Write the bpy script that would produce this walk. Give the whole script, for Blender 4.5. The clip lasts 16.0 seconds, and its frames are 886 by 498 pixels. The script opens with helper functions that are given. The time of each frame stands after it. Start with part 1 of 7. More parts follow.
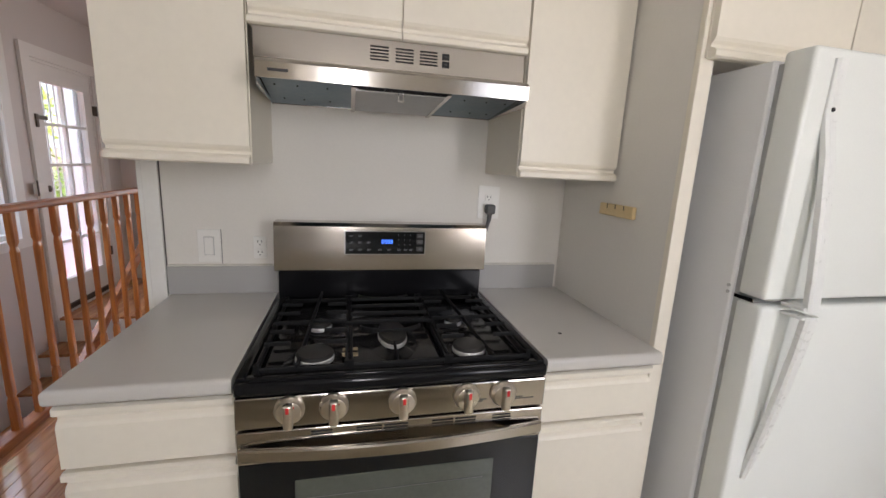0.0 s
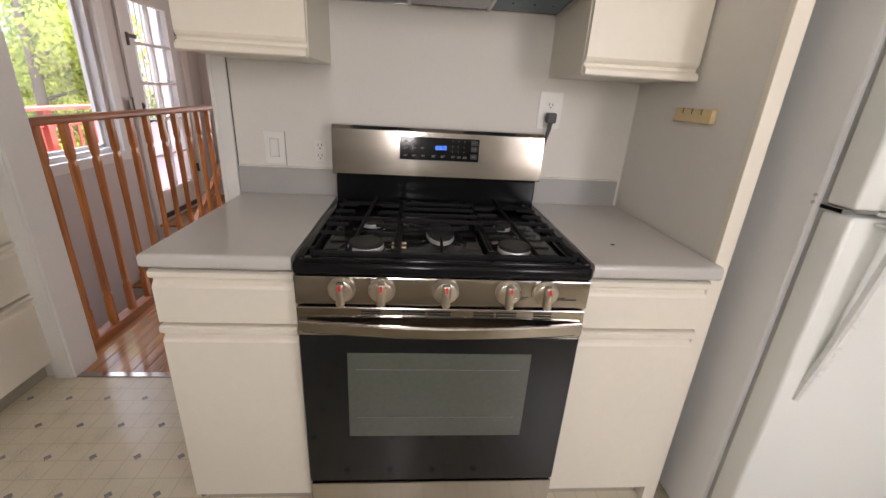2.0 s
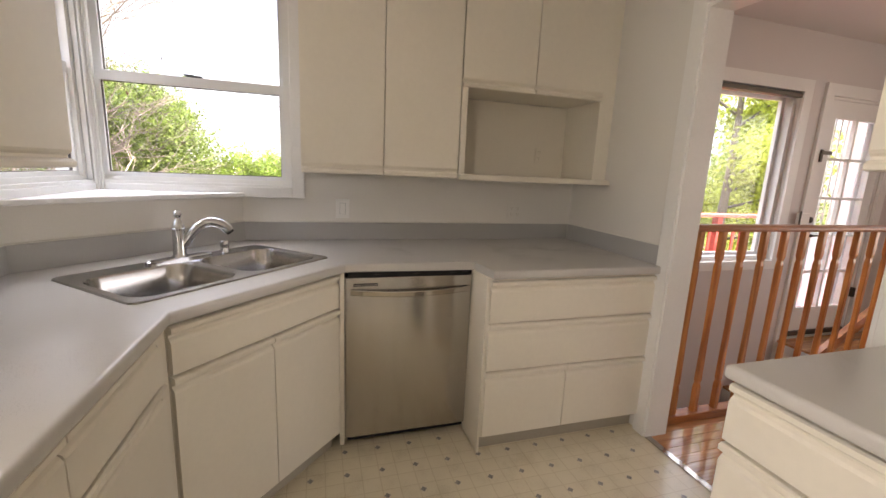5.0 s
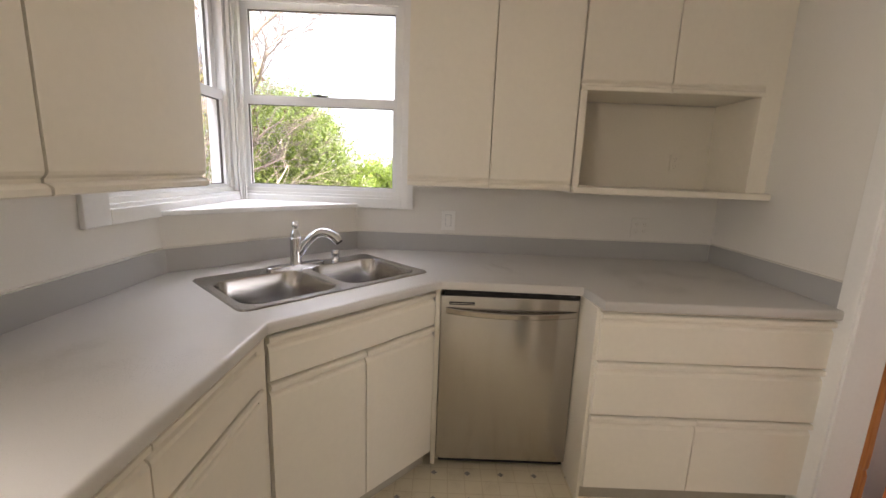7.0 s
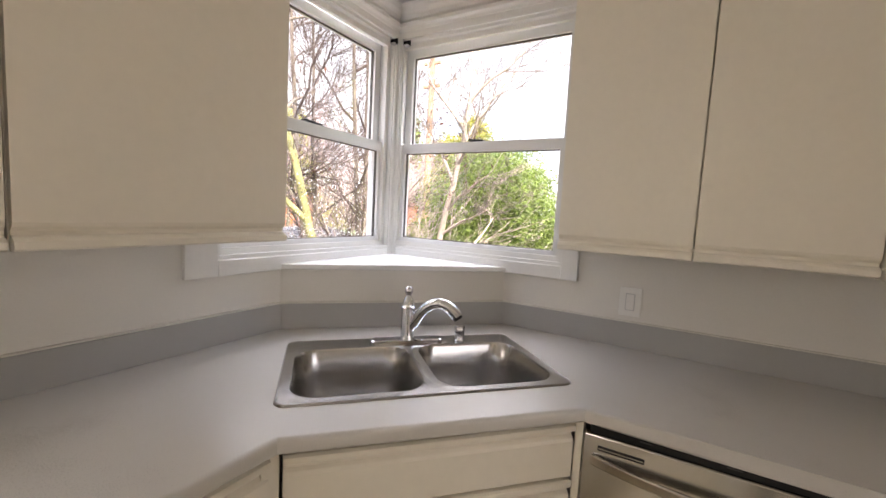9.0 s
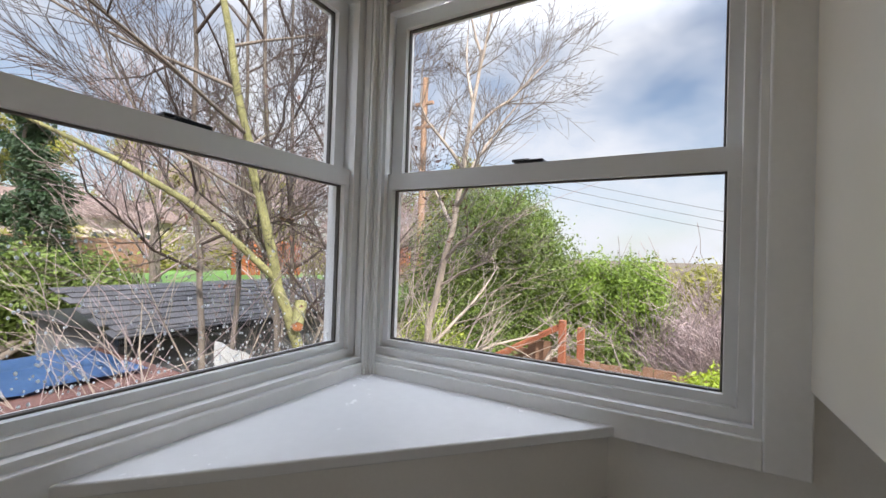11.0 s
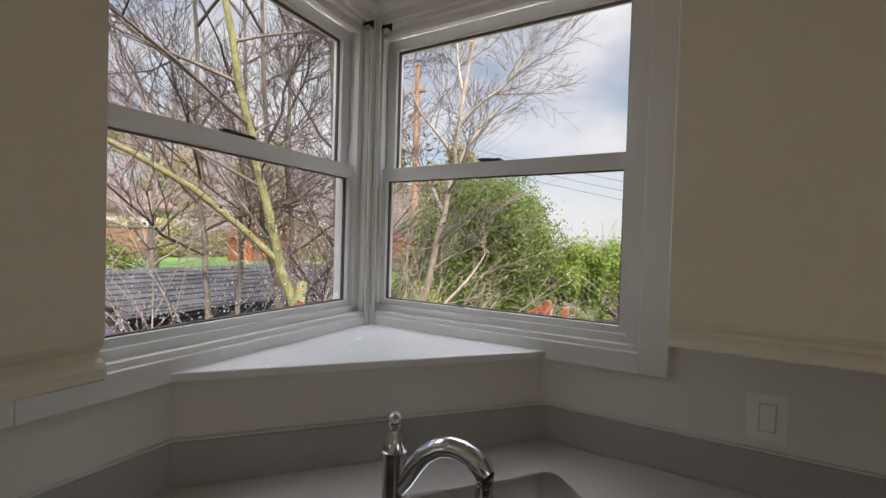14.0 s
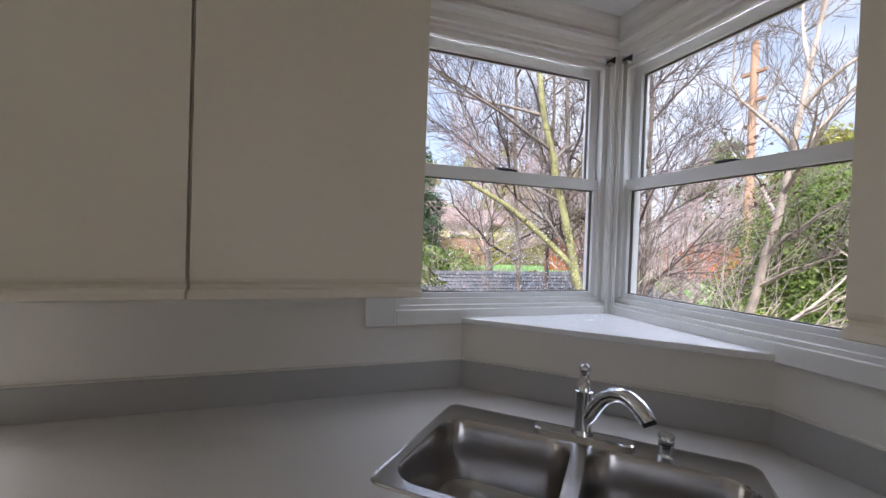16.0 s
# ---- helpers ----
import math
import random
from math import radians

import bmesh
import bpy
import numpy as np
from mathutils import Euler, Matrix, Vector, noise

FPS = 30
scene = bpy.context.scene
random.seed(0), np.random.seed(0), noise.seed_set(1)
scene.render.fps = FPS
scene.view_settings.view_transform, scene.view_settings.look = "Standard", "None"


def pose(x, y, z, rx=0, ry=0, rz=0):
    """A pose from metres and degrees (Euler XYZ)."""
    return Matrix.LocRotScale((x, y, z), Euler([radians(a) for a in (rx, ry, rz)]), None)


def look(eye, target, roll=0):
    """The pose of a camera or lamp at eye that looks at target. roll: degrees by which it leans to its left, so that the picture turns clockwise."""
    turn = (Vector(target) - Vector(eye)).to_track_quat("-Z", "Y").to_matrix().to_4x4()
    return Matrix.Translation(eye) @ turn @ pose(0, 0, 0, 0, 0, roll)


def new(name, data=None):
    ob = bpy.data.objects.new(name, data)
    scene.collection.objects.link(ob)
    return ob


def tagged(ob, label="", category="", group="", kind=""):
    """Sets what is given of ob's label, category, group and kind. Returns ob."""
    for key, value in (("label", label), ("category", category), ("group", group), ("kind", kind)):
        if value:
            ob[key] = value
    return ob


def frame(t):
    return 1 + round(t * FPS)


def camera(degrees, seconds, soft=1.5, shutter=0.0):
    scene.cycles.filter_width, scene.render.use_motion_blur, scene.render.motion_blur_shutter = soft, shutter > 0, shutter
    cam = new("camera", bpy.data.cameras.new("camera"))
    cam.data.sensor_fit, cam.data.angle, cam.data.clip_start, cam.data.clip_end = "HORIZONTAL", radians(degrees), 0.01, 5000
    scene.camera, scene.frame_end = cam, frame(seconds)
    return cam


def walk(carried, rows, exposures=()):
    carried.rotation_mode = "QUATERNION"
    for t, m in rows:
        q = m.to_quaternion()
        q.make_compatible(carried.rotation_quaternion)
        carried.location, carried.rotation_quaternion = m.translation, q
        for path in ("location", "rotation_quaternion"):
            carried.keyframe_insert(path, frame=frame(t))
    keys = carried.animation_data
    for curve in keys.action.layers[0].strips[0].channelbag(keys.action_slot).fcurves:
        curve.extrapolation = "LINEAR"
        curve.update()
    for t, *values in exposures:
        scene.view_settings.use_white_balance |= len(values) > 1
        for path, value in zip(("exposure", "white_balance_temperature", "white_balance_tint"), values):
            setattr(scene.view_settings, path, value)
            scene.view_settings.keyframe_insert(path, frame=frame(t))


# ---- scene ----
cam = camera(94.4, 16.0)
PATH = [
    (0, (-0.26, 0.16, 1.402), (0.188, 2.069, 1.005), 2.9),
    (0.5, (-0.247, 0.133, 1.377), (0.098, 2.028, 0.839), 3.2),
    (1, (-0.245, 0.125, 1.339), (0.033, 1.992, 0.678), 3.3),
    (1.5, (-0.235, 0.122, 1.305), (-0.01, 1.972, 0.581), 3.3),
    (2, (-0.221, 0.124, 1.307), (-0.067, 1.989, 0.599), 3.3),
    (2.5, (-0.229, 0.127, 1.326), (-0.187, 2.041, 0.748), 3.2),
    (3, (-0.269, 0.147, 1.348), (-0.523, 2.093, 0.96), 3.3),
    (3.5, (-0.229, 0.161, 1.355), (-1.026, 1.971, 1.058), 4.0),
    (4, (-0.185, 0.153, 1.35), (-1.542, 1.59, 1.042), 3.9),
    (4.5, (-0.193, 0.141, 1.347), (-1.91, 1.104, 0.999), 3.2),
    (5, (-0.197, 0.143, 1.335), (-2.075, 0.718, 0.96), 2.6),
    (5.2, (-0.201, 0.14, 1.332), (-2.106, 0.612, 0.951), 2.4),
    (7.3, (-0.368, 0.255, 1.384), (-2.332, 0.166, 1.022), 2.9),
    (7.5, (-0.449, 0.253, 1.377), (-2.412, 0.082, 1.033), 3.4),
    (8, (-0.617, 0.327, 1.373), (-2.526, -0.189, 1.073), 3.3),
    (8.5, (-0.759, 0.426, 1.395), (-2.564, -0.392, 1.124), 3.4),
    (8.7, (-0.812, 0.445, 1.396), (-2.561, -0.492, 1.149), 3.2),
    (10.8, (-1.648, -0.079, 1.507), (-3.33, -1.161, 1.51), 2.0),
    (11, (-1.709, -0.141, 1.512), (-3.449, -1.127, 1.536), 1.9),
    (11.5, (-1.81, -0.247, 1.506), (-3.673, -0.973, 1.56), 1.6),
    (12, (-1.855, -0.259, 1.498), (-3.77, -0.834, 1.552), 1.4),
    (12.5, (-1.819, -0.233, 1.503), (-3.739, -0.791, 1.545), 1.4),
    (13, (-1.732, -0.196, 1.493), (-3.626, -0.836, 1.512), 1.8),
    (13.5, (-1.612, -0.079, 1.489), (-3.449, -0.87, 1.472), 1.9),
    (14, (-1.442, 0.057, 1.48), (-3.196, -0.904, 1.44), 1.7),
    (14.5, (-1.284, 0.153, 1.474), (-2.915, -1.004, 1.433), 1.6),
    (15, (-1.232, 0.3, 1.469), (-2.658, -1.101, 1.432), 1.6),
    (15.5, (-1.278, 0.463, 1.452), (-2.402, -1.191, 1.425), 1.7),
    (16, (-1.373, 0.521, 1.447), (-2.028, -1.369, 1.416), 2.0),
]
EXPOSURES = [(0, 1.6, 6300, 16), (2.5, 1.76, 6700, 18.5), (3.5, 2.02, 6200, 16), (4, 2.1, 5850, 14), (4.5, 1.98, 6900, 18), (5, 1.86, 7300, 18.5), (8.5, 1.88, 7100, 18), (10.9, 0.55, 6650, 13), (11.7, 0.12, 6150, 9), (13.4, 0.1, 6150, 9), (14, 0.34, 7000, 13.5), (14.5, 0.45, 6850, 15), (15, 0.66, 6600, 16), (16, 0.82, 6200, 16)]

walk(cam, [(t, look(eye, target, roll)) for t, eye, target, roll in PATH], EXPOSURES)

# ---- world, sun, large lights ----
SUN_DIR = Vector((0.42, 0.60, 0.68)).normalized()
world = bpy.data.worlds.new("world")
scene.world = world
world.use_nodes = True
wn, wl = world.node_tree.nodes, world.node_tree.links
wbg = wn["Background"]
sky = wn.new("ShaderNodeTexSky")
sky.sky_type, sky.sun_disc = "NISHITA", False
sky.sun_elevation = math.asin(SUN_DIR.z)
sky.sun_rotation = math.atan2(SUN_DIR.x, SUN_DIR.y)
wtc = wn.new("ShaderNodeTexCoord")
wmap = wn.new("ShaderNodeMapping")
wmap.inputs["Scale"].default_value = (1.2, 1.2, 2.3)
wnoise = wn.new("ShaderNodeTexNoise")
wnoise.inputs["Scale"].default_value = 1.9
wnoise.inputs["Detail"].default_value = 8
wnoise.inputs["Roughness"].default_value = 0.55
wramp = wn.new("ShaderNodeValToRGB")
wramp.color_ramp.elements[0].position, wramp.color_ramp.elements[1].position = 0.32, 0.64
wmix = wn.new("ShaderNodeMix")
wmix.data_type = "RGBA"
wmix.inputs["B"].default_value = (6.0, 6.2, 6.75, 1)
wl.new(wtc.outputs["Generated"], wmap.inputs["Vector"])
wl.new(wmap.outputs["Vector"], wnoise.inputs["Vector"])
wl.new(wnoise.outputs["Fac"], wramp.inputs["Fac"])
wl.new(wramp.outputs["Color"], wmix.inputs["Factor"])
wl.new(sky.outputs["Color"], wmix.inputs["A"])
wsep, wlift, wgain = wn.new("ShaderNodeSeparateXYZ"), wn.new("ShaderNodeMapRange"), wn.new("ShaderNodeMix")
wl.new(wtc.outputs["Generated"], wsep.inputs["Vector"])
wlift.interpolation_type = "SMOOTHSTEP"
for key, v in (("From Min", 0.44), ("From Max", 0.74), ("To Min", 1.0), ("To Max", 6.0)):
    wlift.inputs[key].default_value = v     # cloud cover grows brighter towards the zenith
wl.new(wsep.outputs["Z"], wlift.inputs["Value"])
wgain.data_type, wgain.blend_type = "RGBA", "MULTIPLY"
wgain.inputs["Factor"].default_value = 1.0
wl.new(wmix.outputs["Result"], wgain.inputs["A"])
wl.new(wlift.outputs["Result"], wgain.inputs["B"])
wl.new(wgain.outputs["Result"], wbg.inputs["Color"])
wbg.inputs["Strength"].default_value = 0.115

sun_data = bpy.data.lights.new("sun", "SUN")
sun_data.energy, sun_data.angle, sun_data.color = 5.0, radians(0.5), (1.0, 0.95, 0.87)
sun = new("sun", sun_data)
sun.matrix_world = look(SUN_DIR * 50, (0, 0, 0))


def area_lamp(name, eye, target, sx, sy, watts, colour=(0.93, 0.97, 1.0)):
    data = bpy.data.lights.new(name, "AREA")
    data.shape, data.size, data.size_y, data.energy, data.color = "RECTANGLE", sx, sy, watts, colour
    ob = new(name, data)
    ob.matrix_world = look(eye, target)
    return ob


# daylight lamps in window openings: corner windows' heads, south windows behind the walker
area_lamp("daylight_west_head", (-2.745, -0.46, 2.231), (-2.50, -0.46, 1.3), 0.80, 0.05, 4.0)
area_lamp("daylight_south_head", (-2.155, -1.015, 2.231), (-2.155, -0.77, 1.3), 0.80, 0.05, 4.0)
area_lamp("daylight_south_narrow", (-0.30, -1.00, 1.62), (-0.30, 2, 1.45), 0.15, 1.0, 4.4, (1.0, 0.98, 0.94))
area_lamp("daylight_south_wide", (1.15, -1.00, 1.55), (0.6, 2, 1.35), 0.34, 1.1, 4.2, (1.0, 0.98, 0.94))
# added lamp in an unseen north opening, put there to brighten the hall
area_lamp("daylight_hall", (-0.5, 5.30, 1.45), (-1.0, 2, 1.0), 1.9, 1.4, 4.5, (0.97, 0.98, 1.0))

# ---- materials ----
MATS = {}


def material(name, colour, rough=0.5, metal=0.0, vary=0.06, scale=6.0, bump=0.0, bump_scale=80.0, stretch=(1, 1, 1), coat=0.0,
             spec=0.5, per_object=0.0, per_island=0.0, rough_vary=0.08, aniso=0.0, turn=0.25):
    """A surface with large soft variation, fine grain in colour and roughness, and a fine relief."""
    m = bpy.data.materials.new(name)
    m.use_nodes = True
    n, l = m.node_tree.nodes, m.node_tree.links
    b = n["Principled BSDF"]
    tc, mp = n.new("ShaderNodeTexCoord"), n.new("ShaderNodeMapping")
    mp.inputs["Scale"].default_value = stretch
    l.new(tc.outputs["Object"], mp.inputs["Vector"])
    big, fine = n.new("ShaderNodeTexNoise"), n.new("ShaderNodeTexNoise")
    big.inputs["Scale"].default_value, big.inputs["Detail"].default_value = scale, 4
    fine.inputs["Scale"].default_value, fine.inputs["Detail"].default_value = bump_scale, 3
    l.new(mp.outputs["Vector"], big.inputs["Vector"])
    l.new(mp.outputs["Vector"], fine.inputs["Vector"])
    add = n.new("ShaderNodeMath")
    add.operation = "ADD"
    l.new(big.outputs["Fac"], add.inputs[0])
    l.new(fine.outputs["Fac"], add.inputs[1])
    hsv = n.new("ShaderNodeHueSaturation")
    hsv.inputs["Color"].default_value = (*colour, 1)
    mr = n.new("ShaderNodeMapRange")
    mr.inputs["From Min"].default_value, mr.inputs["From Max"].default_value = 0.6, 1.4
    mr.inputs["To Min"].default_value, mr.inputs["To Max"].default_value = 1 - vary, 1 + vary
    l.new(add.outputs[0], mr.inputs["Value"])
    value = mr.outputs["Result"]
    for amount, node, socket in ((per_object, "ShaderNodeObjectInfo", "Random"), (per_island, "ShaderNodeNewGeometry", "Random Per Island")):
        if amount:
            info, r2, mul = n.new(node), n.new("ShaderNodeMapRange"), n.new("ShaderNodeMath")
            r2.inputs["To Min"].default_value, r2.inputs["To Max"].default_value = 1 - amount, 1 + amount
            l.new(info.outputs[socket], r2.inputs["Value"])
            mul.operation = "MULTIPLY"
            l.new(value, mul.inputs[0])
            l.new(r2.outputs["Result"], mul.inputs[1])
            value = mul.outputs[0]
    l.new(value, hsv.inputs["Value"])
    l.new(hsv.outputs["Color"], b.inputs["Base Color"])
    rr = n.new("ShaderNodeMapRange")
    rr.inputs["From Min"].default_value, rr.inputs["From Max"].default_value = 0.6, 1.4
    rr.inputs["To Min"].default_value, rr.inputs["To Max"].default_value = max(0.02, rough - rough_vary), min(1, rough + rough_vary)
    l.new(add.outputs[0], rr.inputs["Value"])
    l.new(rr.outputs["Result"], b.inputs["Roughness"])
    b.inputs["Metallic"].default_value = metal
    b.inputs["Specular IOR Level"].default_value = spec
    b.inputs["Coat Weight"].default_value = coat
    b.inputs["Coat Roughness"].default_value = 0.15
    b.inputs["Anisotropic"].default_value = aniso
    b.inputs["Anisotropic Rotation"].default_value = turn
    if bump:
        bp = n.new("ShaderNodeBump")
        bp.inputs["Strength"].default_value, bp.inputs["Distance"].default_value = bump, 0.003
        l.new(fine.outputs["Fac"], bp.inputs["Height"])
        l.new(bp.outputs["Normal"], b.inputs["Normal"])
    MATS[name] = m
    return m


def glowing(name, colour, strength):
    m = bpy.data.materials.new(name)
    m.use_nodes = True
    b = m.node_tree.nodes["Principled BSDF"]
    b.inputs["Base Color"].default_value = (*colour, 1)
    b.inputs["Emission Color"].default_value = (*colour, 1)
    b.inputs["Emission Strength"].default_value = strength
    return m


def glass_material(name, tint, rough=0.0):
    m = bpy.data.materials.new(name)
    m.use_nodes = True
    n, l = m.node_tree.nodes, m.node_tree.links
    n.remove(n["Principled BSDF"])
    tr, gl, mx, lw, pw, ml = (n.new("ShaderNodeBsdfTransparent"), n.new("ShaderNodeBsdfGlossy"), n.new("ShaderNodeMixShader"),
                              n.new("ShaderNodeLayerWeight"), n.new("ShaderNodeMath"), n.new("ShaderNodeMath"))
    tr.inputs["Color"].default_value = (*tint, 1)
    gl.inputs["Roughness"].default_value = rough
    lw.inputs["Blend"].default_value = 0.5
    pw.operation, pw.inputs[1].default_value = "POWER", 4.0
    ml.operation, ml.inputs[1].default_value = "MULTIPLY_ADD", 0.5
    ml.inputs[2].default_value = 0.02
    l.new(lw.outputs["Facing"], pw.inputs[0])
    l.new(pw.outputs[0], ml.inputs[0])
    l.new(ml.outputs[0], mx.inputs["Fac"])
    l.new(tr.outputs["BSDF"], mx.inputs[1])
    l.new(gl.outputs["BSDF"], mx.inputs[2])
    l.new(mx.outputs["Shader"], n["Material Output"].inputs["Surface"])
    return m


def wood_material(name, dark, light, rough=0.4, scale=1.0, along=0, coat=0.0, per_object=0.12):
    """Wood with grain drawn out along one axis of the object (0 x, 1 y, 2 z)."""
    m = bpy.data.materials.new(name)
    m.use_nodes = True
    n, l = m.node_tree.nodes, m.node_tree.links
    b = n["Principled BSDF"]
    tc, mp = n.new("ShaderNodeTexCoord"), n.new("ShaderNodeMapping")
    s = [14 * scale] * 3
    s[along] = 0.9 * scale
    mp.inputs["Scale"].default_value = s
    l.new(tc.outputs["Object"], mp.inputs["Vector"])
    info = n.new("ShaderNodeObjectInfo")
    off = n.new("ShaderNodeVectorMath")
    off.operation = "ADD"
    l.new(mp.outputs["Vector"], off.inputs[0])
    mulr = n.new("ShaderNodeMath")
    mulr.operation, mulr.inputs[1].default_value = "MULTIPLY", 37.0
    l.new(info.outputs["Random"], mulr.inputs[0])
    l.new(mulr.outputs[0], off.inputs[1])
    tex = n.new("ShaderNodeTexNoise")
    tex.inputs["Scale"].default_value, tex.inputs["Detail"].default_value, tex.inputs["Distortion"].default_value = 1.6, 6, 1.1
    l.new(off.outputs[0], tex.inputs["Vector"])
    ramp = n.new("ShaderNodeValToRGB")
    ramp.color_ramp.elements[0].color, ramp.color_ramp.elements[1].color = (*dark, 1), (*light, 1)
    ramp.color_ramp.elements[0].position, ramp.color_ramp.elements[1].position = 0.36, 0.64
    l.new(tex.outputs["Fac"], ramp.inputs["Fac"])
    hsv, r2 = n.new("ShaderNodeHueSaturation"), n.new("ShaderNodeMapRange")
    r2.inputs["To Min"].default_value, r2.inputs["To Max"].default_value = 1 - per_object, 1 + per_object
    l.new(info.outputs["Random"], r2.inputs["Value"])
    l.new(r2.outputs["Result"], hsv.inputs["Value"])
    l.new(ramp.outputs["Color"], hsv.inputs["Color"])
    l.new(hsv.outputs["Color"], b.inputs["Base Color"])
    b.inputs["Roughness"].default_value = rough
    b.inputs["Coat Weight"].default_value = coat
    bp = n.new("ShaderNodeBump")
    bp.inputs["Strength"].default_value, bp.inputs["Distance"].default_value = 0.15, 0.002
    l.new(tex.outputs["Fac"], bp.inputs["Height"])
    l.new(bp.outputs["Normal"], b.inputs["Normal"])
    return m


WALL = material("wall_paint", (0.73, 0.705, 0.655), 0.6, vary=0.025, scale=1.5, bump=0.12, bump_scale=140)
HALLWALL = material("hall_paint", (0.64, 0.60, 0.575), 0.6, vary=0.025, scale=1.5, bump=0.12, bump_scale=140)
CEIL = material("ceiling_paint", (0.78, 0.77, 0.74), 0.7, vary=0.02, scale=1.5, bump=0.15, bump_scale=160)
TRIM = material("trim_paint", (0.78, 0.77, 0.74), 0.38, vary=0.03, scale=3, bump=0.02, bump_scale=60)
CABINET = material("cabinet_paint", (0.80, 0.75, 0.645), 0.38, vary=0.025, scale=2.5, bump=0.05, bump_scale=45)
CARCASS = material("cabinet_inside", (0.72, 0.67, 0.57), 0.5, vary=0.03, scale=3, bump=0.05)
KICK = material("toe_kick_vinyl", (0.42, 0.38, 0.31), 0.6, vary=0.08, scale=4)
COUNTER = material("counter_laminate", (0.56, 0.54, 0.51), 0.30, coat=0.45, vary=0.04, scale=2.5, bump=0.05, bump_scale=420, rough_vary=0.05)
SPLASH = material("backsplash_laminate", (0.39, 0.385, 0.375), 0.42, vary=0.04, scale=3, bump=0.04, bump_scale=420)
CAULK = material("old_caulk", (0.70, 0.68, 0.62), 0.6, vary=0.1, scale=20, bump=0.4, bump_scale=60)
STEEL = material("brushed_steel", (0.47, 0.435, 0.395), 0.14, 1.0, vary=0.03, scale=3, bump_scale=30, stretch=(1, 1, 12), rough_vary=0.015)
DWSTEEL = material("dishwasher_steel", (0.50, 0.475, 0.44), 0.22, 1.0, vary=0.05, scale=5, bump_scale=30, stretch=(1, 1, 0.03), rough_vary=0.03, aniso=0.6)
SINKSTEEL = material("sink_steel", (0.46, 0.445, 0.43), 0.20, 1.0, vary=0.03, scale=4, bump_scale=60, rough_vary=0.02)
CHROME = material("chrome", (0.62, 0.63, 0.65), 0.07, 1.0, vary=0.02, scale=5, rough_vary=0.03)
DARKMETAL = material("hood_underside", (0.13, 0.19, 0.23), 0.38, 0.8, vary=0.10, scale=6, bump=0.05)
MESH = material("grease_filter", (0.45, 0.45, 0.45), 0.45, 1.0, vary=0.15, scale=30, bump=0.8, bump_scale=500)
ENAMEL = material("black_enamel", (0.008, 0.008, 0.009), 0.14, vary=0.1, scale=6, spec=0.22, rough_vary=0.05)
IRON = material("cast_iron", (0.008, 0.008, 0.0085), 0.55, vary=0.2, scale=12, bump=0.2, bump_scale=300, spec=0.14)
BURNERCAP = material("burner_cap", (0.020, 0.019, 0.018), 0.5, vary=0.15, scale=20, bump=0.1, bump_scale=200, spec=0.2)
KNOB = material("satin_knob_metal", (0.66, 0.60, 0.52), 0.30, 1.0, vary=0.04, rough_vary=0.04)
FLAMERING = material("aluminium_ring", (0.62, 0.62, 0.62), 0.32, 0.5, vary=0.1, scale=30)
RACK = material("oven_rack_wire", (0.13, 0.14, 0.13), 0.5, vary=0.1)
BRASS = material("brass_jet_plate", (0.45, 0.36, 0.22), 0.35, 1.0, vary=0.15, scale=20)
OVENGLASS = material("oven_black_glass", (0.006, 0.007, 0.008), 0.08, vary=0.05, scale=3, spec=0.4, rough_vary=0.03)
OVENWINDOW = material("oven_window_glass", (0.085, 0.095, 0.08), 0.12, vary=0.12, scale=5, coat=0.2, rough_vary=0.04)
BLACK = material("black_plastic", (0.012, 0.012, 0.013), 0.4, vary=0.1, scale=10, spec=0.3)
DARKGAP = material("shadow_gap_paint", (0.10, 0.09, 0.08), 0.8, vary=0.1)
REDMARK = material("red_mark", (0.55, 0.03, 0.03), 0.4)
PRINT = material("grey_print", (0.13, 0.135, 0.14), 0.5)
DIMPRINT = material("dim_print", (0.07, 0.07, 0.07), 0.6, spec=0.2)
FRIDGE = material("fridge_enamel", (0.78, 0.80, 0.77), 0.22, vary=0.02, scale=2, bump=0.10, bump_scale=260, rough_vary=0.05)
FRIDGESIDE = material("fridge_side", (0.74, 0.745, 0.75), 0.35, vary=0.03, scale=3, bump=0.2, bump_scale=260)
GASKET = material("fridge_gasket", (0.45, 0.46, 0.46), 0.6, vary=0.06)
HANDLE = material("fridge_handle_plastic", (0.74, 0.75, 0.73), 0.3, vary=0.03, scale=6)
PLATE = material("switch_plate_plastic", (0.80, 0.79, 0.755), 0.35, vary=0.02)
YELLOWBOX = material("aged_plastic", (0.72, 0.56, 0.30), 0.45, vary=0.06, scale=20)
VINYLWIN = material("vinyl_window_frame", (0.76, 0.76, 0.75), 0.35, vary=0.02, scale=4)
SILLWHITE = material("sill_gloss_paint", (0.80, 0.80, 0.79), 0.22, vary=0.02, scale=4, bump=0.04, bump_scale=40)
BLUELED = glowing("blue_display", (0.06, 0.20, 1.0), 0.9)
GLASS = glass_material("window_glass", (0.97, 0.98, 0.98))
RAILWOOD = wood_material("rail_wood", (0.34, 0.105, 0.022), (0.58, 0.225, 0.055), 0.32, 1.2, 2, 0.4)
TOPRAILWOOD = wood_material("top_rail_wood", (0.27, 0.080, 0.018), (0.46, 0.165, 0.042), 0.42, 1.2, 1, 0.1)
FLOORWOOD = wood_material("oak_floor", (0.34, 0.14, 0.05), (0.56, 0.28, 0.12), 0.22, 1.0, 1, 0.5, 0.16)
DOORHW = material("dark_bronze", (0.10, 0.085, 0.07), 0.4, 0.9, vary=0.1)


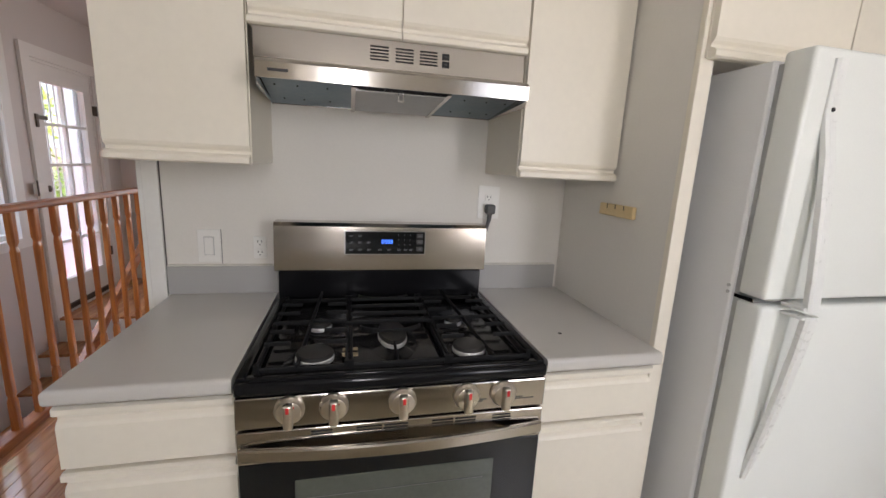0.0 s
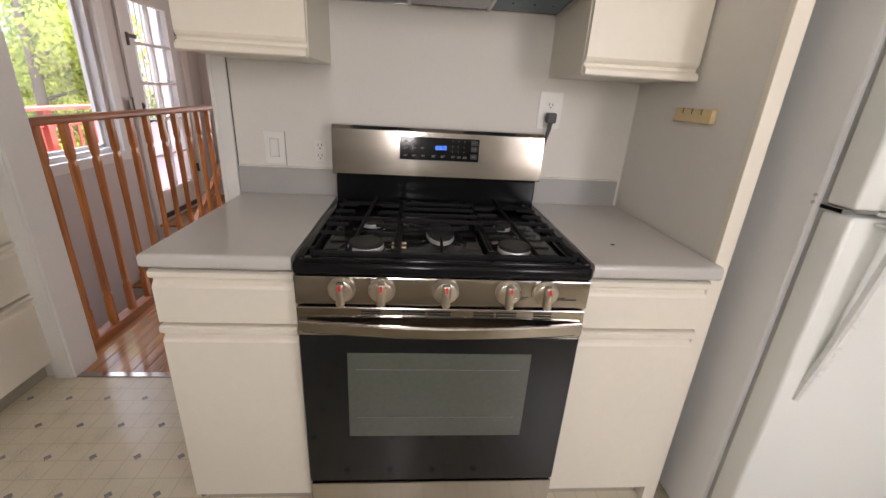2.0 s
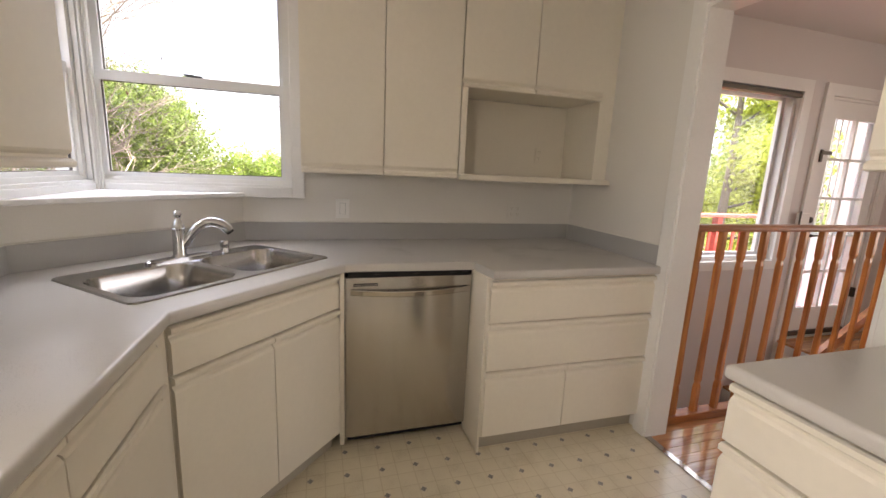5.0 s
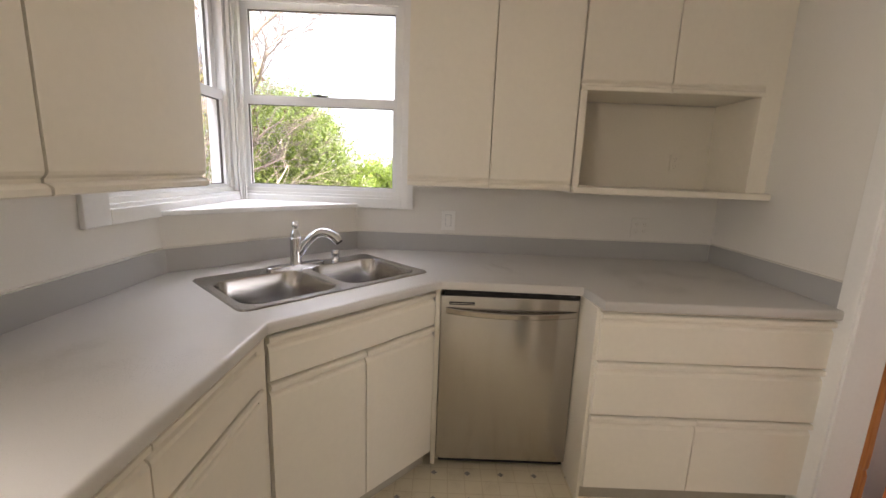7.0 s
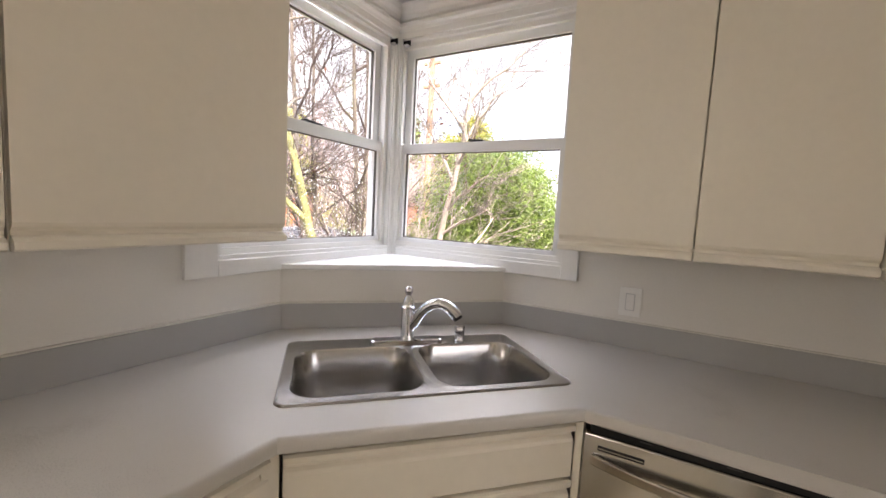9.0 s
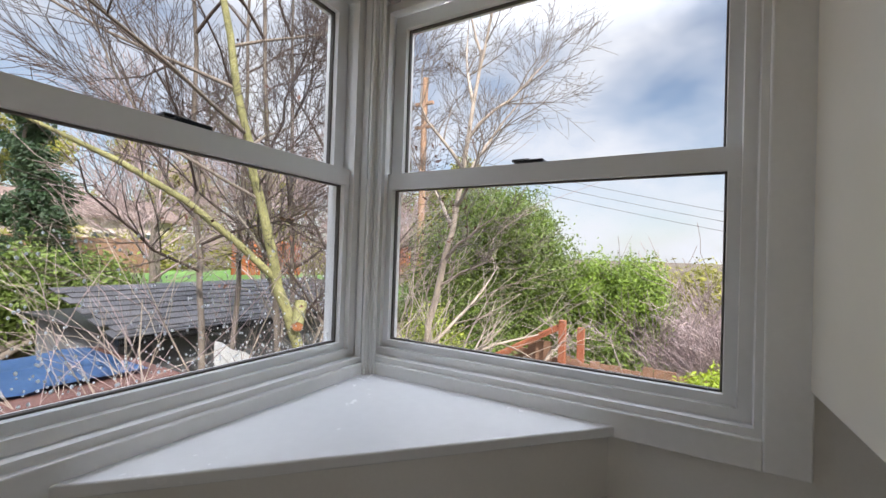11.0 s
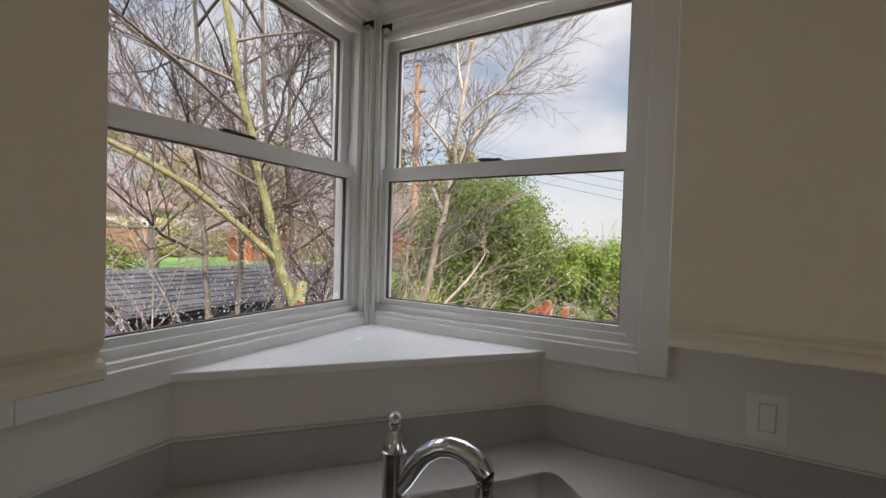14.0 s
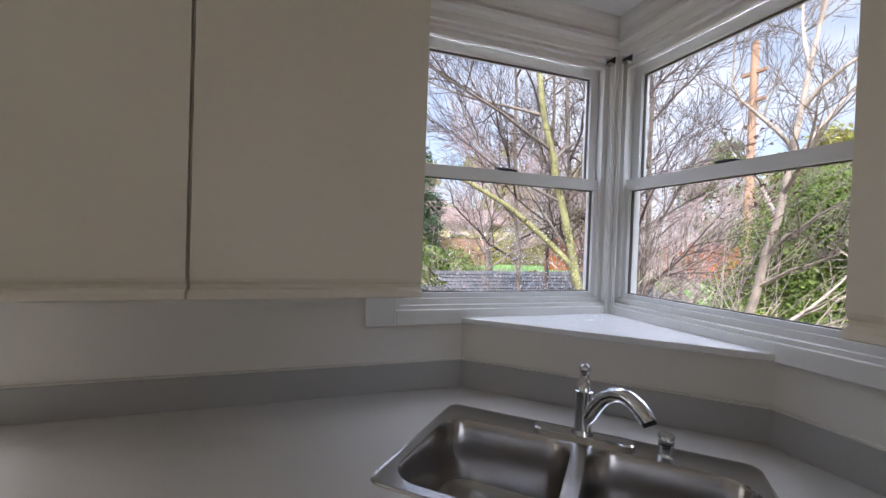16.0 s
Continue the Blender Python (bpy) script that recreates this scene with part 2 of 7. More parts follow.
def vinyl_material():
    """Sheet vinyl: a pale grid of hairlines, with mottled off-white fields."""
    m = material("sheet_vinyl", (0.70, 0.63, 0.48), 0.30, vary=0.05, scale=9, bump=0.10, bump_scale=220, coat=0.25)
    n, l = m.node_tree.nodes, m.node_tree.links
    b = n["Principled BSDF"]
    tc, mp = n.new("ShaderNodeTexCoord"), n.new("ShaderNodeMapping")
    mp.inputs["Location"].default_value = (0.0, 0.0, 0)
    br = n.new("ShaderNodeTexBrick")
    br.offset, br.squash = 0.0, 1.0
    for key, v in (("Scale", 1.0), ("Mortar Size", 0.0022), ("Mortar Smooth", 0.3), ("Brick Width", 0.0772), ("Row Height", 0.0772)):
        br.inputs[key].default_value = v
    br.inputs["Color1"].default_value = br.inputs["Color2"].default_value = (1, 1, 1, 1)
    br.inputs["Mortar"].default_value = (0.86, 0.83, 0.78, 1)
    l.new(tc.outputs["Object"], mp.inputs["Vector"])
    l.new(mp.outputs["Vector"], br.inputs["Vector"])
    mx = n.new("ShaderNodeMix")
    mx.data_type, mx.blend_type = "RGBA", "MULTIPLY"
    mx.inputs["Factor"].default_value = 1.0
    l.new(b.inputs["Base Color"].links[0].from_socket, mx.inputs["A"])
    l.new(br.outputs["Color"], mx.inputs["B"])
    l.new(mx.outputs["Result"], b.inputs["Base Color"])
    return m


VINYL = vinyl_material()
INLAY = material("vinyl_inlay", (0.25, 0.235, 0.215), 0.35, vary=0.25, scale=60, per_object=0.2)

# ---- building helpers ----
Z = Vector((0, 0, 1))


def box(bm, x0, x1, y0, y1, z0, z1, bevel=0.0, seg=2):
    v = [bm.verts.new(p) for p in ((x0, y0, z0), (x1, y0, z0), (x1, y1, z0), (x0, y1, z0), (x0, y0, z1), (x1, y0, z1), (x1, y1, z1), (x0, y1, z1))]
    f = [bm.faces.new([v[i] for i in q]) for q in ((3, 2, 1, 0), (4, 5, 6, 7), (0, 1, 5, 4), (1, 2, 6, 5), (2, 3, 7, 6), (3, 0, 4, 7))]
    if bevel:
        edges = list({e for face in f for e in face.edges})
        bmesh.ops.bevel(bm, geom=edges, offset=bevel, segments=seg, affect="EDGES", profile=0.5)
    return bm


def cube(*a, bevel=0.0, seg=2):
    return box(bmesh.new(), *a, bevel=bevel, seg=seg)


def cyl(bm, base, axis, r, length, r2=None, n=24, caps=True, bevel=0.0):
    axis = Vector(axis).normalized()
    m = Matrix.Translation(Vector(base) + axis * length / 2) @ axis.to_track_quat("Z", "Y").to_matrix().to_4x4()
    out = bmesh.ops.create_cone(bm, cap_ends=caps, segments=n, radius1=r, radius2=r if r2 is None else r2, depth=length, matrix=m)
    if bevel:
        edges = [e for e in {e for v in out["verts"] for e in v.link_edges} if len(e.link_faces) == 2 and any(len(f.verts) > 4 for f in e.link_faces)]
        bmesh.ops.bevel(bm, geom=edges, offset=bevel, segments=2, affect="EDGES", profile=0.5)
    return bm


def lathe(bm, profile, base, n=28, axis=(0, 0, 1)):
    """A turned body: profile of (radius, height)."""
    rot = Vector(axis).to_track_quat("Z", "Y").to_matrix()
    rings = []
    for r, h in profile:
        rings.append([bm.verts.new(Vector(base) + rot @ Vector((r * math.cos(a), r * math.sin(a), h))) for a in (2 * math.pi * i / n for i in range(n))])
    for a, b in zip(rings, rings[1:]):
        for i in range(n):
            bm.faces.new((a[i], a[(i + 1) % n], b[(i + 1) % n], b[i]))
    bm.faces.new(rings[0][::-1])
    bm.faces.new(rings[-1])
    return bm


def sweep(bm, points, radii, n=14, flat=1.0):
    """A tube along points; radii one a point."""
    pts = [Vector(p) for p in points]
    rings, side = [], None
    for i, p in enumerate(pts):
        d = (pts[min(i + 1, len(pts) - 1)] - pts[max(i - 1, 0)]).normalized()
        if side is None:
            side = d.orthogonal().normalized()
        side = (side - d * side.dot(d)).normalized()
        up = d.cross(side)
        r = radii[i] if hasattr(radii, "__len__") else radii
        rings.append([bm.verts.new(p + (side * math.cos(a) + up * math.sin(a) * flat) * r) for a in (2 * math.pi * k / n for k in range(n))])
    for a, b in zip(rings, rings[1:]):
        for i in range(n):
            bm.faces.new((a[i], a[(i + 1) % n], b[(i + 1) % n], b[i]))
    bm.faces.new(rings[0][::-1])
    bm.faces.new(rings[-1])
    return bm


def extrude_profile(bm, pts, origin, along, out, length):
    """A moulding: pts of (out, up) carried for a length along a level direction."""
    o, u, n = Vector(origin), Vector(along).normalized(), Vector(out).normalized()
    a = [bm.verts.new(o + n * d + Z * h) for d, h in pts]
    b = [bm.verts.new(o + n * d + Z * h + u * length) for d, h in pts]
    k = len(pts)
    for i in range(k):
        bm.faces.new((a[i], a[(i + 1) % k], b[(i + 1) % k], b[i]))
    bm.faces.new(a[::-1])
    bm.faces.new(b)
    bmesh.ops.recalc_face_normals(bm, faces=bm.faces)
    return bm


def slab(outline, z0, z1, bevel_edges=(), bevel=0.0, seg=3):
    """A level plate from a plan outline, counter-clockwise, with some of its top edges rounded."""
    bm = bmesh.new()
    lo = [bm.verts.new((x, y, z0)) for x, y in outline]
    hi = [bm.verts.new((x, y, z1)) for x, y in outline]
    k = len(outline)
    bm.faces.new(lo[::-1])
    bm.faces.new(hi)
    for i in range(k):
        bm.faces.new((lo[i], lo[(i + 1) % k], hi[(i + 1) % k], hi[i]))
    if bevel:
        geom = []
        for i in bevel_edges:
            j = (i + 1) % k
            geom += [bm.edges.get((hi[i], hi[j])), bm.edges.get((lo[i], lo[j]))]
        bmesh.ops.bevel(bm, geom=geom, offset=bevel, segments=seg, affect="EDGES", profile=0.5)
    return bm


def ring(outer, inner, depth, plane, at):
    """A flat frame with a hole; rectangles (a0, a1, z0, z1) in the x or y plane that starts at 'at' and is 'depth' thick."""
    bm = bmesh.new()
    a0, a1, z0, z1 = outer
    b0, b1, c0, c1 = inner
    for q in ((a0, a1, z0, c0), (a0, a1, c1, z1), (a0, b0, c0, c1), (b1, a1, c0, c1)):
        if q[1] - q[0] < 1e-4 or q[3] - q[2] < 1e-4:
            continue
        if plane == "x":
            box(bm, at, at + depth, q[0], q[1], q[2], q[3])
        else:
            box(bm, q[0], q[1], at, at + depth, q[2], q[3])
    bmesh.ops.remove_doubles(bm, verts=bm.verts, dist=1e-5)
    return bm


def mesh_object(name, bm, mat, smooth=False):
    me = bpy.data.meshes.new(name)
    bm.normal_update()
    bm.to_mesh(me)
    bm.free()
    me.materials.append(mat)
    if smooth:
        me.shade_smooth()
        me.set_sharp_from_angle(angle=radians(38))
    return new(name, me)


def part(name, bm, mat, parent, label="", smooth=False):
    ob = mesh_object(name, bm, mat, smooth)
    ob.parent = parent
    if parent.type == "EMPTY":
        ob.matrix_parent_inverse = parent.matrix_basis.inverted()
    return tagged(ob, label)


def thing(name, at, label, category, group=""):
    ob = new(name)
    ob.matrix_basis = Matrix.Translation(at)
    ob.empty_display_size = 0.1
    return tagged(ob, label, category, group)


def structure(name, bm, mat, label, category="", smooth=False):
    return tagged(mesh_object(name, bm, mat, smooth), label, category or name.rstrip("_0123456789").split("_")[0], "", "structure")


# ---- the plan ----
WX, SY, NY, NYW, PX = -2.637, -0.907, 1.724, 1.785, 0.612
CEILING, HALLCEIL = 2.40, 2.50
EX, HN = 2.55, 5.25          # east wall of the kitchen, north wall of the stair hall
OPL, OPR, OPH = -1.735, -0.925, 2.085   # the opening to the stair hall
CT = 0.914
DWX, FACEX = -2.005, -1.805   # dishwasher front, drawer front

# corner windows: glass rectangles
WWG = (-0.863, -0.055)        # west window, y of the glass
SWG = (-2.56, -1.752)         # south window, x of the glass
WZ0, WZM0, WZM1, WZ1 = 1.258, 1.694, 1.742, 2.19
TH = 0.14                     # outer wall thickness

# ---- floors, walls, ceilings ----
floor = structure("floor", cube(WX - 0.1, EX + 0.1, SY - 0.1, NYW + 0.012, -0.12, 0.0), VINYL, "cream sheet vinyl kitchen floor with small grey diamonds", "floor")
structure("hall_subfloor", slab([(-1.87, 1.80), (3.2, 1.80), (3.2, HN), (WX, HN), (WX, 4.02), (-1.87, 4.02)], -0.2, -0.022), FLOORWOOD, "subfloor under the oak boards", "floor")

west = bmesh.new()
w0, w1 = WX - TH, WX
hole = (WWG[0] - 0.052, WWG[1] + 0.055, 1.205, 2.245)
box(west, w0, w1, SY - TH, hole[0], -3.0, 2.75)
box(west, w0, w1, hole[0], hole[1], -3.0, hole[2])
box(west, w0, w1, hole[0], hole[1], hole[3], 2.75)
hw = (2.50, 3.75, 0.72, 2.06)     # stair window opening
hd = (4.08, 4.90, 0.0, 2.06)      # stair door opening
box(west, w0, w1, hole[1], hw[0], -3.0, 2.75)
box(west, w0, w1, hw[0], hw[1], -3.0, hw[2])
box(west, w0, w1, hw[0], hw[1], hw[3], 2.75)
box(west, w0, w1, hw[1], hd[0], -3.0, 2.75)
box(west, w0, w1, hd[0], hd[1], -3.0, 0.0)
box(west, w0, w1, hd[0], hd[1], hd[3], 2.75)
box(west, w0, w1, hd[1], HN + 0.15, -3.0, 2.75)
structure("wall_west", west, WALL, "off-white painted plaster wall with a corner window", "wall")

south = bmesh.new()
s0, s1 = SY - TH, SY
sh = (SWG[0] - 0.052, SWG[1] + 0.055)
box(south, WX, sh[0], s0, s1, -3.0, 2.75)
box(south, sh[0], sh[1], s0, s1, -3.0, hole[2])
box(south, sh[0], sh[1], s0, s1, hole[3], 2.75)
box(south, sh[1], -0.46, s0, s1, -3.0, 2.75)
for a, b, c, d in ((-0.46, -0.14, 1.08, 2.16), (0.70, 1.60, 0.95, 2.16)):
    box(south, a, b, s0, s1, -3.0, c)
    box(south, a, b, s0, s1, d, 2.75)
box(south, -0.14, 0.70, s0, s1, -3.0, 2.75)
box(south, 1.60, EX + 0.15, s0, s1, -3.0, 2.75)
structure("wall_south", south, WALL, "off-white painted plaster wall with a corner window", "wall")

north = bmesh.new()
box(north, OPR, EX + 0.15, NY, NY + 0.14, 0, 2.75)
structure("wall_north", north, WALL, "off-white painted wall behind the gas range", "wall")
nw = bmesh.new()
box(nw, WX, OPL - 0.015, NYW, NYW + 0.115, -3.0, 2.75)
box(nw, OPL - 0.015, OPR, NYW, NYW + 0.115, OPH + 0.015, 2.75)
structure("wall_northwest", nw, WALL, "off-white painted wall with the opening to the stairs", "wall")

east = bmesh.new()
box(east, EX, EX + 0.15, SY, NY, -0.1, 2.75)
structure("wall_east", east, WALL, "off-white painted wall closing the kitchen", "wall")
# unseen opening left in the north wall for the added hall lamp
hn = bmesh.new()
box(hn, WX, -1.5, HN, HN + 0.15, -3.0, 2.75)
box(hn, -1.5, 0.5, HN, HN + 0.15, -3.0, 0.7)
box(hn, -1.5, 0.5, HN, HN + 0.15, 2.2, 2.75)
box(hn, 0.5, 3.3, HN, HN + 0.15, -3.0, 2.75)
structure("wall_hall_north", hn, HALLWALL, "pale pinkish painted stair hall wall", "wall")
he = bmesh.new()
box(he, 3.2, 3.35, NY + 0.14, HN, -0.2, 2.75)
structure("wall_hall_east", he, HALLWALL, "pale pinkish painted stair hall wall", "wall")
hall_lining = thing("wall_hall_west", (WX, 3.0, 0), "pale pinkish painted wall of the stair hall", "wall")   # hall side of the west wall
hall_lining["kind"] = "structure"
for q in ((1.90, hw[0], -3.0, HALLCEIL), (hw[0], hw[1], -3.0, hw[2]), (hw[0], hw[1], hw[3], HALLCEIL), (hw[1], hd[0], -3.0, HALLCEIL), (hd[0], hd[1], hd[3], HALLCEIL), (hd[1], HN, -3.0, HALLCEIL)):
    part("plaster_panel", cube(WX, WX + 0.006, q[0], q[1], q[2], q[3]), HALLWALL, hall_lining)
structure("ceiling", cube(WX, EX, SY, NYW, CEILING, CEILING + 0.1), CEIL, "white painted kitchen ceiling", "ceiling")
structure("ceiling_hall", cube(WX, 3.3, NYW + 0.115, HN, HALLCEIL, HALLCEIL + 0.1), HALLWALL, "pale pinkish stair hall ceiling", "ceiling")
# unseen north overhang is lengthened to keep sun out of the hall opening
structure("roof", cube(WX - 0.26, 3.7, SY - 0.26, HN + 2.2, 2.76, 2.9), DARKGAP, "dark flat house roof with eaves, stretched north to block sun", "roof")

# casing of the opening to the stairs
CAS = [(0, 0), (0.018, 0), (0.018, 1), (0, 1)]
opening = thing("opening_casing", (OPL, NYW, 0), "cream painted flat casing round the opening to the stairs", "trim")
opening["kind"] = "structure"
part("jamb_casing", cube(OPL - 0.085, OPL - 0.012, NYW - 0.02, NYW - 0.001, 0, OPH + 0.09, bevel=0.003), TRIM, opening)
part("jamb", cube(OPL - 0.014, OPL, NYW - 0.012, NYW + 0.125, 0, OPH, bevel=0.002), TRIM, opening)
part("head", cube(OPL - 0.012, OPR + 0.02, NYW - 0.012, NYW + 0.125, OPH, OPH + 0.014, bevel=0.002), TRIM, opening)
part("head_casing", cube(OPL - 0.012, OPR + 0.02, NYW - 0.02, NYW - 0.001, OPH + 0.012, OPH + 0.09, bevel=0.003), TRIM, opening)
part("right_jamb", cube(OPR - 0.016, OPR - 0.001, NY - 0.010, NYW + 0.125, 0, OPH, bevel=0.002), TRIM, opening)
part("right_casing", cube(OPR - 0.0005, -0.879, NY - 0.012, NY - 0.0005, 0, OPH + 0.09, bevel=0.002), TRIM, opening)
part("casing_gap", cube(-0.879, -0.8755, NY - 0.003, NY - 0.0005, CT, OPH + 0.09), DARKGAP, opening)
structure("threshold_strip", cube(OPL + 0.001, OPR - 0.017, NYW - 0.012, NYW + 0.022, 0.0, 0.006, bevel=0.002), STEEL, "worn metal strip between vinyl and oak floor", "trim")

# crown moulding in the window corner
CROWN = [(0, 0), (0.012, 0), (0.016, 0.016), (0.026, 0.024), (0.030, 0.042), (0.046, 0.060), (0.052, 0.078), (0.052, 0.09), (0, 0.09)]
structure("crown_moulding_west", extrude_profile(bmesh.new(), CROWN, (WX, SY, CEILING - 0.09), (0, 1, 0), (1, 0, 0), 0.97), TRIM, "white painted crown moulding", "trim")
structure("crown_moulding_south", extrude_profile(bmesh.new(), CROWN, (WX + 0.001, SY, CEILING - 0.09), (1, 0, 0), (0, 1, 0), 0.96), TRIM, "white painted crown moulding", "trim")


# ---- corner windows ----
def sash(name, plane, a0, a1, z0, z1, at, depth, stile, bottom, top, parent):
    """One sash: frame, bead and pane."""
    fr = ring((a0 - stile, a1 + stile, z0 - bottom, z1 + top), (a0, a1, z0, z1), depth, plane, at)
    s = part(name, fr, VINYLWIN, parent)
    bead = ring((a0, a1, z0, z1), (a0 + 0.0035, a1 - 0.0035, z0 + 0.0035, z1 - 0.0035), 0.012, plane, at + depth * 0.5 - 0.006)
    part("bead", bead, DARKGAP, s)
    p = at + depth * 0.5
    pane = cube(p - 0.002, p + 0.002, a0, a1, z0, z1) if plane == "x" else cube(a0, a1, p - 0.002, p + 0.002, z0, z1)
    g = part("pane", pane, GLASS, s)
    g.visible_shadow = False
    return s


def corner_window(name, plane, g0, g1, wall, corner_side):
    """Double-hung window: wall is the inner face; everything lies behind it, the casing on it."""
    at = (wall, (g0 + g1) / 2, 1.15) if plane == "x" else ((g0 + g1) / 2, wall, 1.15)
    w = thing(name, at, "white double-hung vinyl window in a painted wooden casing", "window")
    w["kind"] = "structure"
    a0, a1 = g0 - 0.052, g1 + 0.055
    part("window_frame", ring((a0, a1, 1.205, 2.245), (a0 + 0.012, a1 - 0.012, 1.217, 2.233), 0.12, plane, wall - 0.137), VINYLWIN, w)
    lower = sash("lower_sash", plane, g0, g1, WZ0, WZM0, wall - 0.078, 0.042, 0.038, 0.040, 0.046, w)
    sash("upper_sash", plane, g0, g1, WZM1 - 0.004, WZ1, wall - 0.122, 0.042, 0.038, 0.034, 0.040, w)
    for k, (d0, d1, out) in enumerate(((0.0, 0.014, 0.006), (0.014, 0.036, -0.020))):
        part("inner_stop", ring((a0 - 0.002 + d0, a1 + 0.002 - d0, 1.203 + d0, 2.247 - d0), (a0 - 0.002 + d1, a1 + 0.002 - d1, 1.203 + d1, 2.247 - d1), 0.02, plane, wall + out - 0.02), TRIM, w)
    # casing on the wall
    e0, e1 = (a0, a1 + 0.068)
    if plane == "x":
        part("side_casing", cube(wall, wall + 0.019, a1, e1, 1.148, 2.335, bevel=0.003), TRIM, w)
        part("bottom_casing", cube(wall, wall + 0.019, SY + 0.02, e1 - 0.068, 1.148, 1.203, bevel=0.003), TRIM, w)
        part("head_casing", cube(wall, wall + 0.019, SY + 0.02, e1 - 0.068, 2.247, 2.315, bevel=0.003), TRIM, w)
        part("head_cap", extrude_profile(bmesh.new(), [(0, 0), (0.022, 0), (0.028, 0.012), (0.040, 0.02), (0.040, 0.034), (0, 0.034)], (wall, SY, 2.278), (0, 1, 0), (1, 0, 0), e1 - SY), TRIM, w)
        mid, zl = (g0 + g1) / 2, WZM1
        part("sash_lock", cube(wall - 0.10, wall - 0.045, mid - 0.035, mid + 0.035, zl - 0.002, zl + 0.010, bevel=0.003), BLACK, lower)
        part("lock_lever", cube(wall - 0.085, wall - 0.06, mid - 0.05, mid - 0.005, zl + 0.009, zl + 0.016, bevel=0.002), BLACK, lower)
    else:
        part("side_casing", cube(a1, e1 + 0.04, wall, wall + 0.019, 1.148, 2.335, bevel=0.003), TRIM, w)
        part("bottom_casing", cube(WX + 0.02, a1, wall, wall + 0.019, 1.148, 1.203, bevel=0.003), TRIM, w)
        part("head_casing", cube(WX + 0.02, a1, wall, wall + 0.019, 2.247, 2.315, bevel=0.003), TRIM, w)
        part("head_cap", extrude_profile(bmesh.new(), [(0, 0), (0.022, 0), (0.028, 0.012), (0.040, 0.02), (0.040, 0.034), (0, 0.034)], (WX, wall, 2.278), (1, 0, 0), (0, 1, 0), a1 + 0.1 - WX), TRIM, w)
        mid, zl = (g0 + g1) / 2, WZM1
        part("sash_lock", cube(mid - 0.035, mid + 0.035, wall - 0.10, wall - 0.045, zl - 0.002, zl + 0.010, bevel=0.003), BLACK, lower)
        part("lock_lever", cube(mid - 0.005, mid + 0.05, wall - 0.085, wall - 0.06, zl + 0.009, zl + 0.016, bevel=0.002), BLACK, lower)
    return w


corner_window("window_1", "x", *WWG, WX, 0)
corner_window("window_2", "y", *SWG, SY, 0)
# fluted post where the two windows meet
post = bmesh.new()
box(post, WX - 0.004, WX + 0.020, SY - 0.004, SY + 0.020, 1.17, 2.30, bevel=0.003)
for k in range(3):
    cyl(post, (WX + 0.021, SY + 0.026 + 0.012 * k - 0.01, 1.17), (0, 0, 1), 0.005, 1.08, n=10)
    cyl(post, (WX + 0.026 + 0.012 * k - 0.01, SY + 0.021, 1.17), (0, 0, 1), 0.005, 1.08, n=10)
structure("window_corner_post", post, TRIM, "white fluted corner post between two windows", "trim", True)
for k, (px, py) in enumerate(((WX + 0.03, SY + 0.075), (WX + 0.075, SY + 0.03))):
    br = thing("blind_bracket", (px, py, 2.20), "small metal blind bracket on the window casing", "bracket", "blind brackets")
    part("plate", cube(px - 0.014, px + 0.014, py - 0.014, py + 0.014, 2.205, 2.209), CHROME, br)
    part("cheek", cube(px - 0.014, px - 0.010, py - 0.014, py + 0.014, 2.209, 2.236), BLACK, br)
    part("cheek", cube(px - 0.010, px + 0.014, py - 0.014, py - 0.010, 2.209, 2.236), CHROME, br)

# diagonal shelf and the panel behind the sink
D1, D2 = Vector((WX, -0.254)), Vector((-1.954, SY))
panel = slab([(WX, D1.y), (WX, D1.y - 0.03), (D2.x - 0.03, SY), (D2.x, SY)], CT - 0.02, 1.150)
structure("corner_panel", panel, WALL, "off-white diagonal wall panel behind the sink", "wall")
structure("corner_sill", slab([(WX + 0.001, SY + 0.001), (D2.x + 0.03, SY + 0.001), (WX + 0.001, D1.y + 0.03)], 1.150, 1.172, (1,), 0.004), SILLWHITE, "white painted triangular corner window sill", "sill")


# ---- cabinets ----
def front_profile(h, up=False, t=0.019):
    """Section of a slab front with a routed finger lip at its top (or at its foot)."""
    lip = [(t, 0.0), (t + 0.007, -0.004), (t + 0.007, -0.017), (t, -0.023), (t - 0.012, -0.027), (t - 0.012, -0.035), (t - 0.004, -0.042), (t, -0.050)]
    pts = [(0, 0)] + lip + [(t, -h), (0, -h)]
    return [(d, -h - u) for d, u in pts] if up else pts


def front(name, parent, a, b, z0, z1, nrm, up=False, gap=0.0025):
    """A drawer or door front between the plan points a and b, facing nrm."""
    a, b = Vector(a), Vector(b)
    u = (b - a).normalized()
    a2, ln = a + u * gap, (b - a).length - 2 * gap
    bm = extrude_profile(bmesh.new(), front_profile(z1 - z0, up), (a2.x, a2.y, z1), (u.x, u.y, 0), (*nrm, 0), ln)
    return part(name, bm, CABINET, parent)


def prism(a, b, nrm, depth, z0, z1):
    """An upright box behind the line a-b, reaching 'depth' against nrm."""
    a, b, n = Vector(a), Vector(b), Vector(nrm).normalized()
    c, d = b - n * depth, a - n * depth
    pts = [tuple(p) for p in (a, b, c, d)]
    area = sum(p[0] * q[1] - q[0] * p[1] for p, q in zip(pts, pts[1:] + pts[:1]))
    return slab(pts if area > 0 else pts[::-1], z0, z1)


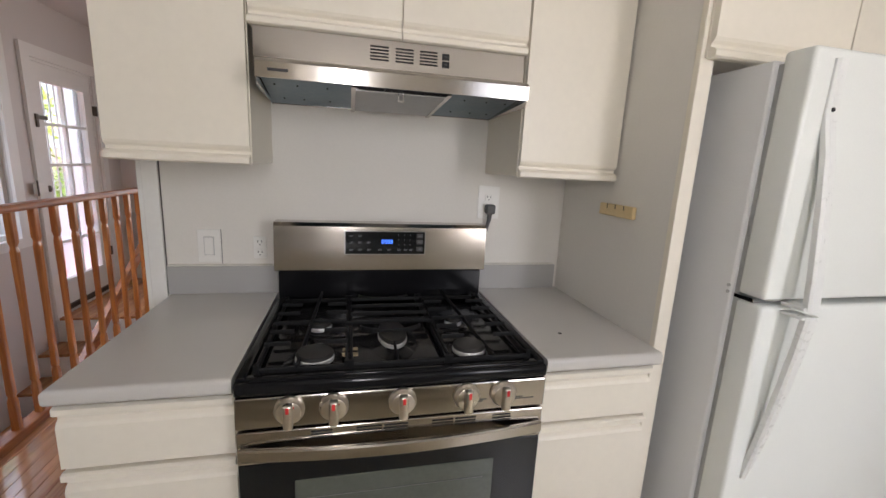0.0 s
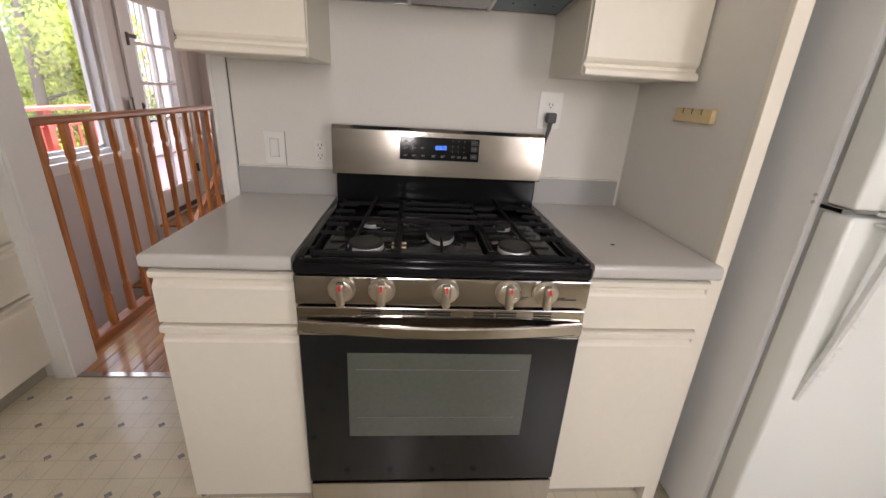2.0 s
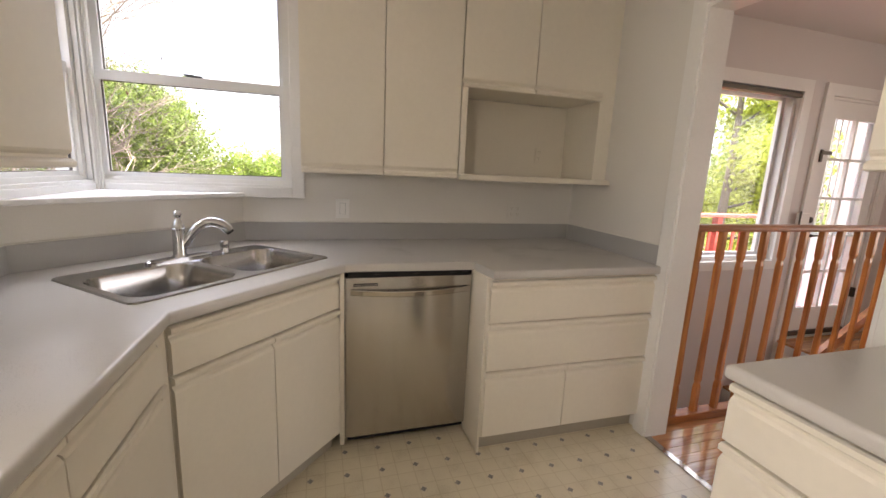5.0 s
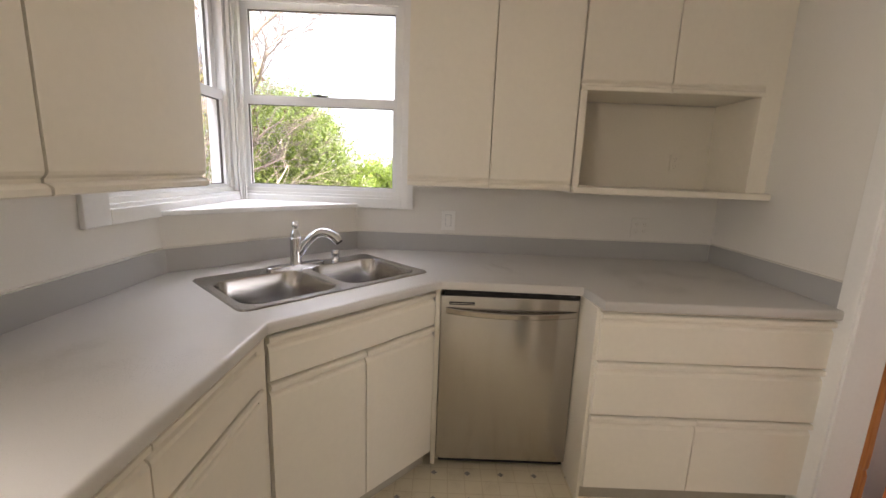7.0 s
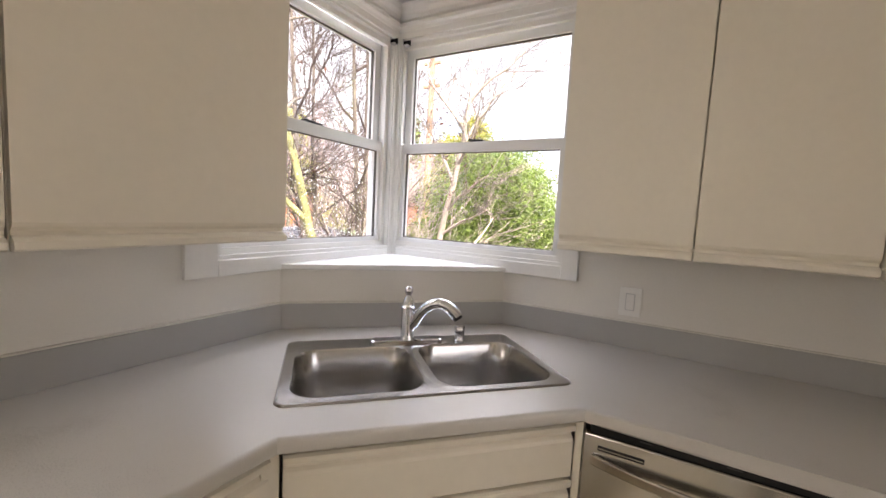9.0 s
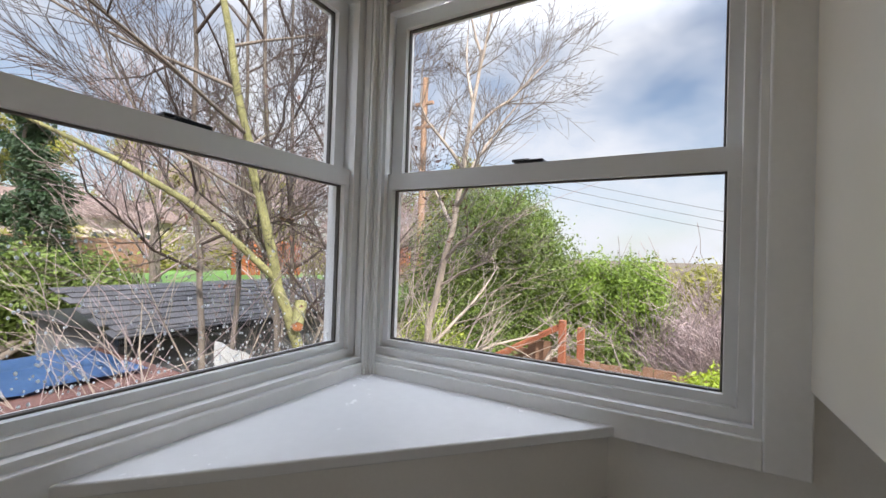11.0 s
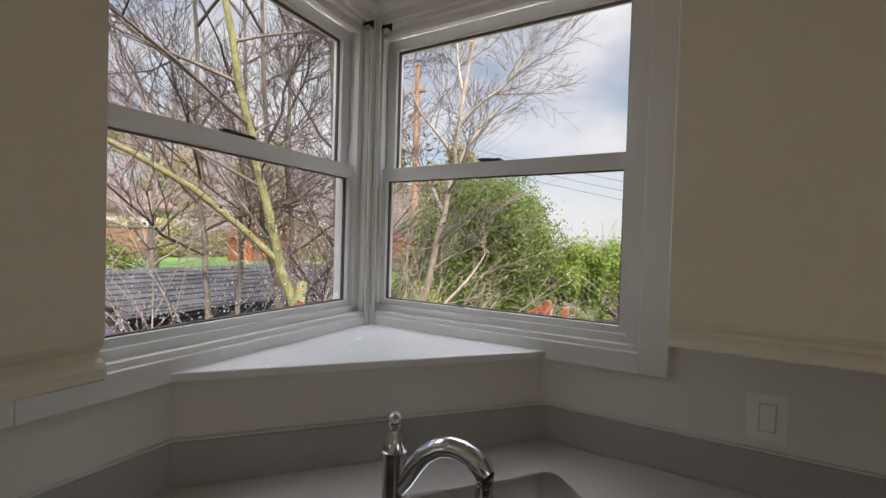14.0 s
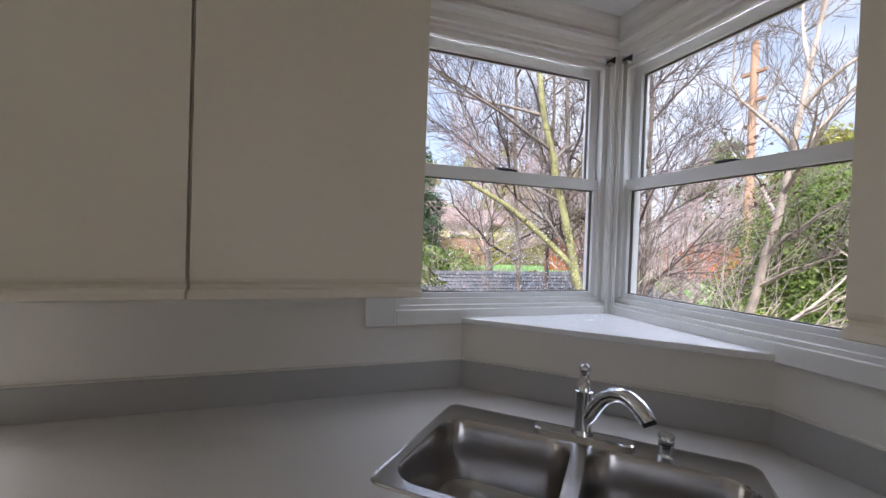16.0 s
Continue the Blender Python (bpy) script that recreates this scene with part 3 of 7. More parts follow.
def base_cabinet(label, a, b, nrm, depth, fronts, z0=0.085, z1=0.874, kick=0.06):
    """fronts: rows of (z0, z1, [split fractions], kind)."""
    a, b, n = Vector(a), Vector(b), Vector(nrm).normalized()
    m = (a + b) / 2
    c = thing("base_cabinet", (m.x, m.y, 0), label, "cabinet", "kitchen base cabinets")
    part("body", prism(a - n * 0.02, b - n * 0.02, n, depth - 0.02, z0, z1), CABINET, c)
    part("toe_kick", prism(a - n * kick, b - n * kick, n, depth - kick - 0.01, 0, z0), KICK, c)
    for f0, f1, cuts, kind in fronts:
        ts = [0, *cuts, 1]
        for t0, t1 in zip(ts, ts[1:]):
            front(kind, c, a - n * 0.02 + (b - a) * t0, a - n * 0.02 + (b - a) * t1, f0, f1, n)
    return c


LOWS = [(0.09, 0.702, [], "door"), (0.712, 0.862, [], "drawer_front")]
base_cabinet("cream painted base cabinet with drawer beside the range", (-0.872, 1.096), (-0.516, 1.096), (0, -1), 0.625, LOWS)
base_cabinet("narrow cream painted base cabinet between range and panel", (0.256, 1.096), (0.605, 1.096), (0, -1), 0.625, LOWS)
drawers = base_cabinet("cream painted cabinet with three drawer rows", (FACEX, 0.868), (FACEX, NYW - 0.004), (1, 0), 0.82,
             [(0.098, 0.425, [0.47], "drawer_front"), (0.435, 0.660, [], "drawer_front"), (0.670, 0.862, [], "drawer_front")])
sn = Vector((0.508, 0.547)).normalized()
V1, V2 = Vector((-1.452, -0.268)), Vector((-2.000, 0.242))
sn = Vector((-(V2 - V1).y, (V2 - V1).x)).normalized()
sn = sn if sn.x > 0 else -sn
dirv = (V2 - V1).normalized()
base_cabinet("cream painted corner sink cabinet with two doors", V1 - sn * 0.012 + dirv * 0.01, V2 - sn * 0.012 - dirv * 0.01, sn, 0.06,
             [(0.09, 0.704, [0.5], "door"), (0.714, 0.862, [], "drawer_front")])
sink_base = bpy.data.objects["base_cabinet.003"]
part("corner_stile", cube(-2.045, -2.006, 0.226, 0.2455, 0.02, 0.872), CABINET, sink_base)
part("corner_filler", slab([(-1.470, -0.283), (-1.52, -0.34), (-1.43, -0.34), (-1.43, -0.288)], 0.09, 0.872), CABINET, sink_base)
xs = [-1.448, -0.98, -0.50, 0.0, 0.5]
for x0, x1 in zip(xs, xs[1:]):
    base_cabinet("cream painted base cabinet under the long counter", (x1, -0.283), (x0, -0.283), (0, 1), 0.62, LOWS)

# end panel of the drawer unit beside the dishwasher
filler = bmesh.new()
box(filler, DWX - 0.10, FACEX - 0.022, 0.856, 0.8665, 0.0, 0.874)
part("side_panel", filler, CABINET, drawers)


def countertop(label, pieces):
    """One worktop of one or more laminate pieces: (part name, outline, rounded edges)."""
    o = Vector(pieces[0][1][0])
    c = thing("countertop", (o.x, o.y, CT), label, "countertop")
    for nm, outline, edges in pieces:
        top_piece = part(nm, slab(outline, CT - 0.038, CT, edges, 0.011, 4), COUNTER, c, smooth=True)
        for p in top_piece.data.polygons:
            p.use_smooth = abs(p.normal.z) < 0.999
    return c


# the sink's cut-out is made in the top itself
SC = Vector((-1.995, -0.275))            # middle of the sink
su, sv = dirv, sn                        # along the sink, towards the room
SL, SD = 0.835, 0.50
sink_top = countertop("grey laminate L-shaped countertop with a corner sink", [
    ("west_run", [(WX, NYW), (WX, D1.y), (-1.985, 0.250), (-1.990, 0.855), (-1.785, 0.866), (-1.785, NYW)], (2, 3, 4)),
    ("corner_piece", [(WX, D1.y), (D2.x, SY), (-1.445, -0.258), (-1.985, 0.250)], (2,)),
    ("south_run", [(D2.x, SY), (0.52, SY), (0.52, -0.258), (-1.445, -0.258)], (1, 2))])


def oriented(bm, a0, a1, b0, b1, z0, z1, bevel=0.0, seg=3):
    """A box in the sink's own directions: a along it, b towards the room."""
    t = bmesh.new()
    box(t, a0, a1, b0, b1, z0, z1, bevel, seg)
    m = Matrix(((su.x, sv.x, 0, SC.x), (su.y, sv.y, 0, SC.y), (0, 0, 1, 0), (0, 0, 0, 1)))
    t.transform(m)
    if m.determinant() < 0:
        bmesh.ops.reverse_faces(t, faces=t.faces)
    me = bpy.data.meshes.new("t")
    t.to_mesh(me)
    t.free()
    bm.from_mesh(me)
    bpy.data.meshes.remove(me)
    return bm


cut = mesh_object("cutter", oriented(bmesh.new(), -SL / 2 + 0.02, SL / 2 - 0.02, -SD / 2 + 0.02, SD / 2 - 0.02, 0.5, 1.2), COUNTER)
for piece in sink_top.children:
    mod = piece.modifiers.new("cut", "BOOLEAN")
    mod.operation, mod.object, mod.solver = "DIFFERENCE", cut, "EXACT"
    bpy.context.view_layer.update()
    cut_mesh = bpy.data.meshes.new_from_object(piece.evaluated_get(bpy.context.evaluated_depsgraph_get()))
    piece.modifiers.clear()
    piece.data = cut_mesh
bpy.data.objects.remove(cut)

left_top = countertop("grey laminate countertop beside the range", [("top", [(-0.872, 1.070), (-0.514, 1.070), (-0.514, NY), (-0.872, NY)], (0, 3))])
right_top = countertop("short grey laminate countertop between range and panel", [("top", [(0.254, 1.070), (0.608, 1.070), (0.608, NY), (0.254, NY)], (0,))])

# shade of the gap below each range counter, laid in as a dark strip
for top_, x0, x1 in ((left_top, -0.868, -0.518), (right_top, 0.258, 0.604)):
    part("underlay_strip", cube(x0, x1, 1.084, 1.110, 0.8745, 0.8757), DARKGAP, top_, "dark strip drawing the gap's shade under the rolled edge")


def backsplash(a, b, nrm, label="grey laminate backsplash strip along the wall"):
    a, b, n = Vector(a), Vector(b), Vector(nrm).normalized()
    s = thing("backsplash", ((a + b) / 2).to_3d() + Vector((0, 0, CT)), label, "backsplash", "backsplash strips")
    part("strip", prism(a + n * 0.019, b + n * 0.019, n, 0.018, CT + 0.001, 1.014), SPLASH, s)
    part("caulk", prism(a + n * 0.014, b + n * 0.014, n, 0.013, 1.0145, 1.019), CAULK, s)
    return s


backsplash((-0.872, NY), (-0.514, NY), (0, -1))
backsplash((0.254, NY), (PX - 0.02, NY), (0, -1))
dn = Vector((1, 1.03)).normalized()
DB = (D2 - D1)
dn = Vector((-DB.y, DB.x)).normalized()
dn = dn if dn.x > 0 else -dn
backsplash(D1 + dn * 0.001 + DB * 0.002, D2 + dn * 0.001 - DB * 0.002, dn)
backsplash((WX, D1.y + 0.004), (WX, NYW - 0.02), (1, 0))
backsplash((WX + 0.02, NYW), (-1.80, NYW), (0, -1))
backsplash((D2.x + 0.004, SY), (0.52, SY), (0, 1))


def wall_cabinet(label, a, b, nrm, depth, z0, z1, cuts, lip_low=True):
    a, b, n = Vector(a), Vector(b), Vector(nrm).normalized()
    m = (a + b) / 2
    c = thing("wall_cabinet", (m.x, m.y, z0), label, "cabinet", "kitchen wall cabinets")
    part("body", prism(a - n * 0.02, b - n * 0.02, n, depth - 0.02, z0 + 0.004, z1), CABINET, c)
    ts = [0, *cuts, 1]
    for t0, t1 in zip(ts, ts[1:]):
        front("door", c, a - n * 0.02 + (b - a) * t0, a - n * 0.02 + (b - a) * t1, z0, z1 - 0.02, n, True)
    return c


wall_cabinet("cream painted single-door wall cabinet beside the hood", (-0.868, 1.385), (-0.520, 1.385), (0, -1), 0.336, 1.378, CEILING - 0.001, [])
wall_cabinet("cream painted single-door wall cabinet beside the tall panel", (0.260, 1.385), (0.606, 1.385), (0, -1), 0.336, 1.378, CEILING - 0.001, [])
wall_cabinet("low cream painted two-door cabinet above the hood", (-0.517, 1.385), (0.257, 1.385), (0, -1), 0.336, 1.735, CEILING - 0.001, [0.515])
wall_cabinet("tall cream painted two-door wall cabinet beside the window", (-2.297, 0.062), (-2.297, 0.848), (1, 0), 0.337, 1.298, CEILING - 0.001, [0.5])
wall_cabinet("short cream painted two-door wall cabinet above a cubby", (-2.297, 0.852), (-2.297, 1.700), (1, 0), 0.337, 1.760, CEILING - 0.001, [0.49])
for x0, x1 in ((-1.686, -1.133), (-1.130, -0.58)):
    wall_cabinet("tall cream painted slab-door wall cabinet", (x1, -0.544), (x0, -0.544), (0, 1), 0.36, 1.296, CEILING - 0.001, [])
cub = thing("wall_cubby", (-2.46, 1.27, 1.296), "open cream painted cubby with a projecting shelf", "cabinet")
part("shelf", cube(WX + 0.001, -2.262, 0.852, NYW - 0.002, 1.292, 1.322, bevel=0.004), CABINET, cub)
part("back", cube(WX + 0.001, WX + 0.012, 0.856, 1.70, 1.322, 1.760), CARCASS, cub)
part("side", cube(WX + 0.012, -2.32, 0.852, 0.872, 1.322, 1.762), CABINET, cub)
part("side", cube(WX + 0.012, -2.297, 1.682, 1.700, 1.322, 1.762), CABINET, cub)
part("side_stile", cube(-2.317, -2.297, 0.852, 0.884, 1.322, 1.762), CABINET, cub)
tagged(mesh_object("filler_strip", cube(WX + 0.001, -2.31, 1.702, NYW - 0.001, 1.323, CEILING - 0.001), CABINET), "cream painted filler strip beside the wall cabinet", "panel")

# tall panel and the cabinet above the fridge
tp = thing("tall_panel", (0.63, 1.4, 0), "tall off-white panel between counter and fridge", "panel")
part("board", cube(PX, PX + 0.034, 1.131, NY - 0.001, 0, CEILING - 0.001), WALL, tp)
part("edge_strip", cube(PX - 0.003, PX + 0.040, 1.110, 1.1305, 0, CEILING - 0.001, bevel=0.002), CABINET, tp)
wall_cabinet("deep cream painted cabinet above the fridge", (0.62, 1.085), (1.50, 1.085), (0, -1), 0.637 - 0.61, 1.70, CEILING - 0.001, [0.5])


# ---- gas range ----
RX0, RX1, RC = -0.511, 0.249, -0.131
RY0, RYB = 1.060, 1.690
rng = thing("gas_range", (RC, 1.35, 0), "stainless steel freestanding gas range with black cooktop", "stove")
part("body", cube(RX0 + 0.003, RX1 - 0.003, RY0 + 0.06, RYB, 0.03, 0.88), BLACK, rng)
for fx in (RX0 + 0.05, RX1 - 0.05):
    part("foot", cyl(bmesh.new(), (fx, RY0 + 0.12, 0), (0, 0, 1), 0.02, 0.032), BLACK, rng)
    part("foot", cyl(bmesh.new(), (fx, RYB - 0.06, 0), (0, 0, 1), 0.02, 0.032), BLACK, rng)
top = bmesh.new()
box(top, RX0, RX1, RY0 - 0.004, 1.645, 0.872, 0.908, bevel=0.012, seg=3)
part("cooktop", top, ENAMEL, rng, "glossy black enamel cooktop", True)
rim = bmesh.new()
for q in ((RX0 + 0.006, RX0 + 0.028, RY0 + 0.01, 1.63), (RX1 - 0.028, RX1 - 0.006, RY0 + 0.01, 1.63), (RX0 + 0.028, RX1 - 0.028, RY0 + 0.002, RY0 + 0.026), (RX0 + 0.028, RX1 - 0.028, 1.60, 1.63)):
    box(rim, *q, 0.906, 0.917, bevel=0.004)
part("raised_rim", rim, ENAMEL, rng, smooth=True)


def range_door_glass():
    t = bmesh.new()
    box(t, RX0 + 0.004, RX1 - 0.004, RY0 + 0.001, RY0 + 0.055, 0.182, 0.702, bevel=0.004)
    return t


part("control_panel", cube(RX0 + 0.002, RX1 - 0.002, RY0, RY0 + 0.06, 0.792, 0.871, bevel=0.004), STEEL, rng)
door = part("oven_door", range_door_glass(), OVENGLASS, rng, "black glass oven door")
part("door_top_band", cube(RX0 + 0.004, RX1 - 0.004, RY0 - 0.001, RY0 + 0.054, 0.7025, 0.786, bevel=0.003), STEEL, door)
part("door_window", cube(-0.384, 0.118, RY0 - 0.0015, RY0 + 0.002, 0.362, 0.648, bevel=0.001), OVENWINDOW, door, "grey-green oven window glass")
for zz in (0.43, 0.595):
    part("oven_rack_line", cube(-0.36, 0.09, RY0 - 0.0022, RY0 - 0.0016, zz, zz + 0.0022), RACK, door)
slots = [(-0.345, -0.295), (-0.24, -0.18), (-0.175, -0.115), (-0.055, 0.0), (0.005, 0.06), (0.105, 0.155)]
for x0, x1 in slots:
    for k in range(3):
        part("vent_slot", cube(x0, x1, RY0 - 0.002, RY0 + 0.003, 0.7585 + 0.0078 * k, 0.7622 + 0.0078 * k), BLACK, door)
def ribbon(bm, pts, half, thick, out):
    """A flat bowed bar: pts along its middle, its broad side facing 'out', with rounded long edges."""
    out = Vector(out)
    section = [(0.0, -half), (thick * 0.7, -half), (thick, -half * 0.75), (thick, half * 0.75), (thick * 0.7, half), (0.0, half)]
    rows = [[bm.verts.new(Vector(p) + out * d + Z * h) for d, h in section] for p in pts]
    for r0, r1 in zip(rows, rows[1:]):
        for i in range(6):
            bm.faces.new((r0[i], r0[(i + 1) % 6], r1[(i + 1) % 6], r1[i]))
    bm.faces.new(rows[0])
    bm.faces.new(rows[-1][::-1])
    bmesh.ops.recalc_face_normals(bm, faces=bm.faces)
    return bm


hp = [(RX0 + 0.010 + (RX1 - RX0 - 0.020) * i / 20, RY0 - 0.004 - 0.020 * math.sin(math.pi * i / 20) ** 0.75, 0.736 - 0.006 * math.sin(math.pi * i / 20)) for i in range(21)]
part("door_handle", ribbon(bmesh.new(), hp, 0.0165, 0.011, (0, -1, 0)), STEEL, door, "bowed stainless door handle", True)
for hx in (RX0 + 0.020, RX1 - 0.020):
    part("handle_mount", cube(hx - 0.010, hx + 0.010, RY0 - 0.010, RY0, 0.726, 0.750, bevel=0.003), STEEL, door)
drawer = part("storage_drawer", cube(RX0 + 0.004, RX1 - 0.004, RY0 + 0.002, RY0 + 0.055, 0.05, 0.172, bevel=0.004), STEEL, rng)
for kx in (-0.391, -0.292, -0.131, 0.030, 0.128):
    k = bmesh.new()
    lathe(k, [(0.034, 0), (0.034, 0.008), (0.030, 0.012), (0.028, 0.018), (0.026, 0.019)], (kx, RY0, 0.838), 28, (0, -1, 0))
    knob = part("control_knob", k, KNOB, rng, "satin steel control knob", True)
    grip = bmesh.new()
    box(grip, kx - 0.0105, kx + 0.0105, RY0 - 0.038, RY0 - 0.017, 0.838 - 0.033, 0.838 + 0.029, bevel=0.006, seg=3)
    part("grip", grip, KNOB, knob, smooth=True)
    part("pointer", cube(kx - 0.0035, kx + 0.0035, RY0 - 0.0392, RY0 - 0.0375, 0.849, 0.864), REDMARK, knob)
    part("red_dot", cube(kx + 0.007, kx + 0.013, RY0 - 0.0201, RY0 - 0.0185, 0.850, 0.854), REDMARK, knob)
for x0, x1, zz in ((0.050, 0.085, 0.822), (0.050, 0.075, 0.817), (0.150, 0.185, 0.822), (0.150, 0.215, 0.817), (-0.43, -0.42, 0.866), (-0.33, -0.32, 0.866), (0.09, 0.10, 0.866)):
    part("printed_marking", cube(x0, x1, RY0 - 0.0008, RY0 + 0.001, zz, zz + 0.0022), DIMPRINT, rng)
# backguard
part("back_riser", cube(RX0 + 0.012, RX1 - 0.012, 1.630, RYB, 0.905, 1.015, bevel=0.004), ENAMEL, rng, "black enamel back riser")
bg = bmesh.new()
extrude_profile(bg, [(0.066, 0.0), (0.076, 0.006), (0.068, 0.160), (0.058, 0.172), (0.0, 0.172), (0.0, 0.0)], (RX0 + 0.002, RYB, 1.016), (1, 0, 0), (0, -1, 0), RX1 - RX0 - 0.004)
guard = part("backguard", bg, STEEL, rng, "brushed stainless backguard with display")


def on_guard(x0, x1, z0, z1, lift=0.0):
    """A thin plate on the sloping backguard face."""
    t = bmesh.new()
    f = lambda z: RYB - (0.076 + (0.068 - 0.076) * (z - 1.022) / 0.154)
    pts = [(x0, f(z0) - 0.0006 - lift, z0), (x1, f(z0) - 0.0006 - lift, z0), (x1, f(z1) - 0.0006 - lift, z1), (x0, f(z1) - 0.0006 - lift, z1)]
    a = [t.verts.new(p) for p in pts]
    b = [t.verts.new((p[0], p[1] + 0.002, p[2])) for p in pts]
    t.faces.new(a)
    t.faces.new(b[::-1])
    for i in range(4):
        t.faces.new((a[i], b[i], b[(i + 1) % 4], a[(i + 1) % 4]))
    bmesh.ops.recalc_face_normals(t, faces=t.faces)
    return t


DX0, DX1, DZ0, DZ1 = -0.272, 0.012, 1.080, 1.160
part("display_bezel", on_guard(DX0 - 0.003, DX1 + 0.003, DZ0 - 0.003, DZ1 + 0.003), CHROME, guard)
panel_ob = part("display_panel", on_guard(DX0, DX1, DZ0, DZ1, 0.0006), OVENGLASS, guard)
for r, zz in enumerate((1.148, 1.130, 1.112)):
    for c in range(3):
        part("key_mark", on_guard(-0.085 + 0.021 * c, -0.0825 + 0.021 * c, zz, zz + 0.0035, 0.0012), PRINT, guard)
for x0, zz in ((-0.258, 1.145), (-0.228, 1.145), (-0.258, 1.122), (-0.228, 1.122), (-0.198, 1.122), (-0.258, 1.096), (-0.228, 1.096), (-0.196, 1.096), (-0.158, 1.096), (-0.125, 1.096), (-0.088, 1.096), (-0.065, 1.096), (-0.045, 1.096)):
    part("key_mark", on_guard(x0, x0 + 0.014, zz, zz + 0.002, 0.0012), PRINT, guard)
    part("key_mark", on_guard(x0, x0 + 0.011, zz - 0.004, zz - 0.002, 0.0012), PRINT, guard)
for zz in (1.138, 1.116, 1.090):
    part("key_frame", on_guard(-0.018, 0.005, zz, zz + 0.017, 0.0010), DIMPRINT, guard)
    part("key_mark", on_guard(-0.012, -0.001, zz + 0.007, zz + 0.010, 0.0014), PRINT, guard)
tc = bpy.data.curves.new("clock_text", "FONT")
tc.body, tc.size, tc.align_x = "0503", 0.0205, "CENTER"
tob = new("clock_text", tc)
bpy.context.view_layer.update()
tm = bpy.data.meshes.new_from_object(tob.evaluated_get(bpy.context.evaluated_depsgraph_get()))
bpy.data.objects.remove(tob)
tm.transform(pose(-0.125, RYB - 0.0735, 1.118, 90, 0, 0))
tm.materials.clear()
tm.materials.append(BLUELED)
clock = new("clock_digits", tm)
clock.parent = guard

# burners and grates
BURN = [(-0.341, 1.345, 0.032), (-0.341, 1.150, 0.046), (0.062, 1.345, 0.026), (0.058, 1.152, 0.044), (-0.138, 1.262, 0.040)]
for bx_, by_, br_ in BURN:
    oval = Matrix.Translation((0, by_, 0)) @ Matrix.Diagonal((1, 2.0 if by_ == 1.262 else 1, 1, 1)) @ Matrix.Translation((0, -by_, 0))

    def turned(profile, z, n=32):
        t = lathe(bmesh.new(), profile, (bx_, by_, z), n)
        t.transform(oval)
        return t
    burner = part("burner", turned([(br_ + 0.030, 0), (br_ + 0.026, 0.003), (br_ + 0.004, 0.004), (br_ + 0.002, 0.006), (br_ * 0.9, 0.010)], 0.907), ENAMEL, rng, smooth=True)
    part("burner_ring", turned([(br_ * 0.98, 0), (br_ * 1.02, 0.002), (br_ * 1.02, 0.011), (br_ * 0.96, 0.0145)], 0.9135, 44), FLAMERING, burner, "bright aluminium flame ring", True)
    part("burner_cap", turned([(br_ * 0.98, 0), (br_ * 1.01, 0.004), (br_ * 0.92, 0.010), (br_ * 0.2, 0.011)], 0.9258), BURNERCAP, burner, smooth=True)
part("brass_plate", cube(-0.275, -0.235, 1.165, 1.185, 0.908, 0.911, bevel=0.001), BRASS, rng)
part("brass_plate", cube(-0.275, -0.235, 1.20, 1.215, 0.908, 0.911, bevel=0.001), BRASS, rng)


def bar(bm, p, q, w=0.0033, h=0.0055):
    """A cast bar from p to q with chamfered edges."""
    p, q = Vector(p), Vector(q)
    d = (q - p).normalized()
    s = d.cross(Z).normalized() * w
    up = s.cross(d).normalized() * h
    ringp = [(-1, -1), (1, -1), (1, 0.4), (0.5, 1), (-0.5, 1), (-1, 0.4)]
    a = [bm.verts.new(p + s * i + up * j) for i, j in ringp]
    b = [bm.verts.new(q + s * i + up * j) for i, j in ringp]
    for i in range(6):
        bm.faces.new((a[i], a[(i + 1) % 6], b[(i + 1) % 6], b[i]))
    bm.faces.new(a[::-1])
    bm.faces.new(b)


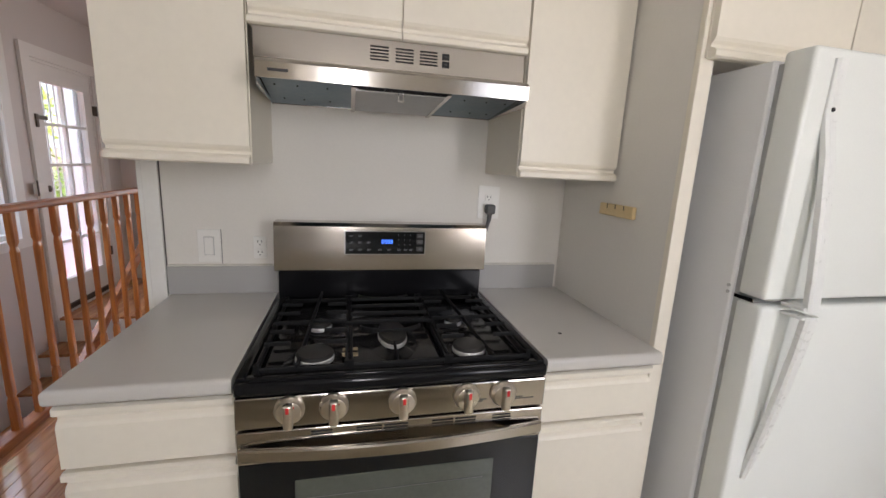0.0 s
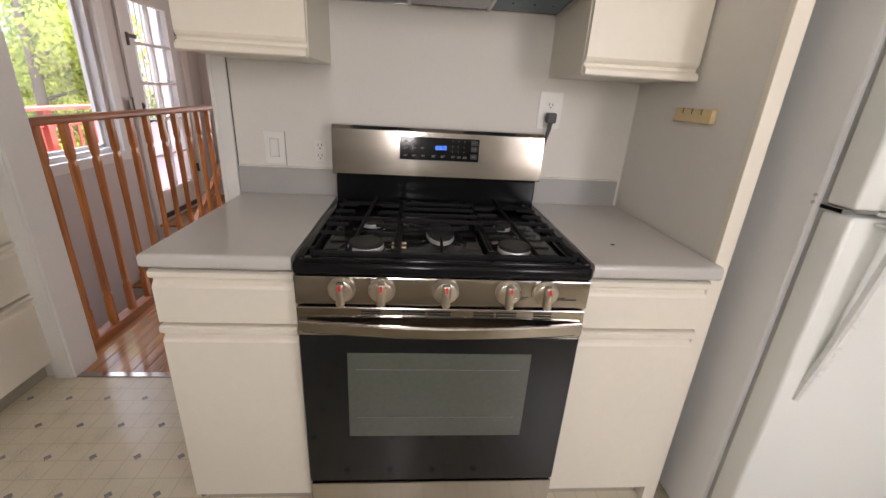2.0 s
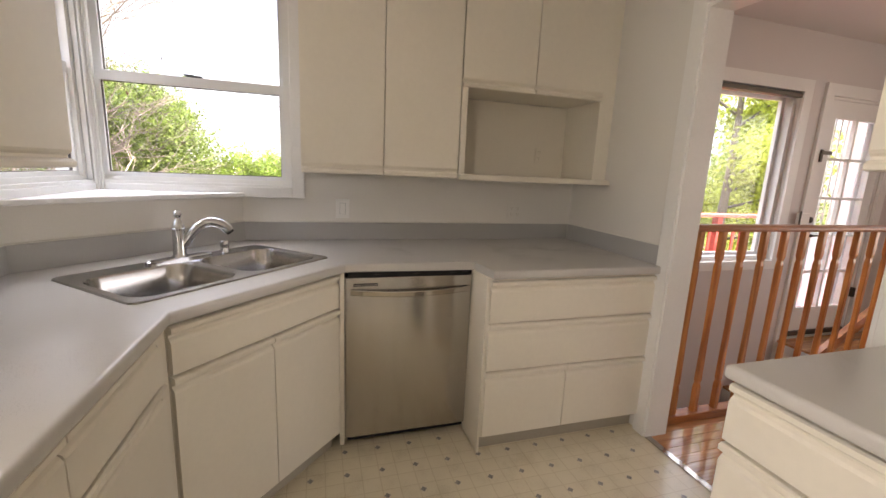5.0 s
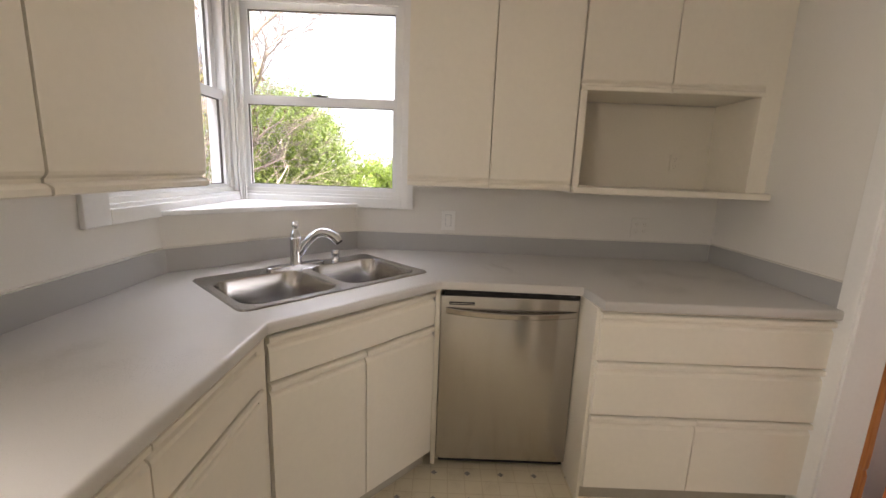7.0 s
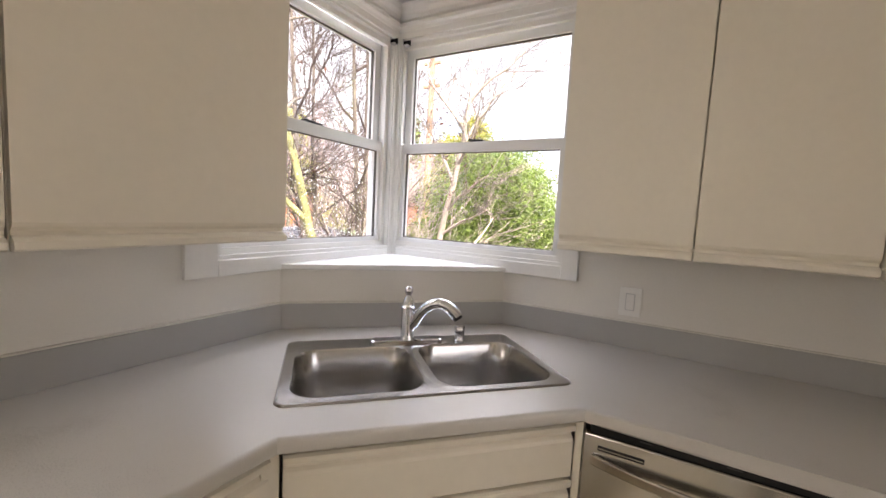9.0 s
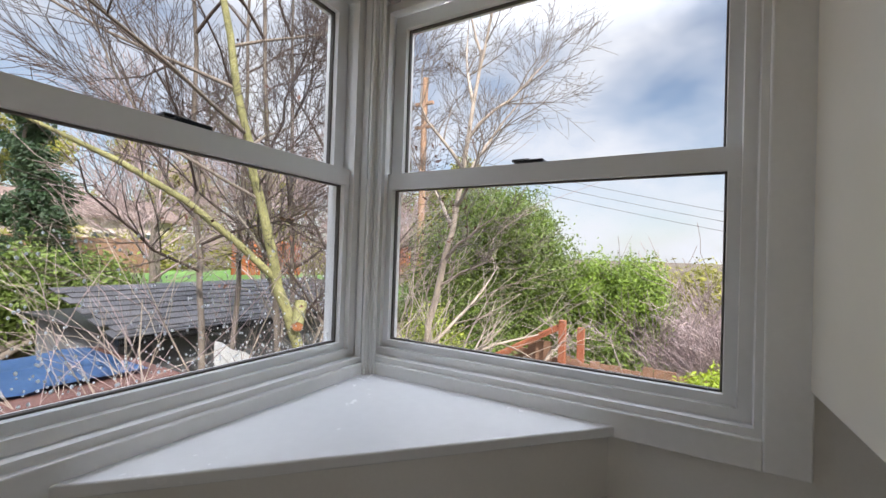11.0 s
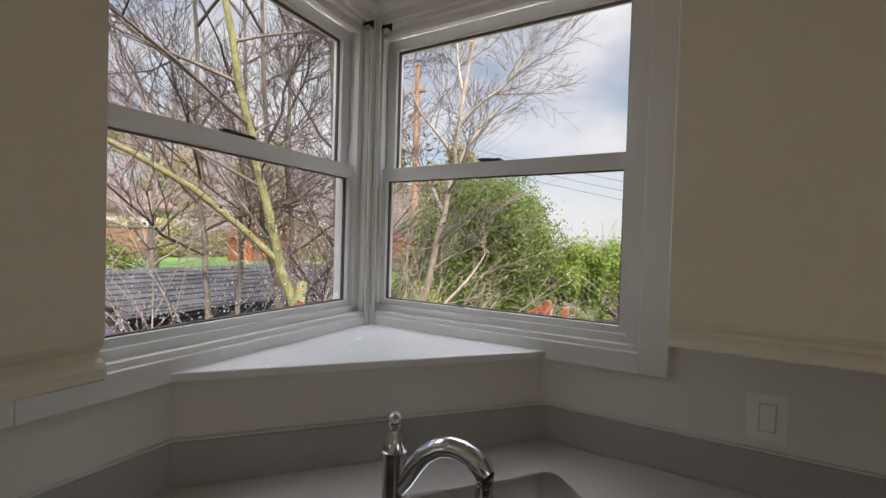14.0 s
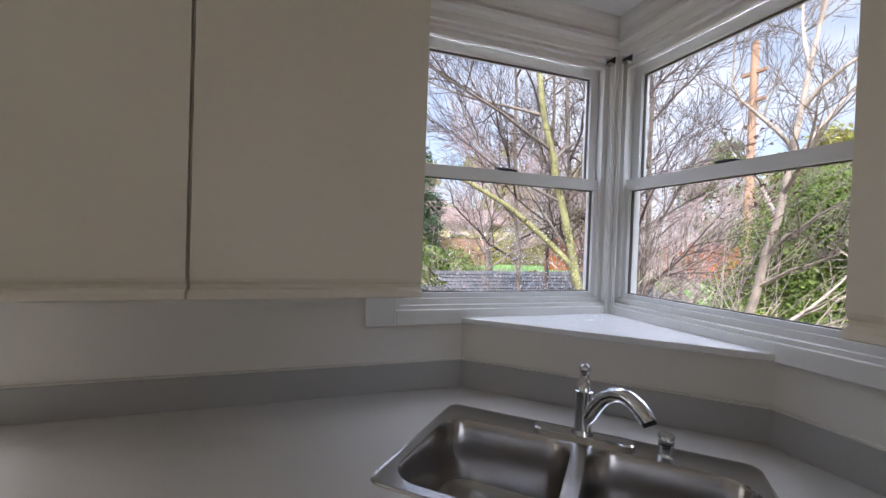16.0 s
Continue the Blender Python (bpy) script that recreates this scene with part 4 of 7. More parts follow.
GZ = 0.943
GX = [RX0 + 0.040, -0.258, -0.012, RX1 - 0.040]
for gi, (x0, x1) in enumerate(zip(GX, GX[1:])):
    g = bmesh.new()
    a0, a1, y0, y1 = x0 + 0.005, x1 - 0.005, RY0 + 0.035, 1.588
    for p, q in (((a0, y0), (a1, y0)), ((a0, y1), (a1, y1)), ((a0, y0), (a0, y1)), ((a1, y0), (a1, y1))):
        bar(g, (*p, 0.920), (*q, 0.920), 0.0046, 0.006)
    ym = (y0 + y1) / 2
    bar(g, (a0, ym, GZ - 0.006), (a1, ym, GZ - 0.006))
    cx = (a0 + a1) / 2 + (0.002 if gi == 0 else -0.006)
    if gi != 1:
        bar(g, (cx - 0.015 + 0.03 * (gi > 0), y0 - 0.004, 0.926), (cx + 0.012 - 0.03 * (gi > 0), y1, GZ + 0.004), 0.0042, 0.0055)
        for yy in (y0 + 0.10, ym - 0.07, ym + 0.07, y1 - 0.10):
            bar(g, (a0, yy, GZ - 0.003), (a0 + 0.062, yy, GZ - 0.003))
            bar(g, (a1 - 0.062, yy, GZ - 0.003), (a1, yy, GZ - 0.003))
    else:
        bar(g, (cx, y0, 0.924), (cx, y0 + 0.075, GZ - 0.003))
        for yy in (ym - 0.02, ym + 0.05, ym + 0.12, y1 - 0.06):
            bar(g, (a0, yy, GZ - 0.003), (a1, yy, GZ - 0.003))
        for yc in (ym - 0.055, y1 - 0.02):
            pts = [(cx + 0.085 * math.cos(t), yc - 0.035 * math.sin(t), GZ - 0.003) for t in (math.pi * i / 10 for i in range(11))]
            for p, q in zip(pts, pts[1:]):
                bar(g, p, q)
    for fx in (a0, a1):
        for fy in (y0, ym, y1):
            box(g, fx - 0.006, fx + 0.006, fy - 0.006, fy + 0.006, 0.907, GZ - 0.008)
    part("grate", g, IRON, rng, "black cast-iron grate")

# ---- range hood ----
hood = thing("range_hood", (RC, 1.5, 1.57), "stainless steel under-cabinet range hood", "hood")
hb = bmesh.new()
HX0, HX1 = -0.513, 0.255
extrude_profile(hb, [(0, 0.0), (0.0, 0.153), (0.337, 0.153), (0.339, 0.151), (0.347, 0.076), (0.440, 0.054), (0.445, 0.046), (0.445, 0.010), (0.438, 0.010), (0.436, 0.046), (0.02, 0.085), (0.02, 0.0)], (HX0, NY - 0.002, 1.580), (1, 0, 0), (0, -1, 0), HX1 - HX0)


def taper(bm):
    """The hood narrows in plan towards its front lip."""
    for v in bm.verts:
        f = min(1, max(0, (NY - 0.30 - v.co.y) / 0.14))
        v.co.x = RC + (v.co.x - RC) * (1 - 0.085 * f)
    return bm


shell = part("hood_shell", taper(hb), STEEL, hood, "brushed stainless hood shell")
for hx in (HX0 + 0.0015, HX1 - 0.0015):
    ck = bmesh.new()
    extrude_profile(ck, [(0, 0.0), (0.0, 0.15), (0.336, 0.15), (0.344, 0.078), (0.438, 0.052), (0.440, 0.010), (0.40, -0.002)], (hx - 0.0015, NY - 0.003, 1.578), (1, 0, 0), (0, -1, 0), 0.003)
    part("side_cheek", taper(ck), STEEL, hood)
un = bmesh.new()
extrude_profile(un, [(0.022, 0.004), (0.43, 0.030), (0.43, 0.034), (0.022, 0.008)], (HX0 + 0.004, NY - 0.002, 1.578), (1, 0, 0), (0, -1, 0), HX1 - HX0 - 0.008)
under = part("underside", taper(un), DARKMETAL, hood, "dark blue-grey painted underside")
for sx in (-0.46, -0.40, -0.32, -0.05 + 0.13, 0.15, 0.21):
    for sy in (0.12, 0.30):
        part("screw", cyl(bmesh.new(), (sx, NY - sy, 1.582 + sy * 0.063), (0, 0, -1), 0.0026, 0.005, n=10), BLACK, under)
fl = bmesh.new()
extrude_profile(fl, [(0.10, -0.010), (0.40, 0.010), (0.40, 0.016), (0.10, -0.004)], (-0.245, NY - 0.002, 1.578), (1, 0, 0), (0, -1, 0), 0.245)
filt = part("grease_filter", fl, MESH, hood, "aluminium mesh grease filter")
for q in ((-0.255, -0.243), (0.0, 0.012)):
    t = bmesh.new()
    extrude_profile(t, [(0.08, -0.014), (0.42, 0.010), (0.42, 0.022), (0.08, -0.002)], (q[0], NY - 0.002, 1.578), (1, 0, 0), (0, -1, 0), 0.012)
    part("filter_frame", t, STEEL, filt)
part("filter_frame", cube(-0.243, 0.0, NY - 0.412, NY - 0.396, 1.585, 1.597), CHROME, filt)
for k in range(24):
    part("filter_hole", cyl(bmesh.new(), (-0.238 + 0.0100 * k, NY - 0.4119, 1.591), (0, -1, 0), 0.0030, 0.0012, n=8), BLACK, filt)
part("filter_ring", ring((-0.131, -0.115, 1.566, 1.590), (-0.128, -0.118, 1.570, 1.586), 0.003, "y", NY - 0.39), CHROME, filt)


def on_hood(x0, x1, h0, h1, lift=0.001):
    """A plate on the hood's upper face."""
    f = lambda h: NY - 0.002 - (0.347 + (0.339 - 0.347) * (h - 0.076) / 0.075) - lift
    t = bmesh.new()
    a = [t.verts.new(p) for p in ((x0, f(h0), 1.58 + h0), (x1, f(h0), 1.58 + h0), (x1, f(h1), 1.58 + h1), (x0, f(h1), 1.58 + h1))]
    b = [t.verts.new((v.co.x, v.co.y + 0.003, v.co.z)) for v in a]
    t.faces.new(a)
    t.faces.new(b[::-1])
    for i in range(4):
        t.faces.new((a[i], b[i], b[(i + 1) % 4], a[(i + 1) % 4]))
    bmesh.ops.recalc_face_normals(t, faces=t.faces)
    return t


for x0 in (-0.205, -0.136, -0.068):
    for k in range(5):
        part("vent_slot", on_hood(x0, x0 + 0.050, 0.096 + 0.0085 * k, 0.100 + 0.0085 * k), BLACK, shell)
for h0 in (0.095, 0.116):
    sw = part("rocker_switch", on_hood(-0.004, 0.016, h0, h0 + 0.016, 0.003), BLACK, shell)
    part("symbol", on_hood(0.002, 0.010, h0 + 0.006, h0 + 0.010, 0.0036), DIMPRINT, sw)
part("badge", cube(-0.452, -0.405, NY - 0.4478, NY - 0.4465, 1.605, 1.612), BLACK, shell)

# ---- fridge ----
FX0, FX1 = 0.708, 1.45
fr = thing("refrigerator", (1.06, 1.35, 0), "white top-freezer refrigerator in an alcove", "refrigerator")
part("body", cube(FX0, FX1, 0.992, 1.70, 0.02, 1.682, bevel=0.006), FRIDGESIDE, fr, "pale grey fridge side")
part("gasket", cube(FX0 + 0.012, FX1 - 0.012, 0.978, 0.9915, 0.10, 1.672), GASKET, fr)
fd = part("freezer_door", cube(FX0 + 0.002, FX1, 0.905, 0.977, 1.122, 1.696, bevel=0.010, seg=3), FRIDGE, fr, "white freezer door", True)
ld = part("fridge_door", cube(FX0 + 0.002, FX1, 0.905, 0.977, 0.09, 1.106, bevel=0.010, seg=3), FRIDGE, fr, "white lower fridge door", True)
part("kick_grille", cube(FX0 + 0.01, FX1 - 0.01, 0.95, 0.975, 0.02, 0.085, bevel=0.003), GASKET, fr)
part("hinge", cube(FX0 + 0.002, FX0 + 0.09, 0.93, 0.985, 1.1075, 1.1205, bevel=0.002), CHROME, fr, "steel middle hinge")
part("hinge_cover", cube(FX1 - 0.10, FX1 - 0.01, 0.95, 1.05, 1.683, 1.699, bevel=0.004), HANDLE, fr)
for hz in (1.135, 1.118):
    part("screw", cyl(bmesh.new(), (FX0 - 0.002, 1.000, hz), (1, 0, 0), 0.0045, 0.004, n=12), GASKET, fr)


def fridge_handle(name, rows, parent):
    """A moulded blade grip: rows of (z, stand-off, middle x, width), from the split to the flush tip."""
    hbm = bmesh.new()
    loops = []
    for z, stand, x, w in rows:
        y0, y1 = 0.905 - stand - 0.010, 0.9065 - max(0.0, stand - 0.006)
        loops.append([hbm.verts.new(p) for p in ((x - w / 2, y1, z), (x - w / 2, y0 + 0.005, z), (x - w / 2 + 0.006, y0, z), (x + w / 2 - 0.006, y0, z), (x + w / 2, y0 + 0.005, z), (x + w / 2, y1, z))])
    for r0, r1 in zip(loops, loops[1:]):
        for i in range(6):
            hbm.faces.new((r0[i], r0[(i + 1) % 6], r1[(i + 1) % 6], r1[i]))
    hbm.faces.new(loops[0])
    hbm.faces.new(loops[-1][::-1])
    bmesh.ops.recalc_face_normals(hbm, faces=hbm.faces)
    h = part(name, hbm, HANDLE, parent, "white moulded plastic handle", True)
    z, stand, x, w = rows[0]
    s = 1 if rows[-1][0] > z else -1
    part("handle_root", cube(x - w / 2 - 0.010, x + w / 2 - 0.003, 0.905 - stand - 0.004, 0.9055, min(z + s * 0.001, z + s * 0.009), max(z + s * 0.001, z + s * 0.009), bevel=0.003), HANDLE, h)
    return h


h1 = fridge_handle("freezer_handle", [(1.112, 0.050, 0.790, 0.036), (1.20, 0.044, 0.788, 0.034), (1.35, 0.030, 0.785, 0.031), (1.47, 0.016, 0.782, 0.030), (1.53, 0.004, 0.780, 0.030), (1.56, 0.0, 0.780, 0.032), (1.672, 0.0, 0.780, 0.032)], fd)
part("screw", cyl(bmesh.new(), (0.775, 0.897, 1.565), (0, -1, 0), 0.005, 0.004, n=12), BLACK, h1)
fridge_handle("door_handle", [(1.100, 0.050, 0.792, 0.036), (1.02, 0.045, 0.788, 0.034), (0.90, 0.034, 0.782, 0.030), (0.77, 0.019, 0.774, 0.026), (0.68, 0.006, 0.768, 0.022), (0.63, 0.0, 0.764, 0.020)], ld)

# ---- dishwasher ----
dw = thing("dishwasher", (DWX, 0.55, 0), "built-in stainless steel dishwasher with bowed handle", "dishwasher")
part("tub", cube(-2.58, DWX - 0.03, 0.262, 0.852, 0.02, 0.872), BLACK, dw)
part("control_strip", cube(DWX - 0.03, DWX - 0.008, 0.262, 0.852, 0.846, 0.870, bevel=0.002), BLACK, dw)
dd = part("door", cube(DWX - 0.03, DWX, 0.248, 0.852, 0.052, 0.846, bevel=0.006, seg=3), DWSTEEL, dw, "brushed stainless door", True)
part("toe_plate", cube(DWX - 0.095, DWX - 0.075, 0.266, 0.848, 0.0, 0.050, bevel=0.002), BLACK, dw)
for yy in (0.38, 0.56, 0.74, 0.80):
    part("indicator", cube(DWX - 0.0085, DWX - 0.007, yy, yy + 0.03, 0.857, 0.860), DIMPRINT, dw)
hp = [(DWX + 0.004 + 0.032 * math.sin(math.pi * i / 16) ** 0.75, 0.272 + 0.568 * i / 16, 0.782 - 0.008 * math.sin(math.pi * i / 16)) for i in range(17)]
part("handle", ribbon(bmesh.new(), hp, 0.0125, 0.010, (1, 0, 0)), STEEL, dd, "bowed stainless handle", True)
for yy in (0.287, 0.827):
    part("handle_mount", cube(DWX - 0.001, DWX + 0.012, yy - 0.01, yy + 0.01, 0.766, 0.790, bevel=0.003), STEEL, dd)
part("vent", cube(DWX - 0.001, DWX + 0.0015, 0.285, 0.395, 0.806, 0.820, bevel=0.001), BLACK, dd)
part("vent_bar", cube(DWX + 0.001, DWX + 0.003, 0.287, 0.393, 0.812, 0.814), CHROME, dd)

# ---- sink and faucet ----
sink = thing("double_sink", (SC.x, SC.y, CT - 0.2), "stainless steel drop-in double-bowl kitchen sink", "sink")


def sink_local(bm):
    m = Matrix(((su.x, sv.x, 0, SC.x), (su.y, sv.y, 0, SC.y), (0, 0, 1, 0), (0, 0, 0, 1)))
    bm.transform(m)
    if m.determinant() < 0:
        bmesh.ops.reverse_faces(bm, faces=bm.faces)
    return bm


def rrect(a0, a1, b0, b1, r, n=6):
    pts = []
    for cx, cy, s in ((a1 - r, b1 - r, 0), (a0 + r, b1 - r, 1), (a0 + r, b0 + r, 2), (a1 - r, b0 + r, 3)):
        pts += [(cx + r * math.cos((s + k / n) * math.pi / 2), cy + r * math.sin((s + k / n) * math.pi / 2)) for k in range(n + 1)]
    return pts


BOWLS = [(-0.385, -0.018, -0.150, 0.215), (0.018, 0.385, -0.150, 0.215)]
deckbm = bmesh.new()
zr = CT + 0.005
outer = rrect(-SL / 2, SL / 2, -SD / 2, SD / 2, 0.035)
inner = rrect(-SL / 2 + 0.010, SL / 2 - 0.010, -SD / 2 + 0.010, SD / 2 - 0.010, 0.028)
lo = [deckbm.verts.new((x, y, CT + 0.0005)) for x, y in outer]
mi = [deckbm.verts.new((x, y, zr)) for x, y in rrect(-SL / 2 + 0.004, SL / 2 - 0.004, -SD / 2 + 0.004, SD / 2 - 0.004, 0.032)]
hi = [deckbm.verts.new((x, y, zr - 0.001)) for x, y in inner]
for ra, rb in ((lo, mi), (mi, hi)):
    for i in range(len(ra)):
        deckbm.faces.new((ra[i], ra[(i + 1) % len(ra)], rb[(i + 1) % len(rb)], rb[i]))
edges = [deckbm.edges.get((hi[i], hi[(i + 1) % len(hi)])) for i in range(len(hi))]
for a0, a1, b0, b1 in BOWLS:
    r = rrect(a0, a1, b0, b1, 0.075, 7)
    vs = [deckbm.verts.new((x, y, zr - 0.001)) for x, y in r]
    edges += [deckbm.edges.new((vs[i], vs[(i + 1) % len(vs)])) for i in range(len(vs))]
bmesh.ops.triangle_fill(deckbm, use_beauty=True, use_dissolve=False, edges=edges, normal=(0, 0, 1))
bmesh.ops.recalc_face_normals(deckbm, faces=deckbm.faces)
part("rim", sink_local(deckbm), SINKSTEEL, sink)
for a0, a1, b0, b1 in BOWLS:
    bo = bmesh.new()
    rings = []
    for ins, z, rad in ((0.0, zr - 0.001, 0.075), (0.004, zr - 0.010, 0.075), (0.012, zr - 0.10, 0.075), (0.022, zr - 0.165, 0.07), (0.055, zr - 0.186, 0.05), (0.13, zr - 0.190, 0.03)):
        rings.append([bo.verts.new((x, y, z)) for x, y in rrect(a0 + ins, a1 - ins, b0 + ins, b1 - ins, rad, 7)])
    for ra, rb in zip(rings, rings[1:]):
        for i in range(len(ra)):
            bo.faces.new((ra[i], rb[i], rb[(i + 1) % len(rb)], ra[(i + 1) % len(ra)]))
    bo.faces.new(rings[-1][::-1])
    bmesh.ops.recalc_face_normals(bo, faces=bo.faces)
    bmesh.ops.reverse_faces(bo, faces=bo.faces)
    bowl = part("bowl", sink_local(bo), SINKSTEEL, sink, "deep brushed steel bowl", True)
    cx, cy = (a0 + a1) / 2, (b0 + b1) / 2
    dr = lathe(bmesh.new(), [(0.045, 0), (0.045, 0.002), (0.036, 0.003), (0.034, 0.001), (0.008, 0.001)], (0, 0, 0))
    dr.transform(Matrix.Translation((cx, cy, zr - 0.1895)))
    part("drain", sink_local(dr), CHROME, bowl, smooth=True)


def sp(a, b, z):
    p = SC + su * a + sv * b
    return Vector((p.x, p.y, z))


FB = -0.198
faucet = thing("kitchen_faucet", sp(0, FB, zr), "chrome single-lever kitchen faucet on a base plate", "faucet")
plate = bmesh.new()
po = rrect(-0.135, 0.135, FB - 0.026, FB + 0.026, 0.0255, 8)
pl = [plate.verts.new((x, y, zr - 0.001)) for x, y in po]
pm = [plate.verts.new((x, y, zr + 0.008)) for x, y in po]
ph = [plate.verts.new((x, y, zr + 0.012)) for x, y in rrect(-0.130, 0.130, FB - 0.021, FB + 0.021, 0.0205, 8)]
for ra, rb in ((pl, pm), (pm, ph)):
    for i in range(len(ra)):
        plate.faces.new((ra[i], ra[(i + 1) % len(ra)], rb[(i + 1) % len(rb)], rb[i]))
plate.faces.new(ph)
part("base_plate", sink_local(plate), CHROME, faucet, smooth=True)
part("column", lathe(bmesh.new(), [(0.029, 0), (0.027, 0.008), (0.0245, 0.016), (0.0245, 0.115), (0.027, 0.117), (0.027, 0.121), (0.0245, 0.123)], sp(0, FB, zr + 0.011)), CHROME, faucet, smooth=True)
lever = part("lever", lathe(bmesh.new(), [(0.0245, 0), (0.023, 0.010), (0.016, 0.028), (0.011, 0.036), (0.0105, 0.042), (0.013, 0.046), (0.016, 0.056), (0.014, 0.066), (0.007, 0.072)], sp(0, FB, zr + 0.134)), CHROME, faucet, "turned chrome finial lever", True)
sdir = (su * 0.83 + sv * 0.56).normalized()
sp_pts, sp_r = [], []
for t, h, r in ((0.0, 0.028, 0.015), (0.03, 0.062, 0.0165), (0.055, 0.098, 0.017), (0.08, 0.123, 0.017), (0.11, 0.139, 0.017), (0.14, 0.144, 0.0175), (0.165, 0.140, 0.018), (0.188, 0.130, 0.019), (0.207, 0.116, 0.0195), (0.218, 0.103, 0.0185)):
    q = sp(0, FB, zr)
    sp_pts.append((q.x + sdir.x * t * 0.86, q.y + sdir.y * t * 0.86, zr + 0.012 + h))
    sp_r.append(r * 1.15)
spout = part("spout", sweep(bmesh.new(), sp_pts, sp_r, 18), CHROME, faucet, "arched chrome pull-out spout", True)
e = Vector(sp_pts[-1])
part("spray_head", cyl(bmesh.new(), e, Vector(sp_pts[-1]) - Vector(sp_pts[-2]), 0.0165, 0.010), BLACK, spout)
airgap = thing("air_gap_cap", sp(0.205, FB, zr), "short chrome air gap cap on the sink deck", "air gap")
part("cap", lathe(bmesh.new(), [(0.021, 0), (0.019, 0.004), (0.019, 0.028), (0.0175, 0.029), (0.0175, 0.033), (0.020, 0.034), (0.020, 0.050), (0.017, 0.054), (0.005, 0.055)], sp(0.205, FB, zr - 0.001)), CHROME, airgap, smooth=True)
part("slot", cyl(bmesh.new(), sp(0.205, FB, zr + 0.0275), (0, 0, 1), 0.0185, 0.003), BLACK, airgap)


# ---- switches and outlets ----
def wall_plate(name, label, at, along, out, w, h, kind, mat=PLATE, slot=BLACK):
    """A cover plate with rockers or sockets; 'along' and 'out' are level unit directions."""
    at, u, n = Vector(at), Vector(along), Vector(out)
    t = thing(name, at, label, "switch" if kind == "switch" else "outlet")

    def pb(a0, a1, z0, z1, d0, d1, bevel=0.0):
        b = bmesh.new()
        box(b, a0, a1, d0, d1, z0, z1, bevel)
        m = Matrix(((u.x, n.x, 0, at.x), (u.y, n.y, 0, at.y), (0, 0, 1, at.z), (0, 0, 0, 1)))
        b.transform(m)
        if m.determinant() < 0:
            bmesh.ops.reverse_faces(b, faces=b.faces)
        return b
    pt = part("cover_plate", pb(-w / 2, w / 2, -h / 2, h / 2, 0.0005, 0.006, 0.002), mat, t)
    if kind == "switch":
        part("rocker_frame", pb(-0.0175, 0.0175, -0.034, 0.034, 0.004, 0.0072, 0.001), mat, t)
        part("rocker_gap", pb(-0.0162, 0.0162, -0.0327, 0.0327, 0.0070, 0.0076), GASKET, t)
        part("rocker", pb(-0.0145, 0.0145, -0.031, 0.031, 0.0065, 0.0105, 0.002), mat, t)
    else:
        groups = [0.0] if kind == "outlet" else [-0.022, 0.022]
        for ga in groups:
            for gz in (-0.019, 0.019):
                s = part("socket", pb(ga - 0.016, ga + 0.016, gz - 0.014, gz + 0.014, 0.005, 0.0075, 0.002), mat, t)
                for da in (-0.0065, 0.0065):
                    part("slot", pb(ga + da - 0.0012, ga + da + 0.0012, gz - 0.001, gz + 0.007, 0.0068, 0.0079), slot, s)
                part("slot", pb(ga - 0.002, ga + 0.002, gz - 0.010, gz - 0.006, 0.0068, 0.0079), slot, s)
    for sz in ((-h / 2 + 0.012, h / 2 - 0.012) if kind == "switch" else (0.0,)):
        part("screw", pb(-0.0022, 0.0022, sz - 0.0022, sz + 0.0022, 0.0055, 0.0068), mat, pt)
    return t


wall_plate("light_switch", "white rocker switch plate above the counter", (-0.738, NY, 1.086), (1, 0, 0), (0, -1, 0), 0.074, 0.117, "switch")
tagged(mesh_object("plaster_seam", cube(-0.700, -0.6985, NY - 0.0012, NY, 1.02, 1.145), DIMPRINT), "thin dark seam line in the wall panel", "seam")
wall_plate("wall_outlet", "white duplex outlet above the counter", (-0.572, NY, 1.081), (1, 0, 0), (0, -1, 0), 0.044, 0.080, "outlet")
wall_plate("wall_outlet", "white outlet plate with a plugged-in range cord", (0.283, NY, 1.268), (1, 0, 0), (0, -1, 0), 0.088, 0.130, "outlet")
wall_plate("light_switch", "white rocker switch plate beside the window", (WX, 0.272, 1.094), (0, 1, 0), (1, 0, 0), 0.078, 0.112, "switch")
wall_plate("wall_outlet", "painted-over double outlet plate under the cubby", (WX, 1.365, 1.094), (0, 1, 0), (1, 0, 0), 0.100, 0.112, "double", WALL, KICK)
wall_plate("wall_outlet", "small outlet inside the open cubby", (WX + 0.0125, 1.50, 1.46), (0, 1, 0), (1, 0, 0), 0.05, 0.09, "outlet", CARCASS, KICK)
CORD = material("dark_grey_rubber", (0.075, 0.075, 0.078), 0.5, vary=0.08)
cord = thing("power_cord", (0.283, NY, 1.245), "dark grey plug and power cord behind the range", "cord")
part("plug", cube(0.265, 0.301, NY - 0.045, NY - 0.009, 1.225, 1.262, bevel=0.007, seg=3), CORD, cord, "dark grey moulded plug")
part("cable", sweep(bmesh.new(), [(0.283, NY - 0.028, 1.23), (0.281, NY - 0.028, 1.20), (0.275, NY - 0.026, 1.17), (0.268, NY - 0.022, 1.13), (0.264, NY - 0.016, 1.06), (0.263, NY - 0.012, 1.02)], [0.010, 0.008, 0.006, 0.005, 0.005, 0.005], 10), CORD, cord, smooth=True)
part("cable_end", cyl(bmesh.new(), (0.263, NY - 0.012, 1.02), (0, 0.2, -1), 0.005, 0.02), CORD, cord)
yb = thing("tool_hanger", (PX, 1.355, 1.29), "aged yellow plastic hanger strip on the panel", "hanger")
part("strip", cube(PX - 0.016, PX - 0.0005, 1.268, 1.442, 1.266, 1.305, bevel=0.003), YELLOWBOX, yb)
